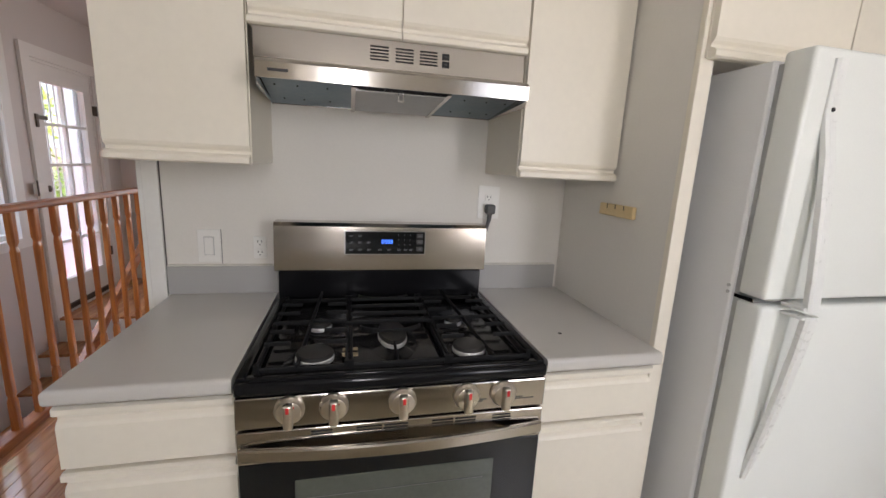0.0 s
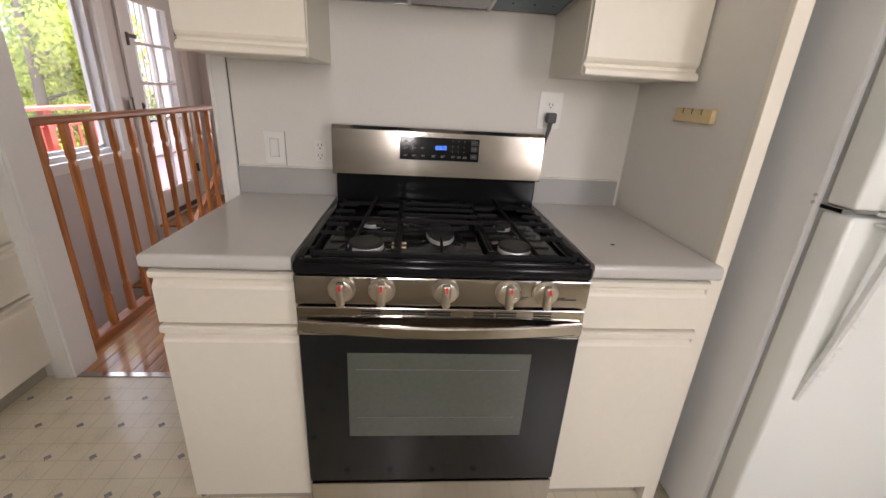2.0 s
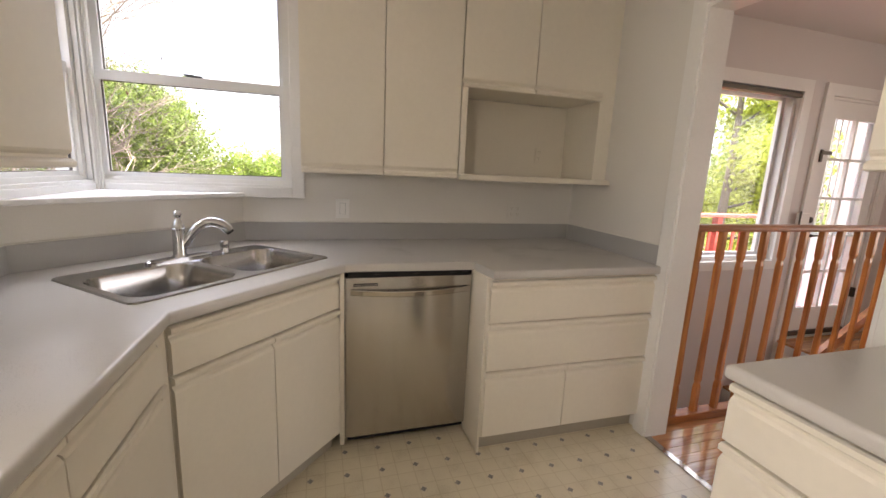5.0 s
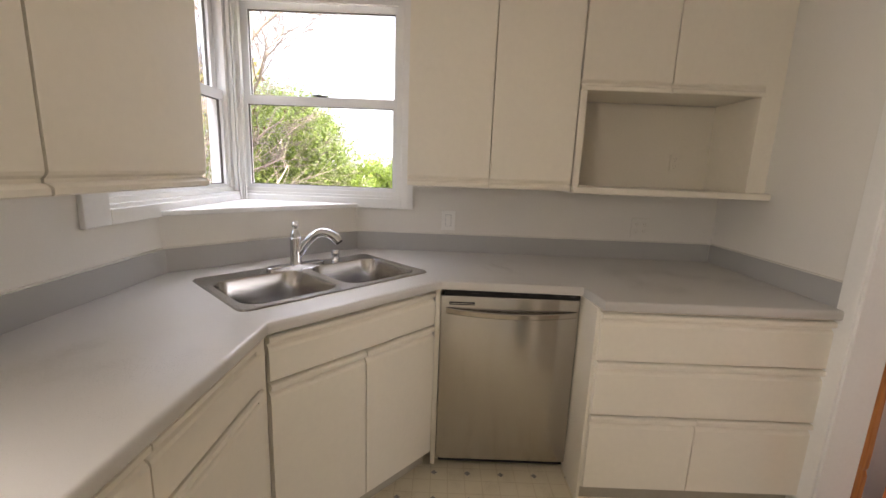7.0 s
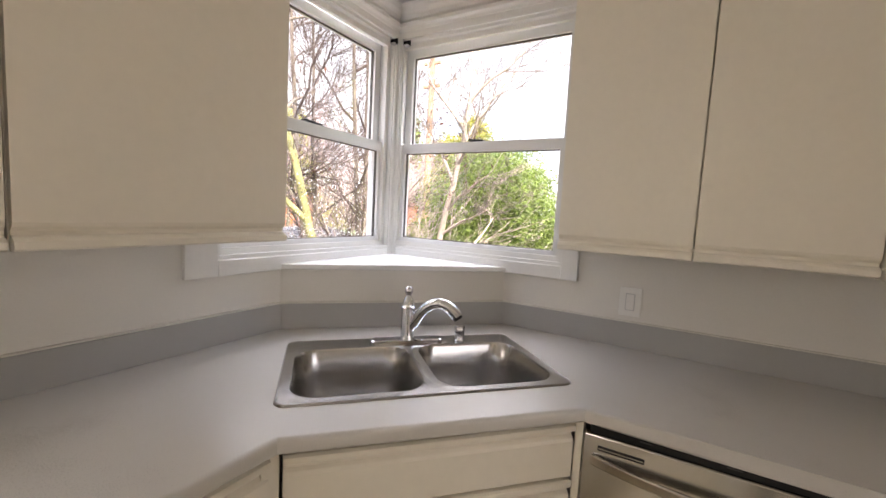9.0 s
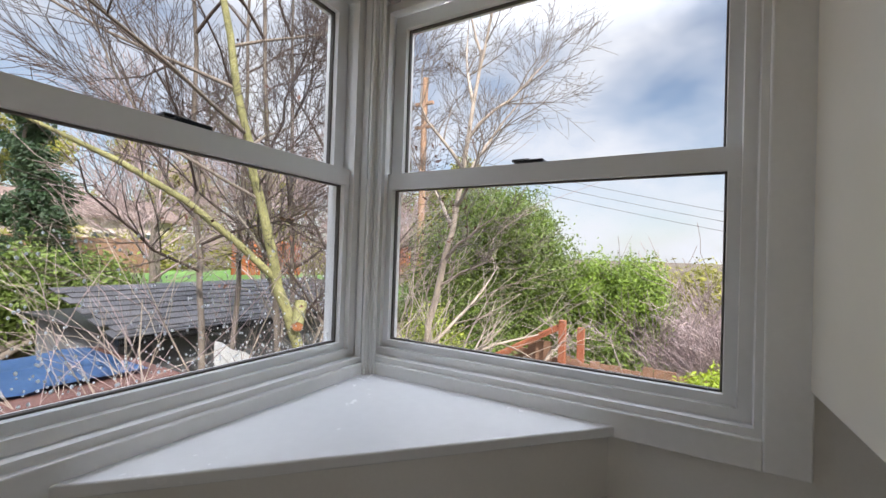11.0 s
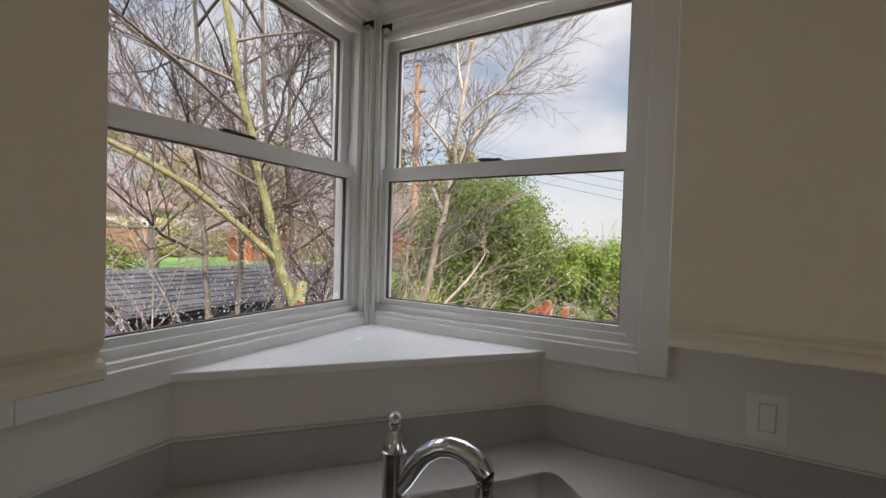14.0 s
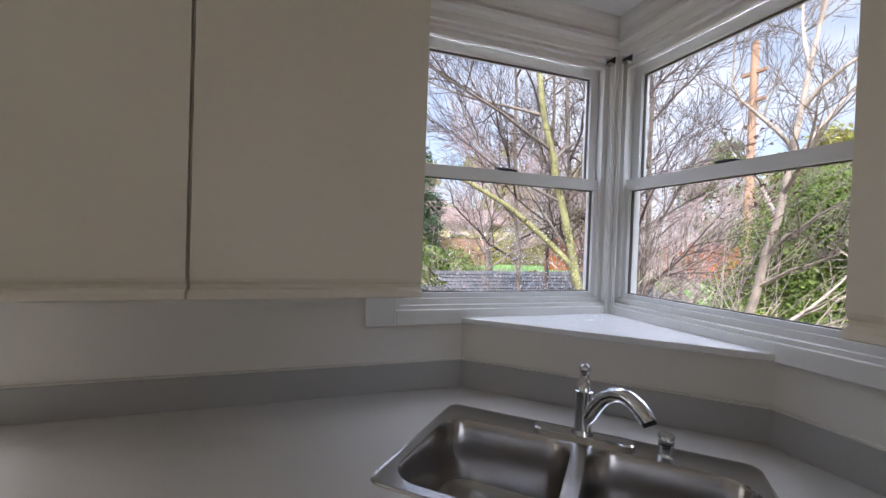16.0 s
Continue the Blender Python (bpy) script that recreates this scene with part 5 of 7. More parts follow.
for yy in (1.312, 1.355, 1.398):
    part("groove", cube(PX - 0.0172, PX - 0.015, yy - 0.0012, yy + 0.0012, 1.290, 1.305), DIMPRINT, yb)
tagged(mesh_object("dark_speck", lathe(bmesh.new(), [(0.006, 0), (0.006, 0.001), (0.003, 0.0018)], (0.375, 1.235, CT), 12), BLACK), "small dark burn mark on the counter", "mark")
tagged(mesh_object("white_power_block", cube(0.27, 0.33, 1.02, 1.10, 0.0, 0.03, bevel=0.006), PLATE, True), "small white plastic block on the floor by the range", "block")

# ---- stair hall: rail, stairs, window, door ----
RAILX = -1.83
rail = thing("stair_railing", (RAILX, 2.9, 0), "reddish-brown stained wooden balustrade along the stairwell", "railing")
tr = bmesh.new()
extrude_profile(tr, [(-0.030, 0), (0.030, 0), (0.034, 0.010), (0.034, 0.022), (0.026, 0.034), (-0.026, 0.034), (-0.034, 0.022), (-0.034, 0.010)], (RAILX, NYW + 0.116, 1.088), (0, 1, 0), (1, 0, 0), 2.30)
part("top_rail", tr, TOPRAILWOOD, rail)
part("bottom_rail", cube(RAILX - 0.035, RAILX + 0.035, NYW + 0.116, 4.2, 0.0, 0.045, bevel=0.006), TOPRAILWOOD, rail)
bal = bmesh.new()
sect = [(0.0, 0.0165), (0.15, 0.0165), (0.175, 0.0115), (0.19, 0.015), (0.50, 0.0125), (0.85, 0.0150), (0.875, 0.0115), (0.90, 0.0165), (1.047, 0.0165)]
prev = None
for z, r in sect:
    c = 0.75
    rr_ = [bal.verts.new((r * x, r * y, z)) for x, y in ((1, c), (c, 1), (-c, 1), (-1, c), (-1, -c), (-c, -1), (c, -1), (1, -c))]
    if prev:
        for i in range(8):
            bal.faces.new((prev[i], prev[(i + 1) % 8], rr_[(i + 1) % 8], rr_[i]))
    else:
        bal.faces.new(rr_[::-1])
    prev = rr_
bal.faces.new(prev)
bal_mesh = bpy.data.meshes.new("baluster")
bal.to_mesh(bal_mesh)
bal.free()
bal_mesh.materials.append(RAILWOOD)
y = 2.035
while y < 4.15:
    b = new("baluster", bal_mesh)
    b.parent = rail
    b.matrix_parent_inverse = rail.matrix_basis.inverted()
    b.matrix_basis = Matrix.Translation((RAILX, y, 0.043))
    y += 0.1535

# stairs that go down beside the landing
stairs = thing("stairs", (-2.23, 3.4, -1.2), "oak stairs going down from the door landing", "stairs")
for k in range(7):
    y1 = 4.02 - 0.255 * k
    z1 = -0.022 - 0.185 * k
    part("riser", cube(WX + 0.008, -1.872, y1 - 0.018, y1, z1 - 0.185, z1 - 0.001), TRIM, stairs)
    part("tread", cube(WX + 0.008, -1.872, y1 - 0.275, y1 - 0.019, z1 - 0.21, z1 - 0.185, bevel=0.004), FLOORWOOD, stairs)
structure("stairwell_side", cube(-1.870, -1.80, NYW + 0.116, 4.02, -3.0, -0.2), HALLWALL, "pale wall under the stair edge", "wall")
structure("stairwell_floor", cube(WX, -1.87, 1.9, HN, -3.1, -3.0), KICK, "lower floor under the stairs", "floor")
hr = thing("stair_handrail", (-1.97, 3.6, 0.3), "sloping wooden handrail over the descending stairs", "handrail")
d = Vector((0, 3.98 - 3.137, 0.60 - 0.065)).normalized()
p0 = Vector((-1.95, 2.75, 0.065 - (3.137 - 2.75) * 0.635))
p1 = Vector((-1.95, 4.15, 0.065 + (4.15 - 3.137) * 0.635))
hbm = bmesh.new()
upv = Vector((0, -d.z, d.y))
quad = [(-0.022, -0.032), (0.022, -0.032), (0.026, 0.0), (0.018, 0.032), (-0.018, 0.032), (-0.026, 0.0)]
va = [hbm.verts.new(p0 + Vector((i, 0, 0)) + upv * j) for i, j in quad]
vb = [hbm.verts.new(p1 + Vector((i, 0, 0)) + upv * j) for i, j in quad]
for i in range(6):
    hbm.faces.new((va[i], va[(i + 1) % 6], vb[(i + 1) % 6], vb[i]))
hbm.faces.new(va[::-1])
hbm.faces.new(vb)
bmesh.ops.recalc_face_normals(hbm, faces=hbm.faces)
part("rail", hbm, TOPRAILWOOD, hr)
for yy in (2.95, 3.95):
    zz = 0.065 + (yy - 3.137) * 0.635 - 0.03
    part("bracket", cube(-1.96, -1.868, yy - 0.01, yy + 0.01, zz - 0.03, zz, bevel=0.002), DOORHW, hr)

# stair hall window
sw_ = thing("window_3", (WX, 3.12, 0.72), "white sliding stair window with a dark track", "window")
sw_["kind"] = "structure"
part("window_frame", ring((hw[0], hw[1], hw[2], hw[3]), (hw[0] + 0.035, hw[1] - 0.035, hw[2] + 0.035, hw[3] - 0.035), 0.11, "x", WX - 0.135), VINYLWIN, sw_)
g = part("pane", cube(WX - 0.10, WX - 0.096, hw[0] + 0.035, hw[1] - 0.035, hw[2] + 0.035, hw[3] - 0.035), GLASS, sw_)
g.visible_shadow = False
part("sash_frame", ring((hw[0] + 0.035, hw[1] - 0.035, hw[2] + 0.035, hw[3] - 0.035), (hw[0] + 0.065, hw[1] - 0.065, hw[2] + 0.06, hw[3] - 0.06), 0.03, "x", WX - 0.115), VINYLWIN, sw_)
part("casing", ring((hw[0] - 0.09, hw[1] + 0.09, hw[2] - 0.07, hw[3] + 0.09), hw, 0.020, "x", WX + 0.0061), TRIM, sw_)
part("blind_rail", cube(WX - 0.03, WX + 0.02, hw[0] + 0.01, hw[1] - 0.005, hw[3] - 0.045, hw[3] - 0.012, bevel=0.004), DOORHW, sw_, "dark raised blind rail")

# glazed door to the deck
dr_ = thing("door_1", (WX, 4.49, 0), "white glazed door with ten panes and dark hardware", "door")
dr_["kind"] = "structure"
part("casing", ring((hd[0] - 0.09, hd[1] + 0.09, -0.02, hd[3] + 0.09), (hd[0], hd[1], -0.02, hd[3]), 0.022, "x", WX + 0.0061), TRIM, dr_)
part("jamb", ring((hd[0], hd[1], -0.02, hd[3]), (hd[0] + 0.02, hd[1] - 0.02, -0.02, hd[3] - 0.02), 0.135, "x", WX - 0.135), TRIM, dr_)
ga0, ga1, gz0, gz1 = hd[0] + 0.13, hd[1] - 0.13, 0.27, 1.90
leaf = part("door_leaf", ring((hd[0] + 0.022, hd[1] - 0.022, 0.012, hd[3] - 0.022), (ga0, ga1, gz0, gz1), 0.042, "x", WX - 0.050), TRIM, dr_)
gp = part("pane", cube(WX - 0.031, WX - 0.027, ga0, ga1, gz0, gz1), GLASS, leaf)
gp.visible_shadow = False
part("muntin", cube(WX - 0.045, WX - 0.012, (ga0 + ga1) / 2 - 0.011, (ga0 + ga1) / 2 + 0.011, gz0, gz1), TRIM, leaf)
for k in range(1, 5):
    zz = gz0 + (gz1 - gz0) * k / 5
    part("muntin", cube(WX - 0.044, WX - 0.013, ga0, ga1, zz - 0.011, zz + 0.011), TRIM, leaf)
part("sweep", cube(WX - 0.012, WX + 0.012, hd[0] + 0.03, hd[1] - 0.03, 0.012, 0.055, bevel=0.003), DOORHW, leaf, "dark draught sweep")
part("deadbolt", lathe(bmesh.new(), [(0.027, 0), (0.027, 0.008), (0.018, 0.014), (0.010, 0.020)], (WX - 0.008, hd[0] + 0.075, 1.06), 20, (1, 0, 0)), DOORHW, leaf, smooth=True)
part("rosette", lathe(bmesh.new(), [(0.028, 0), (0.028, 0.006), (0.014, 0.012), (0.012, 0.045)], (WX - 0.008, hd[0] + 0.075, 0.93), 20, (1, 0, 0)), DOORHW, leaf, smooth=True)
part("lever", sweep(bmesh.new(), [(WX + 0.034, hd[0] + 0.072, 0.93), (WX + 0.036, hd[0] + 0.12, 0.933), (WX + 0.034, hd[0] + 0.185, 0.925)], [0.011, 0.009, 0.007], 10), DOORHW, leaf, smooth=True)
part("surface_latch", cube(WX + 0.028, WX + 0.045, hd[0] - 0.03, hd[0] + 0.09, 1.60, 1.63, bevel=0.003), DOORHW, leaf)
part("latch_plate", cube(WX + 0.028, WX + 0.042, hd[0] - 0.035, hd[0] - 0.010, 1.54, 1.64, bevel=0.003), DOORHW, leaf)
for zz in (0.35, 1.70):
    part("hinge", cube(WX - 0.006, WX + 0.032, hd[1] - 0.024, hd[1] - 0.008, zz, zz + 0.09, bevel=0.003), DOORHW, dr_)
SCREENSHEET = material("perforated_white_sheet", (0.82, 0.83, 0.84), 0.5, vary=0.03, scale=5)
sn_, sl_ = SCREENSHEET.node_tree.nodes, SCREENSHEET.node_tree.links
s_tr, s_tl, s_m1, s_m2 = sn_.new("ShaderNodeBsdfTransparent"), sn_.new("ShaderNodeBsdfTranslucent"), sn_.new("ShaderNodeMixShader"), sn_.new("ShaderNodeMixShader")
s_tl.inputs["Color"].default_value = (0.85, 0.86, 0.88, 1)
s_m1.inputs["Fac"].default_value, s_m2.inputs["Fac"].default_value = 0.7, 0.35
sl_.new(sn_["Principled BSDF"].outputs["BSDF"], s_m1.inputs[1])
sl_.new(s_tl.outputs["BSDF"], s_m1.inputs[2])
sl_.new(s_m1.outputs["Shader"], s_m2.inputs[1])
sl_.new(s_tr.outputs["BSDF"], s_m2.inputs[2])
sl_.new(s_m2.outputs["Shader"], sn_["Material Output"].inputs["Surface"])
screen_door = thing("screen_door", (WX - 0.12, 4.49, 0), "white iron security screen door with scrolls behind glass", "door")
SX = WX - 0.128
part("frame", ring((hd[0] + 0.022, hd[1] - 0.022, 0.0, hd[3] - 0.022), (hd[0] + 0.07, hd[1] - 0.07, 0.10, hd[3] - 0.07), 0.024, "x", SX - 0.012), VINYLWIN, screen_door)
part("kick_panel", cube(SX - 0.004, SX + 0.004, hd[0] + 0.06, hd[1] - 0.06, 0.09, 0.92, bevel=0.001), SCREENSHEET, screen_door, "white perforated sheet panel")
part("side_panel", cube(SX - 0.004, SX + 0.004, hd[0] + 0.50, hd[1] - 0.06, 0.921, hd[3] - 0.06, bevel=0.001), SCREENSHEET, screen_door, "white perforated sheet panel")
part("middle_rail", cube(SX - 0.010, SX + 0.010, hd[0] + 0.06, hd[1] - 0.06, 0.905, 0.935, bevel=0.002), VINYLWIN, screen_door)
for k in range(6):
    yb_ = hd[0] + 0.11 + 0.075 * k
    part("bar", cyl(bmesh.new(), (SX + 0.006, yb_, 0.93), (0, 0, 1), 0.007, 1.05, n=8), VINYLWIN, screen_door)
for yc, zc, r in ((hd[0] + 0.22, 1.06, 0.06), (hd[0] + 0.36, 1.06, 0.06), (hd[0] + 0.29, 1.15, 0.04)):
    curl = [(SX + 0.014, yc + r * (1 - 0.05 * i) * math.cos(0.55 * i), zc + r * (1 - 0.05 * i) * math.sin(0.55 * i)) for i in range(17)]
    part("scroll", sweep(bmesh.new(), curl, 0.005, 6), VINYLWIN, screen_door)
key = thing("wall_latch_box", (WX, 3.98, 1.06), "white latch box with a small key on the wall", "latch")
part("box", cube(WX + 0.027, WX + 0.050, 3.925, 4.055, 1.03, 1.12, bevel=0.004), TRIM, key)
part("key", cube(WX + 0.050, WX + 0.058, 3.93, 3.942, 1.02, 1.14, bevel=0.002), DOORHW, key)

# oak boards of the hall floor
oak = thing("oak_boards", (0, 3.5, -0.02), "glossy reddish oak strip floor of the stair hall", "floor")
oak["kind"] = "structure"
boards = []
bw = 0.057
ub = bmesh.new()
box(ub, 0.0006, bw - 0.0006, 0, 1.0, -0.021, 0.0, bevel=0.0012, seg=1)
ub_mesh = bpy.data.meshes.new("board")
ub.to_mesh(ub_mesh)
ub.free()
ub_mesh.materials.append(FLOORWOOD)
rb = random.Random(4)
x = RAILX - 0.035
while x < 0.6:
    y = NYW + 0.022
    while y < HN - 0.05:
        ln = min(rb.uniform(0.5, 1.3), HN - 0.01 - y)
        if HN - 0.01 - (y + ln) < 0.3:
            ln = HN - 0.01 - y
        o = new("board", ub_mesh)
        o.parent = oak
        o.matrix_parent_inverse = oak.matrix_basis.inverted()
        o.matrix_basis = Matrix.Translation((x, y, 0)) @ Matrix.Diagonal((1, ln - 0.001, 1, 1))
        y += ln
    x += bw
x = WX + 0.03
while x < RAILX - 0.092:
    o = new("board", ub_mesh)
    o.parent = oak
    o.matrix_parent_inverse = oak.matrix_basis.inverted()
    o.matrix_basis = Matrix.Translation((x, 4.0, 0)) @ Matrix.Diagonal((1, HN - 4.01, 1, 1))
    x += bw

# small grey diamonds in the vinyl
dm = bmesh.new()
r = 0.0145
lo = [dm.verts.new((r * 1.0 * math.cos(a), r * math.sin(a), 0.0)) for a in (0, math.pi / 2, math.pi, 3 * math.pi / 2)]
hi = [dm.verts.new((r * 0.97 * math.cos(a), r * 0.97 * math.sin(a), 0.0007)) for a in (0, math.pi / 2, math.pi, 3 * math.pi / 2)]
dm.faces.new(hi)
for i in range(4):
    dm.faces.new((lo[i], lo[(i + 1) % 4], hi[(i + 1) % 4], hi[i]))
dmesh = bpy.data.meshes.new("floor_inlay")
dm.to_mesh(dmesh)
dm.free()
dmesh.materials.append(INLAY)
for i in range(-1, 14):
    for j in range(-3, 13):
        px, py = -1.975 + 0.1544 * i, 0.092 + 0.1544 * j
        if -2.0 < px < 0.65 and -0.3 < py < NYW - 0.03 and not (px > -0.86 and py > 1.12) and not (px > 0.6):
            o = new("floor_inlay", dmesh)
            o.parent = floor
            o.location = (px, py, 0.0)
            o.rotation_euler = (0, 0, 0.0)


# ---- outdoors ----
GRASS = material("lawn_grass", (0.10, 0.20, 0.035), 0.9, vary=0.35, scale=0.8, bump=0.8, bump_scale=30)
SOIL = material("leaf_litter", (0.10, 0.075, 0.045), 0.95, vary=0.45, scale=1.2, bump=0.9, bump_scale=25)
BARK = material("grey_bark", (0.17, 0.14, 0.115), 0.9, vary=0.35, scale=5, bump=0.8, bump_scale=60, stretch=(1, 1, 0.25))
DARKBARK = material("dark_twigs", (0.085, 0.062, 0.052), 0.9, vary=0.3, scale=6, per_island=0.35)
MOSSBARK = material("mossy_bark", (0.205, 0.195, 0.085), 0.95, vary=0.7, scale=9, bump=0.7, bump_scale=50)
PALEBARK = material("pale_twigs", (0.36, 0.30, 0.245), 0.9, vary=0.3, scale=6, per_island=0.35)
SAWN = material("sawn_wood", (0.42, 0.17, 0.07), 0.8, vary=0.2, scale=30)
FENCE = material("weathered_redwood", (0.27, 0.15, 0.095), 0.9, vary=0.3, scale=5, bump=0.5, bump_scale=70, stretch=(1, 1, 0.15), per_object=0.2)
REDPOST = material("redwood_post", (0.30, 0.10, 0.05), 0.85, vary=0.25, scale=6, bump=0.4, bump_scale=50, stretch=(1, 1, 0.15))
ORANGE = material("orange_stained_fence", (0.46, 0.13, 0.045), 0.85, vary=0.25, scale=5, bump=0.3, stretch=(1, 1, 0.15), per_object=0.15)
SHINGLE = material("dark_shingles", (0.060, 0.058, 0.062), 0.9, vary=0.35, scale=7, bump=0.6, bump_scale=60, per_object=0.35)
CONCRETE = material("wet_concrete", (0.13, 0.13, 0.135), 0.7, vary=0.25, scale=3, bump=0.3, bump_scale=60)
BROWNWALL = material("brown_shed_boards", (0.10, 0.045, 0.035), 0.85, vary=0.25, scale=4, bump=0.3, stretch=(1, 1, 0.2))
TARP = material("blue_tarp", (0.05, 0.12, 0.26), 0.4, vary=0.2, scale=4, bump=0.4, bump_scale=20)
WHITESHEET = material("white_plastic_sheet", (0.75, 0.75, 0.74), 0.4, vary=0.08, scale=6, bump=0.4, bump_scale=15)
HOUSEWALL = material("pale_stucco", (0.62, 0.50, 0.44), 0.9, vary=0.1, scale=2, bump=0.3)
ROOFTILE = material("brown_roof", (0.16, 0.11, 0.09), 0.9, vary=0.25, scale=3)
DECKRED = material("red_deck_paint", (0.40, 0.075, 0.055), 0.55, vary=0.2, scale=5, bump=0.2, per_object=0.12)
POLE = material("utility_pole_wood", (0.36, 0.22, 0.14), 0.9, vary=0.25, scale=6, bump=0.4, stretch=(1, 1, 0.1))
PURPLETWIG = material("purple_brown_twigs", (0.36, 0.275, 0.265), 0.9, vary=0.3, scale=6, per_island=0.35)
DARKPANE = material("dark_house_pane", (0.05, 0.06, 0.07), 0.15, vary=0.1)


def leaf_material(name, colour, vary):
    m = material(name, colour, 0.55, vary=0.15, scale=3, per_island=vary, rough_vary=0.1)
    n, l = m.node_tree.nodes, m.node_tree.links
    b = n["Principled BSDF"]
    tl, mx = n.new("ShaderNodeBsdfTranslucent"), n.new("ShaderNodeMixShader")
    l.new(b.inputs["Base Color"].links[0].from_socket, tl.inputs["Color"])
    mx.inputs["Fac"].default_value = 0.45
    l.new(b.outputs["BSDF"], mx.inputs[1])
    l.new(tl.outputs["BSDF"], mx.inputs[2])
    l.new(mx.outputs["Shader"], n["Material Output"].inputs["Surface"])
    return m


DARKLEAF = leaf_material("laurel_leaves", (0.155, 0.215, 0.045), 0.6)
MIDLEAF = leaf_material("hedge_leaves", (0.22, 0.31, 0.050), 0.6)
YELLOWLEAF = leaf_material("yellow_green_leaves", (0.34, 0.42, 0.035), 0.35)
OLIVELEAF = leaf_material("olive_leaves", (0.29, 0.28, 0.06), 0.5)
DARKCONIFER = leaf_material("conifer_needles", (0.045, 0.085, 0.035), 0.4)
SUNLEAF = leaf_material("sunlit_leaves", (0.42, 0.48, 0.10), 0.5)


def ground_height(x, y):
    def smooth(a, b, t):
        t = min(1, max(0, (t - a) / (b - a)))
        return t * t * (3 - 2 * t)
    h = -2.1 + 2.4 * smooth(-8.5, -13.5, y) * smooth(-40, -14, x + 0)
    h += -3.0 * smooth(-14, -60, x)
    return h + 0.10 * noise.noise(Vector((x * 0.5, y * 0.5, 0)))


def ground_sheet():
    xs = sorted({*[-30 + i for i in range(0, 61)], -2500, -900, -300, -120, -70, -45, 45, 90, 300, 900, 2500})
    ys = sorted({*[-32 + i for i in range(0, 57)], -2500, -900, -300, -120, -60, -42, 40, 90, 300, 900, 2500})
    verts = [(x, y, ground_height(x, y)) for y in ys for x in xs]
    w = len(xs)
    faces = [(j * w + i, j * w + i + 1, (j + 1) * w + i + 1, (j + 1) * w + i) for j in range(len(ys) - 1) for i in range(w - 1)]
    me = bpy.data.meshes.new("ground")
    me.from_pydata(verts, [], faces)
    me.materials.append(SOIL)
    me.materials.append(GRASS)
    for p in me.polygons:
        c = p.center
        p.material_index = 1 if (-32 < c.y < -11 and -30 < c.x < -6.5) or (-10.5 < c.x < -6 and -6.5 < c.y < -3.0) else 0
    me.shade_smooth()
    return tagged(new("ground", me), "uneven garden ground with lawn and leaf litter", "ground", "", "structure")


ground_sheet()
nrand = np.random.RandomState(7)


def leaves(name, parent, mat, blobs, count, size, flat=0.0, shell=0.55, label=""):
    """A crown: leaves strewn through uneven ellipsoids (centre, radii), thicker towards the outside."""
    vol = np.array([b[1][0] * b[1][1] * b[1][2] for b in blobs]) ** 0.7
    pick = nrand.choice(len(blobs), count, p=vol / vol.sum())
    c = np.array([b[0] for b in blobs], float)[pick]
    r = np.array([b[1] for b in blobs], float)[pick]
    d = nrand.normal(size=(count, 3))
    d /= np.linalg.norm(d, axis=1)[:, None]
    lump = 1 + 0.09 * np.sin(d[:, 0] * 7 + pick) + 0.08 * np.sin(d[:, 1] * 9 + 2 * pick) + 0.08 * np.sin(d[:, 2] * 8 + 3 * pick)
    rad = (shell + (1 - shell) * nrand.rand(count)) * lump * (1 + 0.08 * nrand.normal(size=count))
    p = c + d * r * rad[:, None]
    nrm = d + 0.8 * nrand.normal(size=(count, 3))
    nrm[:, 2] += flat
    nrm /= np.linalg.norm(nrm, axis=1)[:, None]
    t = np.cross(nrm, nrand.normal(size=(count, 3)))
    t /= np.linalg.norm(t, axis=1)[:, None]
    b = np.cross(nrm, t)
    s = (size * (0.6 + 0.8 * nrand.rand(count)))[:, None]
    v = np.stack([p - t * s, p - b * s * 0.45 + nrm * s * 0.12, p + t * s, p + b * s * 0.45 + nrm * s * 0.12], 1).reshape(-1, 3)
    k = np.arange(count)[:, None] * 4
    f = np.concatenate([k + [0, 1, 2], k + [0, 2, 3]])
    me = bpy.data.meshes.new(name)
    me.from_pydata(v.tolist(), [], f.tolist())
    me.materials.append(mat)
    ob = new(name, me)
    ob.parent = parent
    ob.matrix_parent_inverse = parent.matrix_basis.inverted()
    return tagged(ob, label)


class Tubes:
    """Collects tapered tubes and turns them into one mesh."""

    def __init__(self):
        self.v, self.f = [], []

    def add(self, pts, radii, n=5):
        base, side = len(self.v), None
        for i, p in enumerate(pts):
            d = (pts[min(i + 1, len(pts) - 1)] - pts[max(i - 1, 0)])
            d = d.normalized() if d.length > 1e-6 else Vector((0, 0, 1))
            side = d.orthogonal().normalized() if side is None else (side - d * side.dot(d)).normalized()
            up = d.cross(side)
            for k in range(n):
                a = 2 * math.pi * k / n
                self.v.append(p + (side * math.cos(a) + up * math.sin(a)) * radii[i])
        for i in range(len(pts) - 1):
            for k in range(n):
                a, b = base + i * n + k, base + i * n + (k + 1) % n
                self.f.append((a, b, b + n, a + n))

    def build(self, name, parent, mat, label="", smooth=True):
        me = bpy.data.meshes.new(name)
        me.from_pydata([tuple(p) for p in self.v], [], self.f)
        me.materials.append(mat)
        if smooth:
            me.shade_smooth()
        ob = new(name, me)
        ob.parent = parent
        ob.matrix_parent_inverse = parent.matrix_basis.inverted()
        return tagged(ob, label)


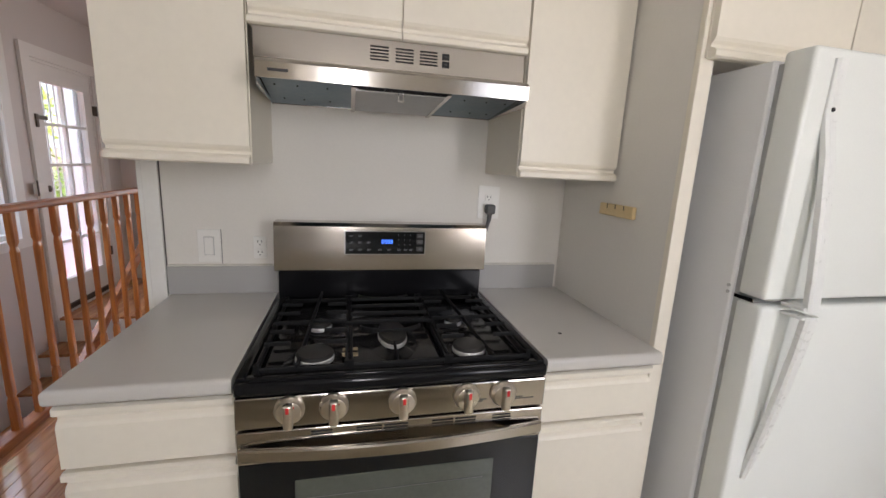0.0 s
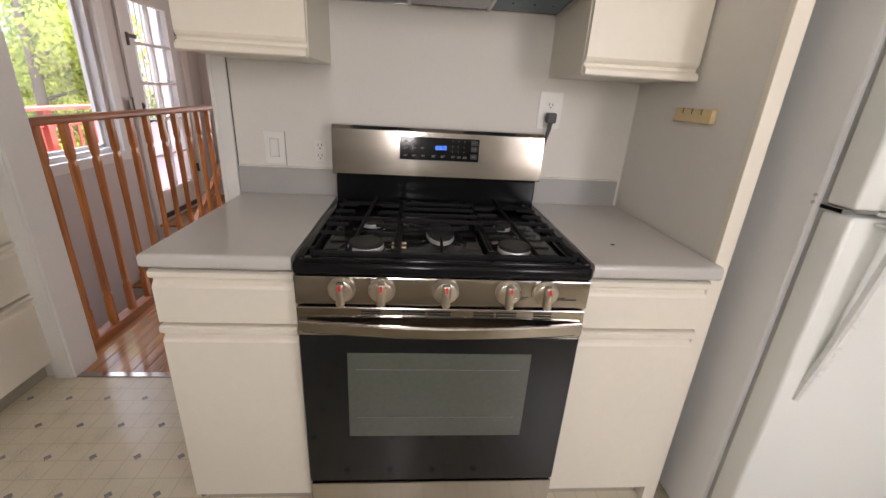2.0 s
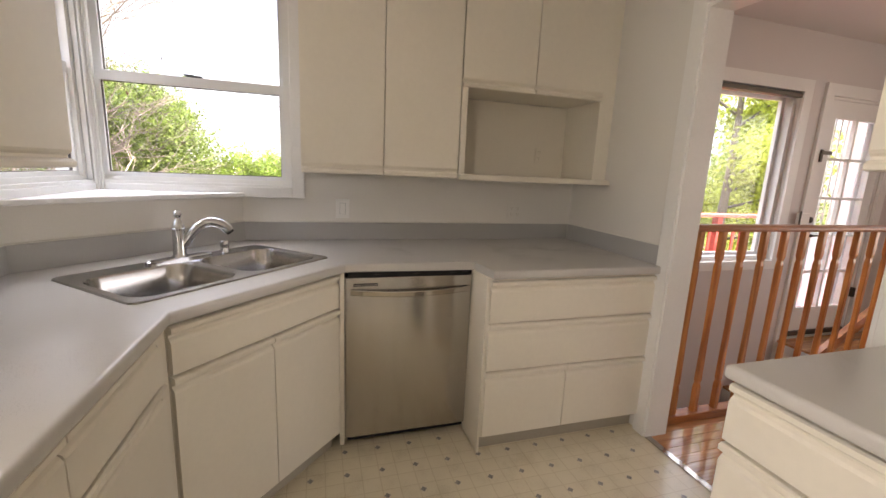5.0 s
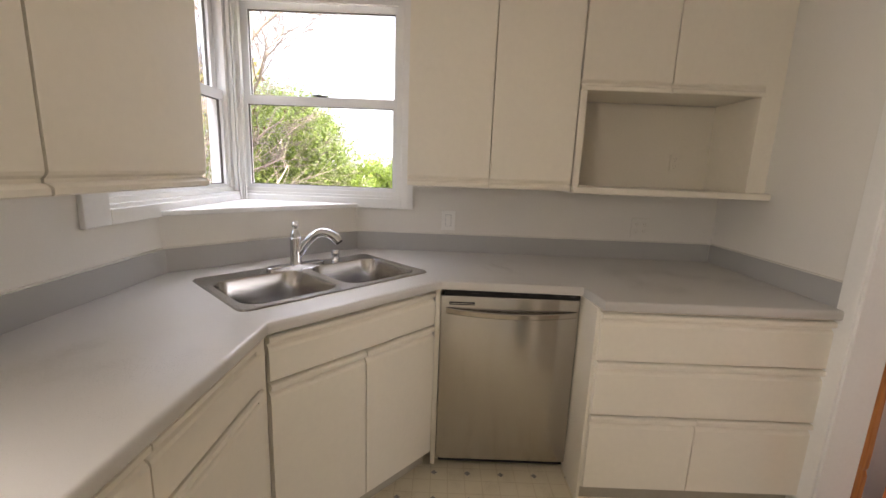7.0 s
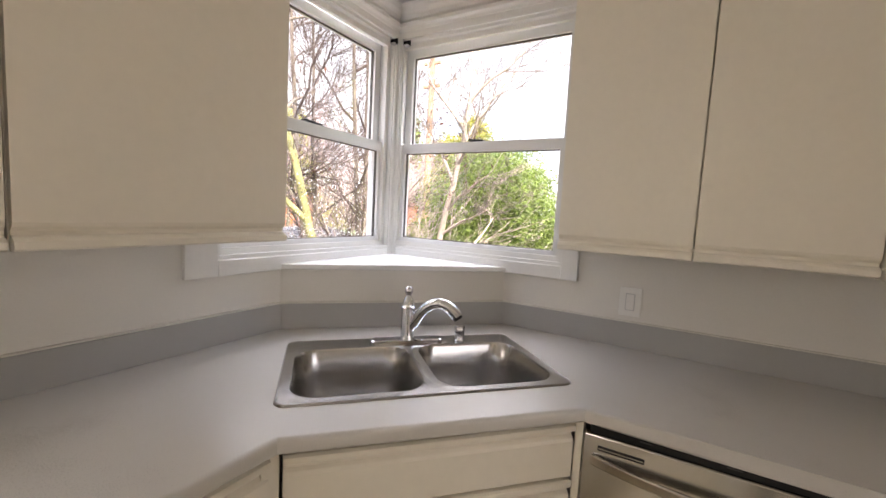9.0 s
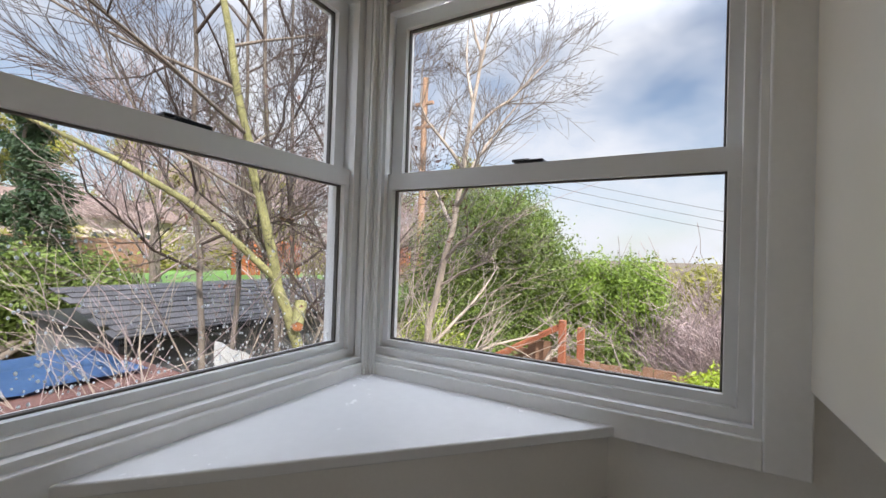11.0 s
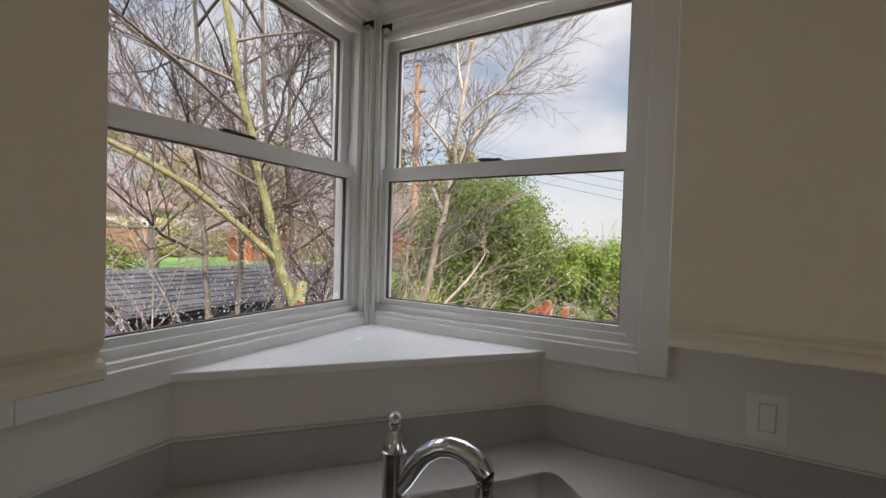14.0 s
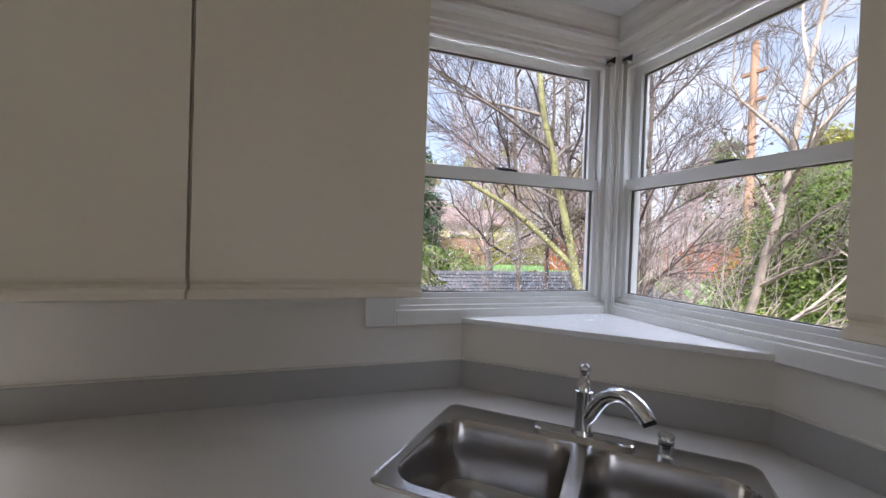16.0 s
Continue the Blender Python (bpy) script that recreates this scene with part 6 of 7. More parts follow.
def crooked(rnd, start, direction, length, steps, wander, lift=0.0):
    pts, d = [Vector(start)], Vector(direction).normalized()
    for _ in range(steps):
        d = (d + Vector((rnd.gauss(0, wander), rnd.gauss(0, wander), rnd.gauss(0, wander) + lift))).normalized()
        pts.append(pts[-1] + d * (length / steps))
    return pts


def grow(rnd, tubes, start, direction, length, radius, level, spread=0.7, lift=0.05, kids=(4, 6), wander=0.13, least=0.0025):
    """A branch and its side branches; tubes[level] collects each order."""
    steps = 6 if level > 1 else 4
    pts = crooked(rnd, start, direction, length, steps, wander, lift)
    if any(q.x > -3.2 and q.y > -1.45 for q in pts):   # pruned back from the house
        return
    radii = [max(least, radius * (1 - 0.75 * i / steps)) for i in range(steps + 1)]
    tubes[min(level, len(tubes) - 1)].add(pts, radii, 6 if level > 2 else 4 if level > 1 else 3)
    if level == 0:
        return
    for _ in range(rnd.randint(*kids)):
        t = rnd.uniform(0.22, 1.0)
        i = min(int(t * steps), steps - 1)
        p = pts[i].lerp(pts[i + 1], t * steps - i)
        d = (pts[i + 1] - pts[i]).normalized()
        side = Vector((rnd.gauss(0, 1), rnd.gauss(0, 1), rnd.gauss(0, 0.7))).normalized()
        nd = (d + side * spread).normalized()
        grow(rnd, tubes, p, nd, length * rnd.uniform(0.38, 0.68), radius * (1 - 0.7 * t) * 0.6, level - 1, spread, lift, kids, wander, least)


def bare_tree(name, label, base, trunk_pts, trunk_r, limbs, seed, mats, levels=3, kids=(4, 6), least=0.0025):
    """trunk_pts: line of the trunk; limbs: (fraction along the trunk, direction, length, radius)."""
    rnd = random.Random(seed)
    t = thing(name, base, label, "tree")
    pts = [Vector(p) for p in trunk_pts]
    fine = []
    for a, b in zip(pts, pts[1:]):
        for k in range(4):
            fine.append(a.lerp(b, k / 4) + Vector((rnd.gauss(0, 0.012), rnd.gauss(0, 0.012), 0)))
    fine.append(pts[-1])
    tk = Tubes()
    n = len(fine) - 1
    tk.add(fine, [trunk_r * (1 - 0.6 * i / n) * (1 + 0.05 * rnd.gauss(0, 1)) for i in range(n + 1)], 10)
    tk.build("trunk", t, mats[0])
    tubes = [Tubes() for _ in range(levels + 1)]
    for f, d, ln, r in limbs:
        i = min(int(f * n), n - 1)
        p = fine[i].lerp(fine[i + 1], f * n - i)
        grow(rnd, tubes, p, d, ln, r, levels, kids=kids, least=least)
    for i, tb in enumerate(tubes):
        if tb.v:
            tb.build("limbs" if i == levels else "branches" if i > 0 else "twigs", t, mats[1] if i >= levels else mats[2])
    return t


# the pruned tree by the south window
G = ground_height
bare_tree("bare_tree", "bare mossy yellow-barked tree with a sawn limb", (-4.95, -3.50, -2.1),
          [(-5.0, -3.35, -2.2), (-4.85, -3.55, 0.2), (-4.62, -3.74, 1.1), (-4.45, -3.88, 2.0), (-4.22, -4.02, 3.1), (-4.0, -4.2, 5.2)], 0.070,
          [(0.45, (-0.1, -0.9, 0.5), 1.9, 0.020), (0.60, (0.9, -0.4, 0.55), 2.6, 0.020), (0.68, (-0.6, -0.7, 0.7), 2.2, 0.026), (0.72, (0.95, 0.1, 0.45), 2.6, 0.023), (0.80, (0.6, -0.8, 0.5), 2.4, 0.023),
           (0.84, (-0.8, 0.3, 0.7), 2.0, 0.020), (0.88, (0.9, -0.3, 0.2), 2.4, 0.020), (0.93, (0.2, -0.9, 0.8), 2.2, 0.017), (0.97, (-0.5, 0.5, 0.9), 1.8, 0.017)], 11,
          (MOSSBARK, BARK, DARKBARK), 3, (5, 8), 0.003)
limb = Tubes()
limb.add([Vector((-4.62, -3.74, 1.15)), Vector((-4.3, -4.0, 1.55)), Vector((-3.9, -4.25, 1.95)), Vector((-3.45, -4.5, 2.25)), Vector((-2.9, -4.7, 2.5))], [0.038, 0.036, 0.033, 0.028, 0.016], 8)
limb.build("mossy_limb", bpy.data.objects["bare_tree"], MOSSBARK)
st = Tubes()
st.add([Vector((-4.80, -3.62, 0.95)), Vector((-4.74, -3.58, 0.80)), Vector((-4.66, -3.50, 0.72))], [0.065, 0.062, 0.058], 12)
st.build("stub", bpy.data.objects["bare_tree"], MOSSBARK)
part("sawn_face", cyl(bmesh.new(), (-4.66, -3.50, 0.72), (0.7, 0.65, -0.35), 0.056, 0.006, n=20), SAWN, bpy.data.objects["bare_tree"], "orange-brown sawn limb face")
# several grey stems behind it
for k, (x0, y0, lean, sd) in enumerate(((-5.9, -3.9, 0.10, 21), (-6.3, -4.3, -0.05, 22), (-5.4, -4.5, 0.16, 23))):
    bare_tree("bare_sapling", "slender bare grey garden tree", (x0, y0, -2.1), [(x0, y0, -2.15), (x0 + lean, y0 - 0.05, 0.6), (x0 + 2 * lean, y0 - 0.1, 2.2), (x0 + 2.6 * lean, y0 - 0.2, 5.0)], 0.055,
              [(0.3 + 0.085 * j, (math.cos(j * 2.4 + k), math.sin(j * 2.4 + k), 0.8), 1.5, 0.022) for j in range(8)], sd, (BARK, DARKBARK, DARKBARK), 2, (8, 11), 0.003)
for k, (x0, y0, lean, sd) in enumerate(((-4.7, -5.0, 0.12, 24), (-5.2, -5.4, -0.08, 25), (-6.0, -5.0, 0.06, 27))):
    bare_tree("bare_sapling", "tall bare dark-twigged tree above the shed", (x0, y0, -2.1), [(x0, y0, -2.15), (x0 + lean, y0 - 0.05, 0.6), (x0 + 2 * lean, y0 - 0.1, 2.2), (x0 + 2.6 * lean, y0 - 0.2, 5.4)], 0.045,
              [(0.46 + 0.066 * j, (math.cos(j * 2.4 + k), math.sin(j * 2.4 + k), 0.7), 1.9, 0.022) for j in range(8)], sd, (BARK, DARKBARK, DARKBARK), 2, (7, 10), 0.003)
# the taller bare tree seen through the west window
bare_tree("bare_tree", "tall bare tree with fine pale twigs", (-7.6, -3.6, -2.1),
          [(-7.5, -3.75, -2.2), (-7.35, -3.55, 0.4), (-7.2, -3.1, 1.9), (-7.15, -2.9, 2.9), (-7.3, -2.75, 4.6)], 0.062,
          [(0.35, (0.2, 0.9, 0.35), 1.2, 0.03), (0.42, (0.4, 0.8, 0.5), 1.2, 0.03), (0.50, (-0.3, -0.8, 0.7), 1.8, 0.035), (0.58, (0.3, 0.85, 0.45), 1.3, 0.03), (0.66, (-0.1, 0.6, 0.85), 1.8, 0.032),
           (0.72, (0.3, -0.7, 0.8), 1.8, 0.03), (0.80, (0.0, 0.75, 0.6), 1.7, 0.03), (0.88, (-0.2, -0.5, 0.9), 1.8, 0.03), (0.95, (0.1, 0.55, 0.85), 1.7, 0.025), (0.99, (0.0, -0.2, 1), 1.5, 0.02)], 33,
          (PALEBARK, PALEBARK, BARK), 3, (5, 7), 0.003)
DRYLEAF = material("dry_brown_leaves", (0.10, 0.045, 0.03), 0.8, vary=0.2, per_island=0.4)
leaves("dry_leaves", bpy.data.objects["bare_tree"], DRYLEAF, [((-4.5, -3.8, 1.9), (1.3, 0.9, 1.4))], 90, 0.032, 0.0, 0.3, "few shrivelled brown leaves")
leaves("dry_leaves", bpy.data.objects["bare_tree.001"], DRYLEAF, [((-7.2, -3.3, 2.6), (0.9, 1.2, 1.2))], 260, 0.035, 0.0, 0.3, "few shrivelled brown leaves")
fallen = thing("fallen_branches", (-6.6, -2.6, -1.5), "pale leafless fallen branches against the shrubs", "branch")
rf = random.Random(5)
ft = [Tubes() for _ in range(3)]
for s, d, ln, r in (((-6.7, -3.4, -0.35), (-0.15, 0.85, 0.45), 2.0, 0.05), ((-6.9, -3.3, 0.1), (-0.2, 0.75, 0.6), 1.9, 0.035), ((-6.6, -2.9, -0.9), (-0.3, 0.8, 0.5), 1.8, 0.04), ((-6.8, -3.7, -1.8), (0.0, 0.35, 0.9), 2.6, 0.05), ((-7.0, -3.2, -1.9), (-0.1, 0.2, 0.95), 2.4, 0.045)):
    grow(rf, ft, s, d, ln, r, 2, kids=(5, 7), lift=0.0, least=0.004)
for tb, nm in zip(ft, ("twigs", "branches", "limbs")):
    if tb.v:
        tb.build(nm, fallen, PALEBARK)


def shrub(name, label, base, blobs, mat, count, size, stems=3, seed=1, shell=0.5):
    t = thing(name, base, label, "tree" if "tree" in name else "shrub")
    rs = random.Random(seed)
    tb = Tubes()
    for _ in range(stems):
        b = rs.choice(blobs)
        p = Vector(base) + Vector((rs.uniform(-0.3, 0.3), rs.uniform(-0.3, 0.3), 0))
        q = Vector(b[0])
        tb.add([p, p.lerp(q, 0.5) + Vector((rs.gauss(0, 0.1), rs.gauss(0, 0.1), 0.1)), q], [0.07, 0.05, 0.025], 7)
    tb.build("trunk", t, BARK)
    leaves("crown", t, mat, blobs, count, size, 0.3, shell)
    return t


shrub("laurel_tree", "dense dark green evergreen tree with a rounded crown", (-10.0, -3.9, G(-10, -3.9)),
      [((-10.2, -4.2, 1.55), (1.4, 1.5, 1.45)), ((-10.1, -3.75, 2.25), (1.1, 0.95, 0.95)), ((-10.0, -2.95, 2.05), (1.0, 0.80, 0.85)), ((-9.8, -2.5, 1.25), (1.0, 0.80, 0.95)), ((-9.6, -3.6, 0.3), (1.1, 1.2, 0.9)), ((-9.7, -4.9, 0.3), (1.0, 0.9, 1.1)), ((-9.6, -2.3, 0.2), (0.8, 0.65, 0.7))],
      DARKLEAF, 90000, 0.034, 6, 41)
shrub("garden_hedge", "tall bright green hedge with ivy", (-10.0, -1.2, G(-10, -1.2)),
      [((-10.0, -1.50, 0.72), (0.8, 0.50, 0.85)), ((-10.0, -0.85, 0.72), (0.8, 0.5, 0.95)), ((-9.9, -0.45, 0.55), (0.7, 0.35, 0.85)), ((-9.6, -1.2, -0.5), (0.8, 0.7, 1.0)), ((-9.7, -0.6, -0.6), (0.7, 0.5, 0.9))],
      MIDLEAF, 60000, 0.034, 5, 42)
shrub("ivy_mass", "dark ivy climbing over the fence corner", (-8.9, -1.4, G(-8.9, -1.4)),
      [((-8.7, -1.0, -0.5), (0.45, 0.7, 0.75)), ((-8.8, -0.2, -0.7), (0.4, 0.5, 0.6)), ((-8.6, -2.9, -0.6), (0.7, 0.9, 0.9))], DARKLEAF, 16000, 0.036, 2, 43)
shrub("ivy_mass", "sunlit yellow-green ivy at the foot of the tree", (-8.2, -4.1, G(-8.2, -4.1)),
      [((-8.0, -3.9, -0.2), (0.6, 0.7, 0.8)), ((-7.9, -4.3, -0.9), (0.6, 0.8, 0.8)), ((-8.2, -3.4, -0.8), (0.6, 0.6, 0.6))], SUNLEAF, 12000, 0.034, 2, 44)
shrub("yellow_bush", "low bright yellow-green garden bush", (-7.4, 0.9, G(-7.4, 0.9)),
      [((-7.3, 0.02, -0.32), (0.4, 0.26, 0.46)), ((-7.3, 0.32, -0.20), (0.45, 0.34, 0.55)), ((-7.2, 0.62, -0.34), (0.4, 0.24, 0.45)), ((-7.2, 0.25, -0.9), (0.5, 0.6, 0.5))], YELLOWLEAF, 16000, 0.030, 2, 45)
# leafless purple-brown hedge
for k, (x0, y0, hgt, sd) in enumerate(((-9.6, 0.10, 3.15, 51), (-9.8, 0.55, 3.3, 52), (-9.5, 0.95, 2.8, 53), (-9.2, 1.8, 1.7, 54))):
    t = thing("bare_shrub", (x0, y0, G(x0, y0)), "leafless twiggy purple-brown shrub", "shrub", "leafless hedge")
    rs = random.Random(sd)
    tb = [Tubes() for _ in range(3)]
    for j in range(34):
        a = rs.uniform(0, 6.28)
        grow(rs, tb, (x0 + rs.uniform(-0.3, 0.3), y0 + rs.uniform(-0.3, 0.3), G(x0, y0) - 0.05), (0.42 * math.cos(a), 0.42 * math.sin(a), 0.9), hgt * rs.uniform(0.5, 0.78), 0.02, 2, kids=(8, 12), lift=0.0, wander=0.14, least=0.0045)
    tb[2].build("stems", t, PURPLETWIG)
    tb[1].build("branches", t, PURPLETWIG)
    tb[0].build("twigs", t, PURPLETWIG)
# thin brush below the south window
for k, (x0, y0, hgt, sd) in enumerate(((-2.7, -3.7, 2.9, 61), (-3.7, -4.2, 2.9, 62), (-5.6, -5.3, 3.6, 65), (-6.8, -5.6, 3.8, 66), (-6.9, -4.3, 3.9, 68), (-7.2, -4.9, 4.2, 70))):
    t = thing("bare_shrub", (x0, y0, G(x0, y0)), "thin bare brown garden shrub", "shrub", "bare garden shrubs")
    rs = random.Random(sd)
    tb = [Tubes() for _ in range(3)]
    for j in range(5):
        a = rs.uniform(0, 6.28)
        grow(rs, tb, (x0 + rs.uniform(-0.2, 0.2), y0 + rs.uniform(-0.2, 0.2), G(x0, y0) - 0.05), (0.30 * math.cos(a), 0.30 * math.sin(a), 0.95), hgt * rs.uniform(0.75, 1.1), 0.022, 2, kids=(4, 6), lift=0.0, wander=0.10, least=0.003)
    tone = PALEBARK if k % 2 else PURPLETWIG
    tb[2].build("stems", t, PALEBARK if k % 3 else BARK)
    tb[1].build("branches", t, tone)
    tb[0].build("twigs", t, tone)

# wooden garden fence, posts and brace
gf = thing("garden_fence", (-8.2, 0.3, -2.1), "weathered redwood garden fence of upright boards", "fence")
fbm = bmesh.new()
box(fbm, -0.010, 0.010, -0.068, 0.068, 0, 1, bevel=0.004, seg=1)
fmesh = bpy.data.meshes.new("fence_board")
fbm.to_mesh(fmesh)
fbm.free()
fmesh.materials.append(FENCE)
rb = random.Random(9)
for k in range(34):
    yy = -1.72 + 0.142 * k
    o = new("board", fmesh)
    o.parent = gf
    o.matrix_parent_inverse = gf.matrix_basis.inverted()
    o.matrix_basis = Matrix.Translation((-8.2 + rb.uniform(-0.006, 0.006), yy, -2.15)) @ Matrix.Diagonal((1, 1, 2.12 + rb.uniform(-0.05, 0.05), 1))
for k in range(16):
    yy = -1.85 - 0.142 * k
    xx = -8.15 - 0.06 * k
    o = new("board", fmesh)
    o.parent = gf
    o.matrix_parent_inverse = gf.matrix_basis.inverted()
    o.matrix_basis = Matrix.Translation((xx, yy, -2.15)) @ Matrix.Diagonal((1, 1, 2.37 - 0.061 * k + rb.uniform(-0.04, 0.04), 1))
for zz in (-1.6, -0.5):
    part("fence_rail", cube(-8.26, -8.22, -1.8, 3.0, zz, zz + 0.09, bevel=0.004), FENCE, gf)
part("corner_post", cube(-8.13, -8.03, -1.66, -1.56, -2.15, 0.56, bevel=0.006), REDPOST, gf)
part("corner_post", cube(-8.30, -8.20, -1.42, -1.32, -2.15, 0.45, bevel=0.006), REDPOST, gf)
brace = bmesh.new()
bar(brace, (-8.02, -2.95, -0.29), (-8.08, -1.62, 0.48), 0.03, 0.045)
part("brace", brace, REDPOST, gf)

# shed with shingled roof, lean-to with a blue tarp
shed = thing("garden_shed", (-6.2, -7.6, -2.1), "low garden shed with a dark shingled roof", "shed")
part("wall", cube(-9.0, -4.3, -9.2, -6.4, -2.15, 0.30), CONCRETE, shed, "grey rendered shed wall")
part("eave_board", cube(-9.15, -4.15, -6.16, -6.10, 0.24, 0.38, bevel=0.004), BLACK, shed)
part("gutter", cyl(bmesh.new(), (-9.15, -6.08, 0.28), (1, 0, 0), 0.05, 5.0, n=12), BLACK, shed)
part("roof_slab", slab([(-9.15, -9.4), (-4.15, -9.4), (-4.15, -6.12), (-9.15, -6.12)], 0.30, 0.34), BLACK, shed)
sh_bm = bmesh.new()
box(sh_bm, 0, 0.30, -0.13, 0.20, 0, 0.016)
sh_bm.transform(Matrix.Rotation(radians(-9), 4, "X"))
smesh = bpy.data.meshes.new("shingle")
sh_bm.to_mesh(smesh)
sh_bm.free()
smesh.materials.append(SHINGLE)
for j in range(9):
    for k in range(17):
        o = new("shingle", smesh)
        o.parent = shed
        o.matrix_parent_inverse = shed.matrix_basis.inverted()
        o.matrix_basis = Matrix.Translation((-9.15 + 0.297 * k - (0.1 if j % 2 else 0), -6.22 - 0.22 * j, 0.372 + 0.052 * j + rb.uniform(0, 0.006)))
lean = thing("lean_to", (-2.6, -5.6, -2.1), "brown boarded lean-to with a sagging blue tarp", "shed")
part("wall", cube(-4.2, 0.4, -6.9, -5.0, -2.15, 0.02), BROWNWALL, lean, "dark reddish-brown boards")
part("roof_edge", cube(-4.3, 0.5, -7.0, -4.9, 0.021, 0.09, bevel=0.01), BROWNWALL, lean)
tp_ = bmesh.new()
nx, ny = 26, 12
grid = [[tp_.verts.new((-4.1 + 4.4 * i / nx, -6.8 + 1.6 * j / ny, 0.14 + 0.05 * noise.noise(Vector((i * 0.35, j * 0.5, 3))) + 0.03 * noise.noise(Vector((i * 1.1, j * 1.1, 7))))) for i in range(nx + 1)] for j in range(ny + 1)]
for j in range(ny):
    for i in range(nx):
        tp_.faces.new((grid[j][i], grid[j][i + 1], grid[j + 1][i + 1], grid[j + 1][i]))
bmesh.ops.solidify(tp_, geom=list(tp_.faces), thickness=0.004)
part("tarp", tp_, TARP, lean, "crumpled blue plastic tarp", True)
ws = bmesh.new()
grid = [[ws.verts.new((-4.72 - 0.80 * i / 8, -5.0 + 0.06 * noise.noise(Vector((i * 0.7, j * 0.7, 1))), -0.62 + (0.97 - 0.44 * i / 8) * j / 6 + 0.05 * noise.noise(Vector((i * 0.6, j * 0.6, 5))))) for i in range(9)] for j in range(7)]
for j in range(6):
    for i in range(8):
        ws.faces.new((grid[j][i], grid[j][i + 1], grid[j + 1][i + 1], grid[j + 1][i]))
bmesh.ops.solidify(ws, geom=list(ws.faces), thickness=0.01)
wt = thing("white_cover", (-5.1, -5.0, -2.1), "crumpled white plastic sheet over a garden box", "sheet")
part("sheet", ws, WHITESHEET, wt, smooth=True)
part("box", cube(-5.5, -4.75, -5.6, -5.08, -2.15, -0.20, bevel=0.01), BROWNWALL, wt)

# orange fence, far house, pole and wires
of = thing("orange_fence", (-14, -17, 0.3), "orange-stained board fence across the lawn", "fence")
obm = bmesh.new()
box(obm, -0.10, 0.10, -0.012, 0.012, 0, 1)
omesh = bpy.data.meshes.new("orange_board")
obm.to_mesh(omesh)
obm.free()
omesh.materials.append(ORANGE)
for k in [*range(7, 22), *range(36, 56)]:
    xx = -11.2 - 0.205 * k
    o = new("board", omesh)
    o.parent = of
    o.matrix_parent_inverse = of.matrix_basis.inverted()
    o.matrix_basis = Matrix.Translation((xx, -17.0 + 0.05 * k, 0.1)) @ Matrix.Diagonal((1, 1, 1.75 + rb.uniform(-0.03, 0.03), 1))
bf = thing("brown_fence", (-7, -20, 0.3), "dark brown board fence behind the lawn", "fence")
fm2 = omesh.copy()
fm2.materials.clear()
fm2.materials.append(FENCE)
for k in range(50):
    o = new("board", fm2)
    o.parent = bf
    o.matrix_parent_inverse = bf.matrix_basis.inverted()
    o.matrix_basis = Matrix.Translation((-11.0 + 0.205 * k, -20.0, 0.1)) @ Matrix.Diagonal((1, 1, 1.6 + rb.uniform(-0.03, 0.03), 1))
house = thing("far_house", (-10.5, -26, 0.3), "pale pinkish stucco house with a low brown roof", "house")
part("wall", cube(-14.5, -8.0, -30, -25, 0.0, 2.7), HOUSEWALL, house)
rf_ = bmesh.new()
extrude_profile(rf_, [(0.4, 0), (0.4, 0.15), (-2.5, 1.3), (-5.4, 0.15), (-5.4, 0)], (-14.9, -25.0, 2.7), (1, 0, 0), (0, 1, 0), 7.3)
part("roof", rf_, ROOFTILE, house)
for wx in (-13.4, -11.6, -9.6):
    wd = part("window", ring((wx, wx + 1.0, 0.9, 2.1), (wx + 0.08, wx + 0.92, 0.98, 2.02), 0.06, "y", -25.03), TRIM, house)
    part("pane", cube(wx + 0.08, wx + 0.92, -25.01, -24.995, 0.98, 2.02), DARKPANE, wd)
up_ = thing("utility_pole", (-11.9, -6.7, -2.4), "brown wooden utility pole with crossarms", "pole")
part("pole", cyl(bmesh.new(), (-11.9, -6.7, -2.6), (0, 0, 1), 0.115, 9.3, 0.085, 14), POLE, up_, smooth=True)
for zz in (5.2, 5.9):
    part("crossarm", cube(-11.95, -11.85, -7.0, -6.4, zz, zz + 0.08), POLE, up_)
WIRE = material("black_cable", (0.03, 0.03, 0.03), 0.6)
for k, zz in enumerate((3.9, 4.15, 4.4)):
    w = thing("overhead_wire", (-19, 3, 3), "thin black overhead cable", "cable", "overhead cables")
    sag = [(-12 - 8.5 * i / 20, -6.0 + 26 * i / 20, zz - 2.6 * i / 20 - 1.2 * math.sin(math.pi * i / 20)) for i in range(21)]
    part("cable", sweep(bmesh.new(), sag, 0.006, 5), WIRE, w)


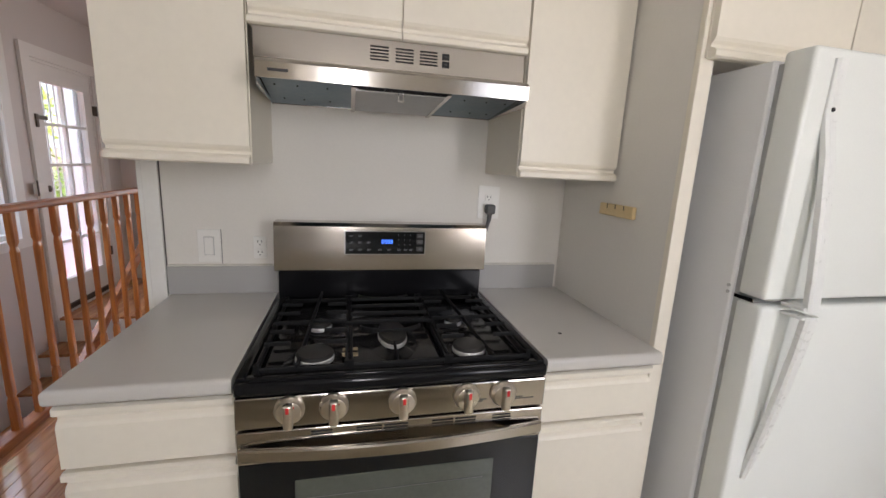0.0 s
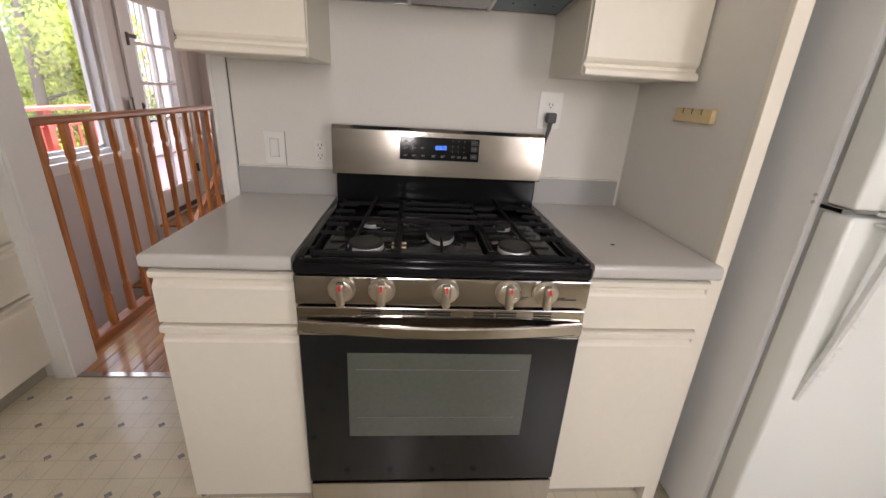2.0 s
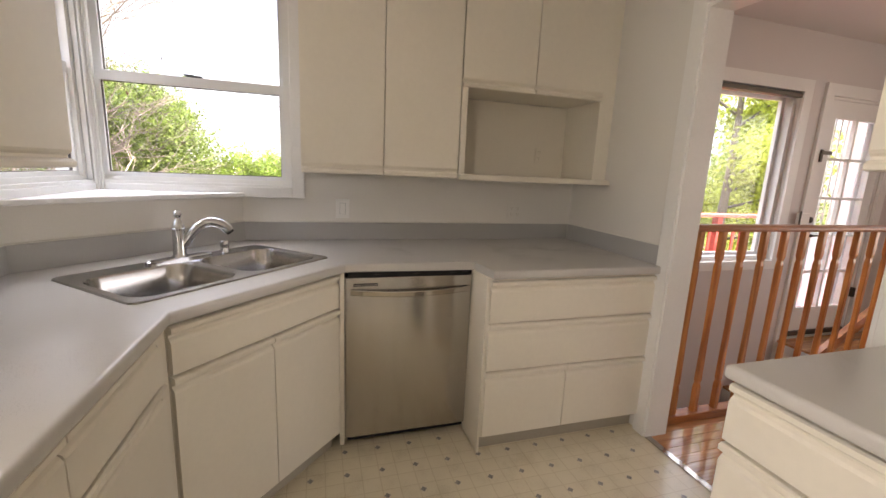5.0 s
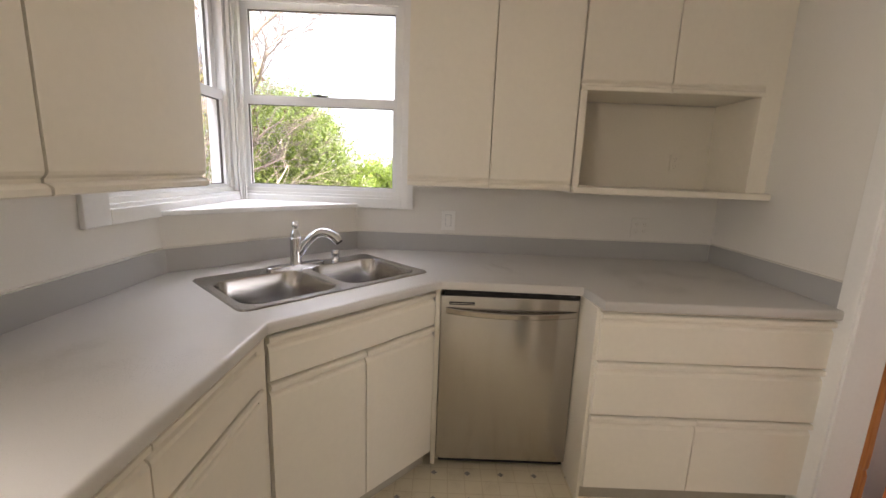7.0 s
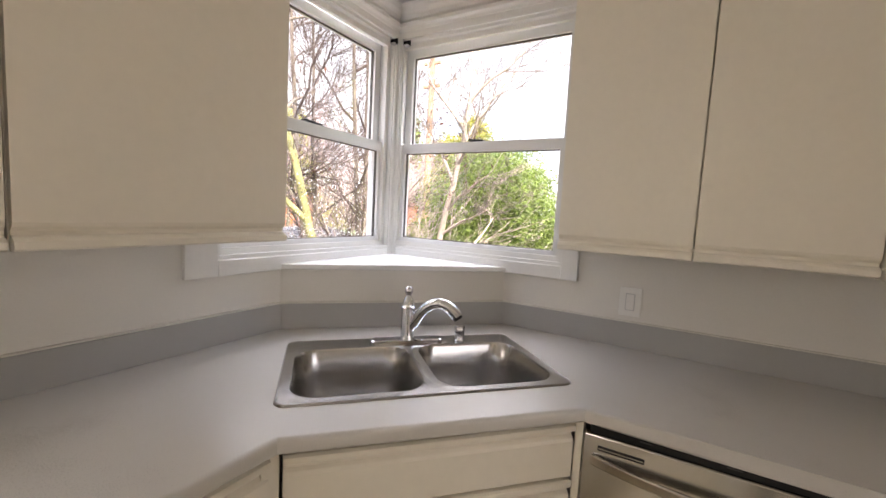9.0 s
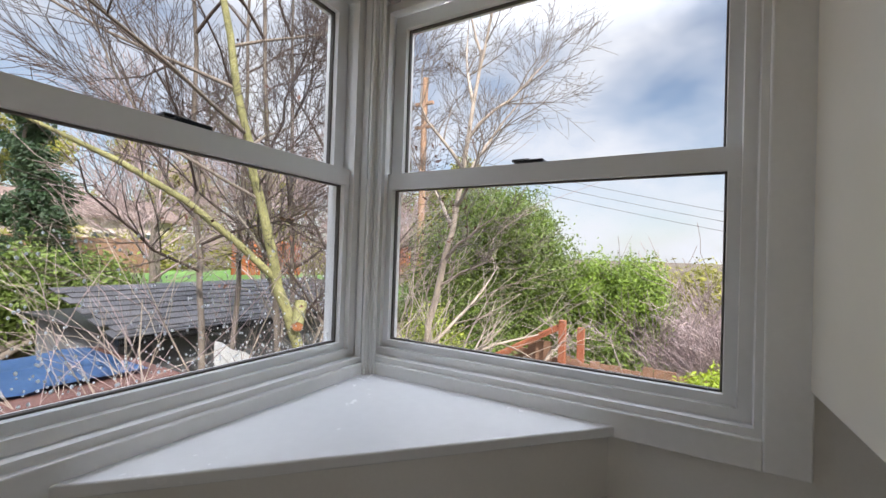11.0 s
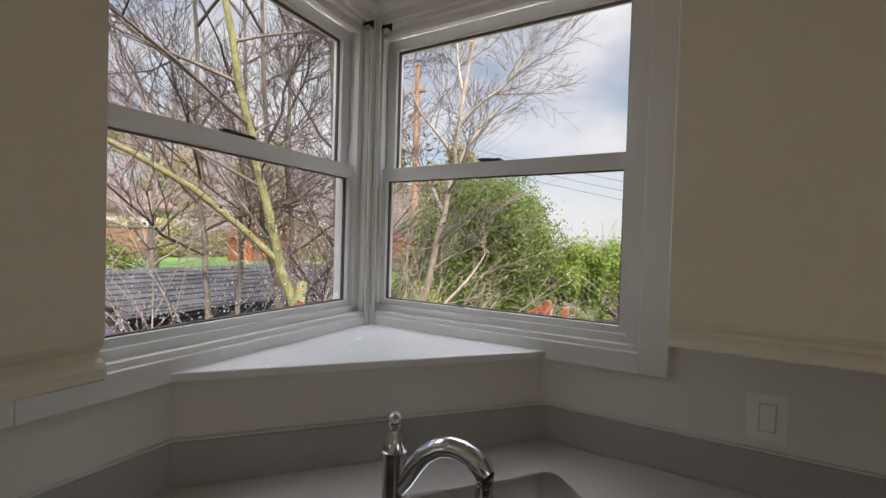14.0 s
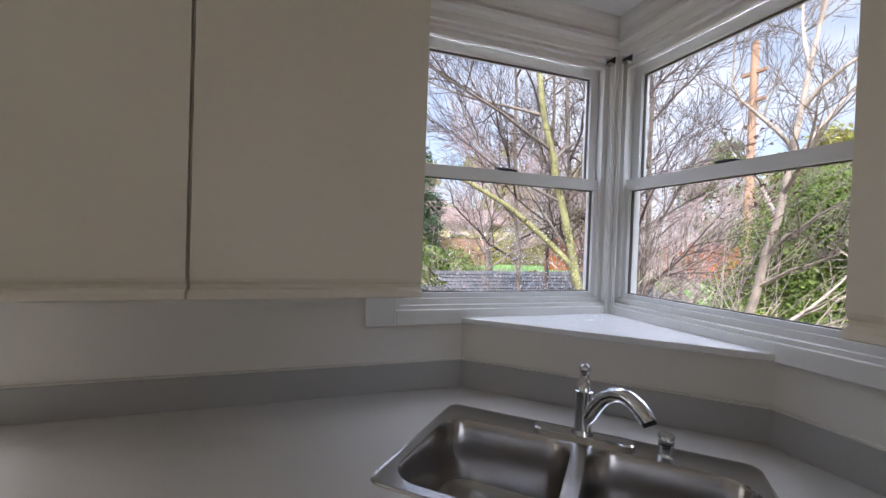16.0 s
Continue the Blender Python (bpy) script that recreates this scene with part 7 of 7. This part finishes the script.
def leafy_tree(label, x, y, height, r, mat, count, size, seed, start=0.3):
    """A tree of several crowns on a tapered trunk with limbs."""
    rs = random.Random(seed)
    g = G(x, y)
    t = thing("garden_tree", (x, y, g), label, "tree")
    tk = Tubes()
    tk.add([Vector((x, y, g - 0.1)), Vector((x + 0.1, y, g + height * 0.4)), Vector((x, y + 0.1, g + height * 0.95))], [0.017 * height, 0.012 * height, 0.004 * height], 9)
    blobs = []
    for k in range(16):
        f = start + (1 - start) * k / 15
        a, d = rs.uniform(0, 6.28), r * (1.05 - 0.6 * f) * rs.uniform(0.35, 0.9)
        c = (x + d * math.cos(a), y + d * math.sin(a), g + height * f)
        s = r * rs.uniform(0.28, 0.5) * (1.15 - 0.5 * f)
        blobs.append((c, (s, s, s * rs.uniform(0.55, 0.9))))
        tk.add([Vector((x, y, g + height * f * 0.85)), Vector(c)], [0.006 * height, 0.002 * height], 5)
    tk.build("trunk", t, BARK)
    leaves("crown", t, mat, blobs, count, size, 0.4, 0.3)
    return t


# trees beyond the deck
leafy_tree("sunlit yellow-green tree beyond the deck", -9.5, 11.5, 9.0, 3.2, SUNLEAF, 26000, 0.075, 71, 0.12)
leafy_tree("airy green conifer beyond the deck", -12.0, 16.0, 11.0, 3.6, MIDLEAF, 24000, 0.085, 72, 0.15)
leafy_tree("airy green tree beyond the deck", -6.8, 15.5, 9.5, 3.4, MIDLEAF, 22000, 0.085, 73, 0.12)
leafy_tree("yellow-green tree beyond the deck", -12.5, 9.0, 8.0, 3.2, SUNLEAF, 20000, 0.08, 74, 0.1)
# trees beyond the lawn
leafy_tree("dark conifer beyond the lawn", -6.2, -17.5, 5.2, 1.7, DARKCONIFER, 16000, 0.075, 81, 0.1)
for k, (x, y, h, r, m) in enumerate(((-9.5, -31, 8, 4.2, OLIVELEAF), (-16, -30, 8.5, 4.5, OLIVELEAF), (-21, -24, 7.5, 4.0, OLIVELEAF), (-3.5, -30, 9, 4.5, DARKCONIFER), (-26, -18, 9.5, 4.0, DARKLEAF), (2.5, -27, 8, 4.0, OLIVELEAF), (-24, -12, 8.0, 3.5, OLIVELEAF))):
    leafy_tree("distant olive-green tree behind the lawn", x, y, h, r, m, 16000, 0.12, 90 + k, 0.12)
for k, (x, y, sd) in enumerate(((-12.2, -13.5, 101), (-9.0, -15.2, 102), (-7.6, -12.5, 106), (-10.4, -11.6, 107), (-15.0, -10.5, 103), (-17, -13.5, 104), (-12.5, -9.0, 105))):
    g = G(x, y)
    bare_tree("bare_tree", "reddish bare winter tree beyond the shed", (x, y, g), [(x, y, g - 0.1), (x + 0.1, y, g + 1.4), (x, y + 0.1, g + 4.2)], 0.09,
              [(0.18 + 0.08 * j, (math.cos(j * 2.4 + k), math.sin(j * 2.4 + k), 0.75), 2.3, 0.035) for j in range(10)], sd, (BARK, PURPLETWIG, PURPLETWIG), 2, (8, 11), 0.007)
shrub("far_hedge", "olive hedge along the lawn", (-13.5, -21.5, 0.3), [((-15 + 2.2 * i, -21.5, 1.0), (1.5, 0.8, 1.1 + 0.3 * (i % 2))) for i in range(6)], OLIVELEAF, 14000, 0.09, 3, 46)
shrub("garden_hedge", "dark olive hedge behind the lean-to", (-4.2, -11.3, G(-4.2, -11.3)), [((-6.0 + 1.2 * i, -11.3, 0.2 + 0.25 * (i % 2)), (0.9, 0.6, 1.1)) for i in range(5)], DARKLEAF, 26000, 0.055, 5, 49)
shrub("far_hedge", "distant dark green tree line to the west", (-46, 6, G(-46, 6)), [((-46 + (i % 3), -2 + 4.5 * i, -1.7 + 0.3 * (i % 2)), (3.0, 3.2, 3.0 + 0.3 * (i % 3))) for i in range(6)], OLIVELEAF, 9000, 0.25, 3, 47)

shrub("garden_tree", "rounded olive tree far beyond the hedge", (-30.0, 5.0, G(-30, 5)), [((-30, 5.0, 0.9), (1.2, 1.35, 1.25)), ((-30, 4.4, 0.2), (1.0, 0.9, 0.9)), ((-30, 5.8, 0.2), (1.0, 0.9, 0.9)), ((-29.6, 5.0, -0.9), (1.0, 1.3, 0.9))], OLIVELEAF, 16000, 0.08, 4, 98)
TERRACOTTA = material("terracotta_stucco", (0.48, 0.25, 0.15), 0.9, vary=0.12, scale=2, bump=0.3)
cottage = thing("far_cottage", (-29, 6.8, G(-29, 6.8)), "terracotta coloured house with a low roof beyond gardens", "house")
part("wall", cube(-31.5, -27.0, 4.5, 10.5, -5.0, -1.75), TERRACOTTA, cottage)
cr = bmesh.new()
extrude_profile(cr, [(0.4, 0), (0.4, 0.12), (-2.25, 0.95), (-4.9, 0.12), (-4.9, 0)], (-27.0, 4.1, -1.75), (0, 1, 0), (1, 0, 0), 6.8)
part("roof", cr, TERRACOTTA, cottage, "reddish tiled roof")
for wy in (5.2, 6.6, 8.2):
    cw = part("window", ring((wy, wy + 0.8, -2.9, -2.0), (wy + 0.07, wy + 0.73, -2.83, -2.07), 0.06, "x", -27.0), TRIM, cottage)
    part("pane", cube(-26.995, -26.98, wy + 0.07, wy + 0.73, -2.83, -2.07), DARKPANE, cw)

# red deck outside the stair hall
deck = thing("red_deck", (-3.7, 4.4, -0.1), "red painted wooden deck with a slatted rail", "deck")
dbm = bmesh.new()
box(dbm, -4.5, WX - TH - 0.005, 0, 0.135, -0.04, 0, bevel=0.004, seg=1)
dmesh2 = bpy.data.meshes.new("deck_board")
dbm.to_mesh(dmesh2)
dbm.free()
dmesh2.materials.append(DECKRED)
for k in range(26):
    o = new("deck_board", dmesh2)
    o.parent = deck
    o.matrix_parent_inverse = deck.matrix_basis.inverted()
    o.matrix_basis = Matrix.Translation((0, 2.9 + 0.142 * k, -0.03))
part("top_rail", cube(-4.50, -4.32, 2.9, 6.5, 0.89, 0.93, bevel=0.006), DECKRED, deck)
part("lower_rail", cube(-4.44, -4.40, 2.9, 6.5, 0.70, 0.79, bevel=0.006), DECKRED, deck)
for k in range(4):
    part("post", cube(-4.46, -4.37, 2.92 + 1.16 * k, 3.01 + 1.16 * k, -2.2, 0.889, bevel=0.006), DECKRED, deck)
for k in range(24):
    part("slat", cube(-4.425, -4.405, 3.06 + 0.14 * k, 3.10 + 0.14 * k, -0.02, 0.70), DECKRED, deck)

# rain drops on the lower south pane
DROP = material("rain_drop", (0.85, 0.88, 0.90), 0.05, vary=0.02)
dn_, dl_ = DROP.node_tree.nodes, DROP.node_tree.links
d_tl, d_mx = dn_.new("ShaderNodeBsdfTranslucent"), dn_.new("ShaderNodeMixShader")
d_tl.inputs["Color"].default_value = (0.95, 0.96, 0.98, 1)
d_mx.inputs["Fac"].default_value = 0.6
dl_.new(dn_["Principled BSDF"].outputs["BSDF"], d_mx.inputs[1])
dl_.new(d_tl.outputs["BSDF"], d_mx.inputs[2])
dl_.new(d_mx.outputs["Shader"], dn_["Material Output"].inputs["Surface"])
rd = random.Random(77)
drops = bmesh.new()
for _ in range(520):
    gx = rd.uniform(SWG[0] + 0.02, SWG[1] - 0.02)
    gz = WZ0 + 0.01 + 0.26 * rd.random() ** 1.6
    rr = rd.uniform(0.0012, 0.0031)
    m = Matrix.Translation((gx, SY - 0.0595, gz)) @ Matrix.Diagonal((1, 0.5, rd.uniform(1.0, 1.5), 1))
    bmesh.ops.create_icosphere(drops, subdivisions=1, radius=rr, matrix=m)
tagged(mesh_object("rain_drops", drops, DROP, True), "fine rain drops on the window pane", "rain", "", "stuff")
